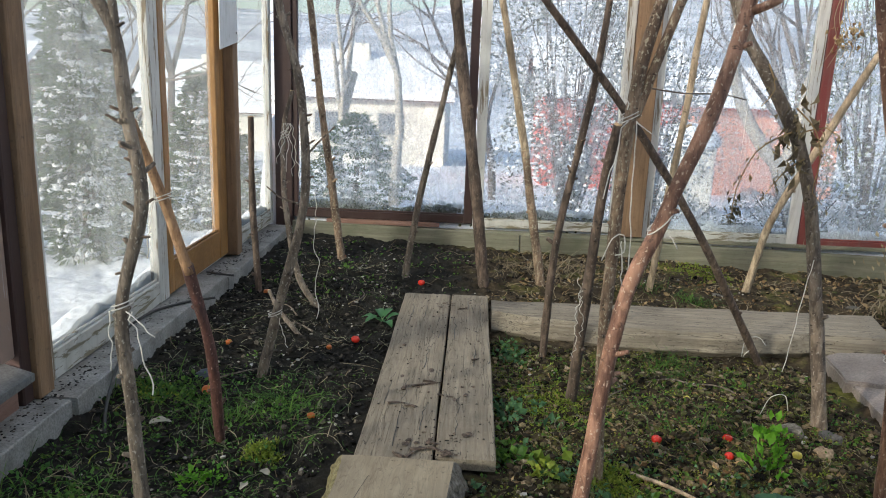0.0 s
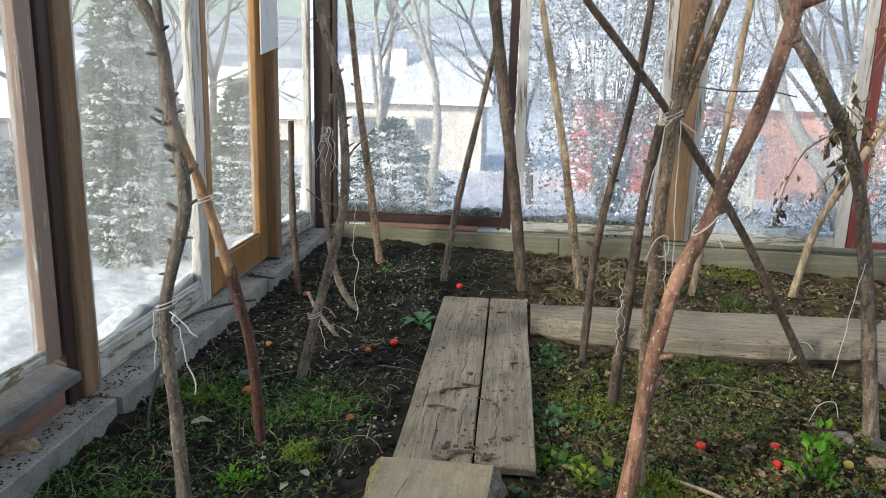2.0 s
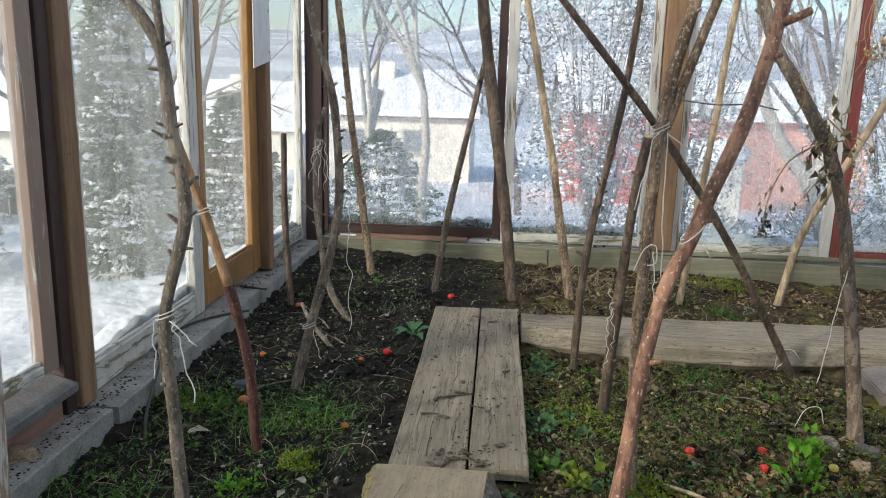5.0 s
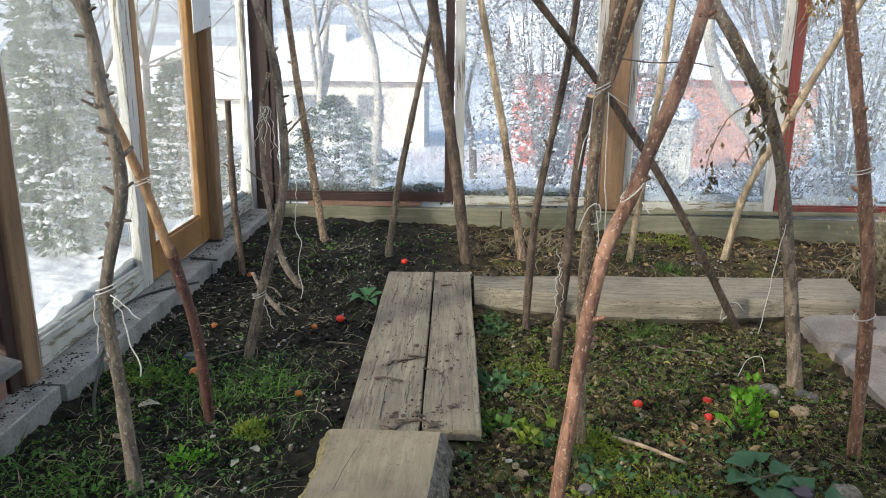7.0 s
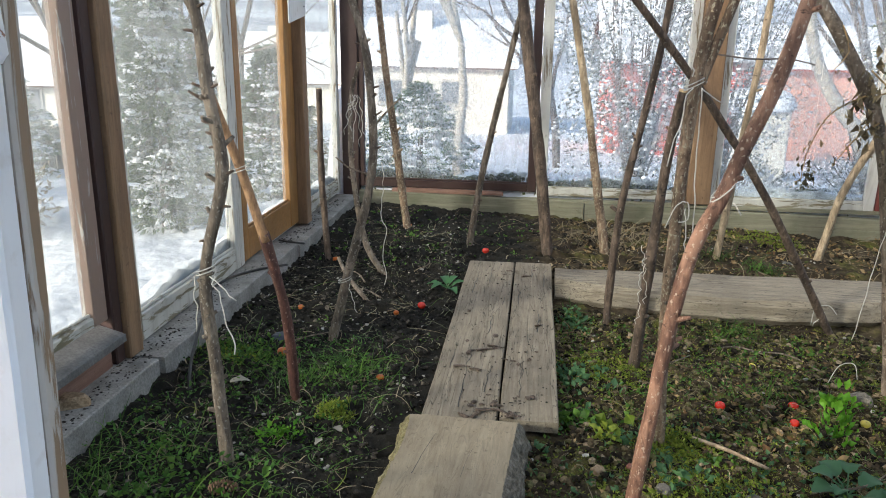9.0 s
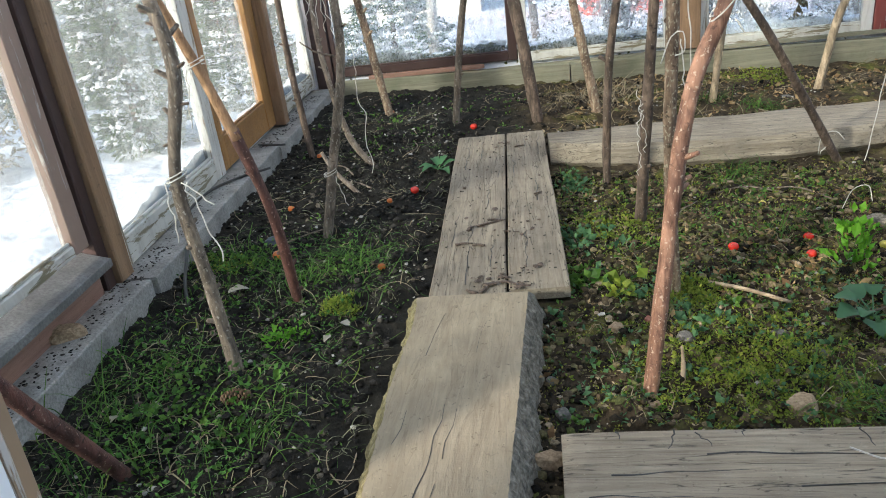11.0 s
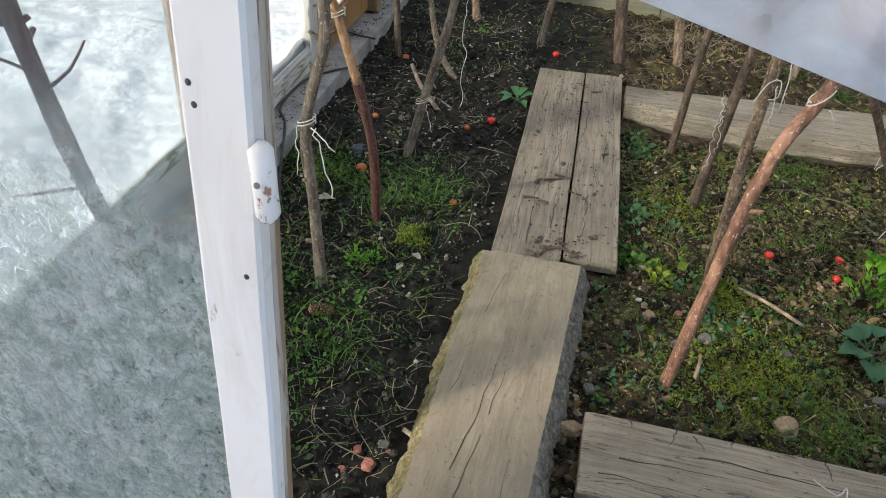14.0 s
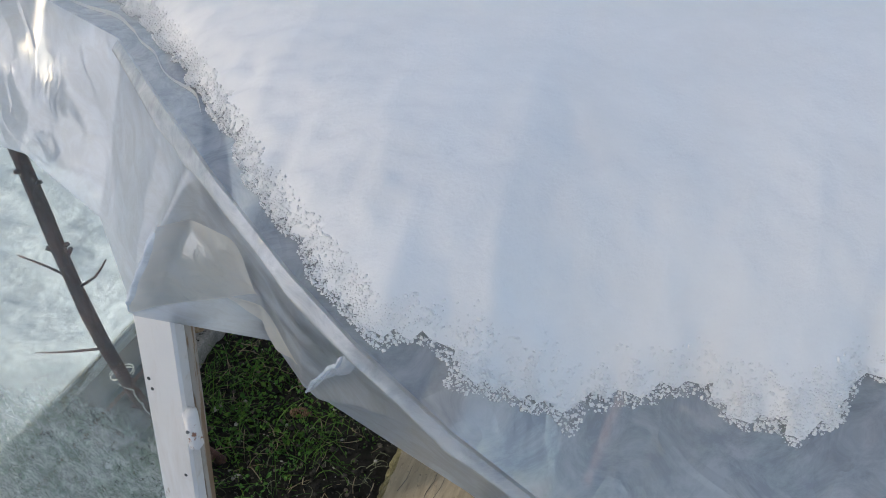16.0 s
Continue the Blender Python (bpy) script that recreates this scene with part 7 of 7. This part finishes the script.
SCRAPS = ((0.235, 3.33, 20, 0.075), (0.18, 3.30, 70, 0.05), (0.27, 3.36, -15, 0.06), (0.16, 3.16, 10, 0.06), (0.21, 3.14, 160, 0.045), (0.27, 2.84, 15, 0.07), (0.24, 2.80, 60, 0.055), (0.32, 2.83, -30, 0.06), (0.36, 2.80, 12, 0.05), (0.20, 2.79, 140, 0.045), (0.44, 3.62, 30, 0.035), (0.13, 3.75, 100, 0.03), (0.38, 4.3, 10, 0.04))
# scraps and sticks
bm = tube([(0, 0, 0.012), (0.10, -0.07, 0.016), (0.2, -0.16, 0.012)], 0.007, 0.006, 7, 0.03, 0.1, 2)
solo("stick", bm, BARK_PALE, (0.93, 2.86, slope(0.95)), "pale dry stick lying on the moss", "stick", "loose sticks", smooth=True)
bm = tube([(0, 0, 0.0), (0.004, 0.01, 0.05), (0.0, 0.012, 0.10)], 0.008, 0.003, 7, 0.02, 0.15, 5)
solo("stick", bm, BARK_PALE, (0.745, 2.34, slope(0.7)), "short pale splinter standing in the soil", "stick", "loose sticks", smooth=True)
bm = tube([(0, 0, 0.01), (0.05, -0.03, 0.012)], 0.007, 0.007, 7, 0.02, 0.1, 5)
solo("stick", bm, BARK_PALE, (-0.04, 1.92, slope(0)), "short bit of wood on the dark soil", "stick", "loose sticks", smooth=True)
for i, (x, y, a, L) in enumerate(((-0.55, 3.3, 0.4, 0.2), (-0.2, 4.3, 1.2, 0.3), (-0.42, 4.1, 2.2, 0.25), (-0.3, 3.9, 2.6, 0.22), (0.9, 3.4, 0.4, 0.2), (1.4, 3.6, 2.8, 0.3), (1.2, 2.6, 0.2, 0.35), (1.55, 3.5, 2.3, 0.3))):
    bm = tube([(0, 0, 0.012), (math.cos(a) * L * 0.5, math.sin(a) * L * 0.5, 0.03), (math.cos(a + 0.3) * L, math.sin(a + 0.3) * L, 0.014)], 0.004, 0.002, 6, 0.03, 0.1, i)
    solo("stick", bm, BARK_GREY, (x, y, slope(x)), "thin dry twig lying on the soil", "stick", "loose sticks", smooth=True)
# flat scraps of bark on the boards
for i, (x, y, a, L) in enumerate(SCRAPS):
    bm = tube([(-L / 2, 0, 0), (-L * 0.1, 0.006 * math.sin(i), 0.006), (L / 2, 0.004 * math.cos(i * 3), 0.001)], 0.009, 0.004, 8, 0.008, 0.35, i * 2.3)
    for v in bm.verts:
        v.co.z = v.co.z * 0.35 + 0.001
    solo("bark_scrap", bm, BARK_DARK, (x, y, 0.0545), "dark curled scrap of bark lying on a path board", "bark scrap", "scraps of bark on the boards", smooth=True, rz=a)
stone(-0.60, 3.37, 0.03, 0.045, 0.035, 0.03, plain("blue_grey_plastic", (0.045, 0.06, 0.08), 0.5, 0.3, 40), "crumpled dark blue-grey plastic scrap on the soil", 51.0, "plastic_scrap")
stone(1.413, 2.545, slope(1.41) + 0.012, 0.042, 0.04, 0.04, plain("plum_skin", (0.05, 0.03, 0.045), 0.45, 0.3, 40), "dark plum-coloured rotting fruit beside the squash leaves", 52.0, "rotten_fruit")
# pine cone
pc = thing("pine_cone", (-0.40, 2.30, slope(-0.4) + 0.02), "brown pine cone lying on the soil", "pine cone", rz=20)
bm = bmesh.new()
for i in range(70):
    t = i / 70
    a = i * 2.4
    r = 0.018 * math.sin(math.pi * (t * 0.85 + 0.12))
    bmesh.ops.create_icosphere(bm, subdivisions=1, radius=0.006, matrix=Matrix.Translation((t * 0.075 - 0.037, math.cos(a) * r, math.sin(a) * r)) @ Matrix.Diagonal((0.6, 1, 1, 1)))
part("scales", bm, plain("cone_brown", (0.2, 0.12, 0.07), 0.8, 0.4, 60), pc)

# ---- twine, cable, plate, dry vines on the stakes ----
def twine(name, lines, label, r=0.0015):
    o = Vector(lines[0][0])
    t = thing(name, o, label, "twine", "bits of twine on the stakes")
    for ln in lines:
        part("strand", tube([Vector(p) - o for p in ln], r, r, 5, 0.012, 0.05, 1.0), TWINE, t, smooth=True)
    return t


def loop_round(c, r, turns, tilt=0.3, rise=0.01):
    n = int(12 * turns)
    return [(c[0] + math.cos(i * math.pi / 6) * r, c[1] + math.sin(i * math.pi / 6) * r, c[2] + tilt * r * math.cos(i * math.pi / 6) + rise * i / 12) for i in range(n + 1)]


def dangle(p, dx, dy, dz, wob, seed, n=9):
    rg = random.Random(seed)
    return [(p[0] + dx * i / n + rg.uniform(-wob, wob), p[1] + dy * i / n + rg.uniform(-wob, wob) * 0.5, p[2] + dz * (i / n) ** 1.1) for i in range(n + 1)]


c = (-0.475, 2.455, 0.60)
twine("twine", [loop_round(c, 0.026, 2.2), dangle((c[0] + 0.02, c[1] - 0.02, c[2]), 0.07, -0.01, -0.06, 0.004, 1, 5), dangle((c[0] + 0.025, c[1] - 0.02, c[2]), 0.05, 0, -0.22, 0.008, 2), dangle((c[0] - 0.022, c[1] - 0.02, c[2]), -0.01, 0, -0.16, 0.006, 3)], "white twine tied round the crooked stake with loose ends", 0.0019)
c = (-0.458, 2.70, 0.835)
twine("twine", [loop_round(c, 0.023, 2.2), dangle((c[0] - 0.02, c[1] - 0.02, c[2]), -0.03, 0, -0.16, 0.005, 4)], "twine tied round the peeled stake")
c = (-0.345, 3.42, 0.27)
twine("twine", [loop_round(c, 0.026, 2), dangle((c[0] + 0.02, c[1] - 0.02, c[2]), 0.03, 0, -0.12, 0.006, 6)], "twine tied low round the bent stake")
c = (-0.545, 4.40, 0.86)
twine("twine", [dangle((c[0] + 0.01 * k, c[1] - 0.02, c[2] + 0.08), 0.02 * (k - 2), 0, -0.2 - 0.02 * k, 0.012, 10 + k) for k in range(5)] + [loop_round(c, 0.02, 3, 0.4, 0.015)], "bundle of knotted white twine hanging on a stake", 0.0019)
c = (0.83, 3.0, 1.10)
twine("twine", [loop_round((0.828, 2.84, 1.10), 0.03, 2.5, 0.5), dangle((0.815, 2.80, 1.13), -0.03, -0.01, 0.12, 0.008, 21, 6), dangle((0.81, 2.80, 1.10), -0.05, 0, -0.22, 0.006, 22), dangle((0.835, 2.80, 1.10), 0.02, 0, -0.42, 0.004, 23), dangle((0.835, 2.80, 1.10), 0.06, -0.01, -0.04, 0.004, 24, 5)], "white twine knotted round the crossing stakes", 0.0019)
twine("twine", [loop_round((0.838, 2.441, 0.873), 0.026, 1.6, 0.9), dangle((0.86, 2.415, 0.86), 0.02, 0, -0.03, 0.003, 31, 4)], "white twine round the red-brown stake", 0.0019)
twine("twine", [[(0.775, 2.80, 0.70), (0.80, 2.79, 0.77), (0.83, 2.79, 0.78), (0.835, 2.79, 0.73), (0.81, 2.79, 0.72)], dangle((0.828, 2.80, 0.76), 0.01, 0, -0.14, 0.004, 41)], "loop of white twine on the flaky stake", 0.0019)
twine("twine", [dangle((0.79, 3.27, 0.52), 0.0, 0, -0.3, 0.009, 51, 22), dangle((0.80, 3.27, 0.5), 0.012, 0, -0.2, 0.010, 52, 16), dangle((0.785, 3.27, 0.40), 0.02, 0, 0.10, 0.010, 53, 8)], "tangle of thin twine on the dark stake", 0.0011)
twine("twine", [loop_round((1.605, 2.847, 0.87), 0.028, 2.2), loop_round((1.68, 2.847, 0.42), 0.029, 1.5)], "twine tied twice round a stake", 0.0019)
twine("twine", [dangle((1.60, 3.28, 0.62), -0.05, 0, -0.42, 0.003, 61, 10), [(1.5, 3.3, 0.02), (1.53, 3.3, 0.09), (1.58, 3.3, 0.1), (1.6, 3.3, 0.04)]], "slack twine between a stake and the soil", 0.0017)
twine("twine", [dangle((1.72, 3.97, 0.06), -0.05, -0.02, -0.06, 0.01, 71, 6), [(1.66, 3.96, 0.0), (1.67, 3.96, 0.08), (1.72, 3.95, 0.1), (1.76, 3.95, 0.06)]], "white twine at the slanting stake's foot", 0.0019)
twine("twine", [loop_round((1.62, 1.97, 0.064), 0.03, 1.5, 0.0, 0.004), [(1.0, 1.99, 0.062), (1.05, 1.95, 0.064), (1.08, 1.98, 0.064), (1.06, 1.91, 0.064)]], "loop of twine lying on the threshold plank", 0.002)
twine("twine", [dangle((-0.20, 3.47, 0.75), 0.01, 0, -0.5, 0.012, 81, 16)], "thin twine hanging beside the bent stake", 0.0016)
twine("twine", [loop_round((-0.60, 1.69, 0.70), 0.03, 1.6), dangle((-0.58, 1.66, 0.70), 0.05, 0.02, -0.12, 0.012, 91)], "twine on the stake behind the front glass", 0.002)

cb = thing("cable", (-0.93, 3.74, 0.14), "thin black cable looping over the kerb into the bed", "cable")
part("cable", tube([(0.14, 0.28, 0.0), (0.02, 0.17, 0.0), (-0.06, 0.0, 0.0), (-0.055, -0.28, 0.0), (0.02, -0.42, 0.0), (0.085, -0.62, -0.02), (0.14, -0.8, -0.06), (0.19, -0.92, -0.11)], 0.006, 0.006, 7, 0.03, 0.0, 0), CABLE, cb, smooth=True)
cb = thing("cable", (-0.93, 4.46, 0.125), "short black cable across the kerb joint", "cable")
part("cable", tube([(-0.06, 0.02, 0.008), (0.0, -0.01, 0.01), (0.10, -0.03, 0.01)], 0.006, 0.006, 7, 0.03, 0.0, 0), CABLE, cb, smooth=True)

bm = box((0, 0, 0), (0.006, 0.30, 0.72), 0.001)
for v in bm.verts:
    v.co.z += 0.16 * v.co.y
    v.co.x += 0.02 * noise.noise((v.co.y * 6, v.co.z * 3, 1))
pl = solo("metal_plate", bm, PLATE, (-0.935, 4.62, 1.285), "grey-white sheet nailed over the top of the post", "plate")
for y, z in ((4.885, 1.38), (4.88, 1.6), (4.68, 1.7)):
    nb_ = bmesh.new()
    bmesh.ops.create_uvsphere(nb_, u_segments=8, v_segments=5, radius=0.005, matrix=Matrix.Translation((0.008, y - 4.62, z - 1.285)))
    part("nail", nb_, CABLE, pl, "nail head", True)

# withered vine on the curved stake, and leaves hanging on threads
vn = thing("dry_vine", (1.50, 3.29, 1.02), "withered tomato vine with shrivelled leaves clinging to a stake", "dry vine")
vl = [[(0.0, 0, 0.05), (-0.07, -0.03, 0.03), (-0.16, -0.04, -0.03), (-0.21, -0.04, -0.16), (-0.215, -0.04, -0.24), (-0.235, -0.04, -0.25)],
      [(0.02, 0, -0.05), (-0.05, -0.03, -0.09), (-0.11, -0.04, -0.17)], [(-0.03, 0, 0.12), (0.03, -0.03, 0.05), (0.06, -0.03, -0.05), (0.05, -0.03, -0.16), (0.09, -0.03, -0.2)],
      [(-0.14, 0, 0.26), (-0.12, -0.03, 0.18), (-0.16, -0.03, 0.12)], [(0.0, 0, 0.04), (0.06, -0.04, 0.06), (0.11, -0.04, 0.03), (0.1, -0.04, -0.02)]]
for l in vl:
    part("vine", tube(l, 0.003, 0.0015, 5, 0.03, 0.1, 3), DRY, vn)
rv = np.random.RandomState(4)
cs = np.array([-0.04, -0.035, 0.03]) + rv.normal(0, 1, (46, 3)) * np.array([0.028, 0.012, 0.085])
leaves("withered_leaves", cs, rv.normal(0, 0.4, (46, 3)) + np.array([0, 0, -1.0]), rv.uniform(0.03, 0.07, 46), rv.uniform(0.012, 0.026, 46), leafy("shrivelled_leaf", (0.07, 0.055, 0.035), (0.28, 0.22, 0.13), 0.2, 0.9), vn, rv, 0.7)
cs, ds = [], []
for l in vl:
    for p in smooth_line(l, 0.03):
        for _ in range(2):
            cs.append(np.array(p) + rv.normal(0, 0.014, 3))
            ds.append(np.array([rv.normal(0, 0.5), rv.normal(0, 0.4), -1.0]))
leaves("withered_leaves", cs, ds, rv.uniform(0.012, 0.032, len(cs)), rv.uniform(0.006, 0.014, len(cs)), leafy("withered_leaf", (0.10, 0.08, 0.045), (0.34, 0.27, 0.15), 0.2, 0.9), vn, rv, 0.6)
hl = thing("hanging_leaf", (2.19, 5.80, 0.42), "shrivelled dark leaf hanging on a thread before the window", "dry leaf")
part("thread", tube([(0, 0, 0.0), (0.002, 0, 0.5), (0, 0, 1.3)], 0.0008, 0.0008, 4, 0.1, 0, 0), TWINE, hl)
cs = rv.normal(0, 0.012, (26, 3)) * np.array([1, 0.5, 3.4]) - np.array([0, 0, 0.05])
leaves("leaf", cs, rv.normal(0, 0.5, (26, 3)) + np.array([0, 0, -1.0]), rv.uniform(0.03, 0.06, 26), rv.uniform(0.02, 0.035, 26), leafy("black_leaf", (0.05, 0.045, 0.03), (0.15, 0.13, 0.08), 0.2, 0.9), hl, rv, 0.6)
tw = thing("twig", (0.87, 2.79, 1.19), "thin bare twig stretched between two stakes", "twig")
part("twig", tube([(0, 0, 0), (0.06, -0.1, -0.008), (0.12, -0.2, -0.005), (0.155, -0.29, -0.015)], 0.0025, 0.0015, 5, 0.03, 0.05, 1), TWIG, tw)
dv = thing("dry_vine", (2.72, 5.82, 1.55), "dry yellow vine hanging before the red sash", "dry vine")
for k in range(4):
    part("vine", tube([(0, 0, 0.3), (0.03 * k - 0.05, -0.02, 0.1), (0.04 * k - 0.02, -0.02, -0.05), (0.05 * k - 0.1, -0.02, -0.22)], 0.003, 0.0015, 5, 0.04, 0.1, k), DRY_PALE, dv)
cs = rv.normal(0, 0.05, (60, 3)) + np.array([0.05, 0, 0.0])
leaves("withered_leaves", cs, rv.normal(0, 0.5, (60, 3)) + np.array([0, 0, -1.0]), rv.uniform(0.03, 0.06, 60), rv.uniform(0.015, 0.03, 60), DRY, dv, rv, 0.6)
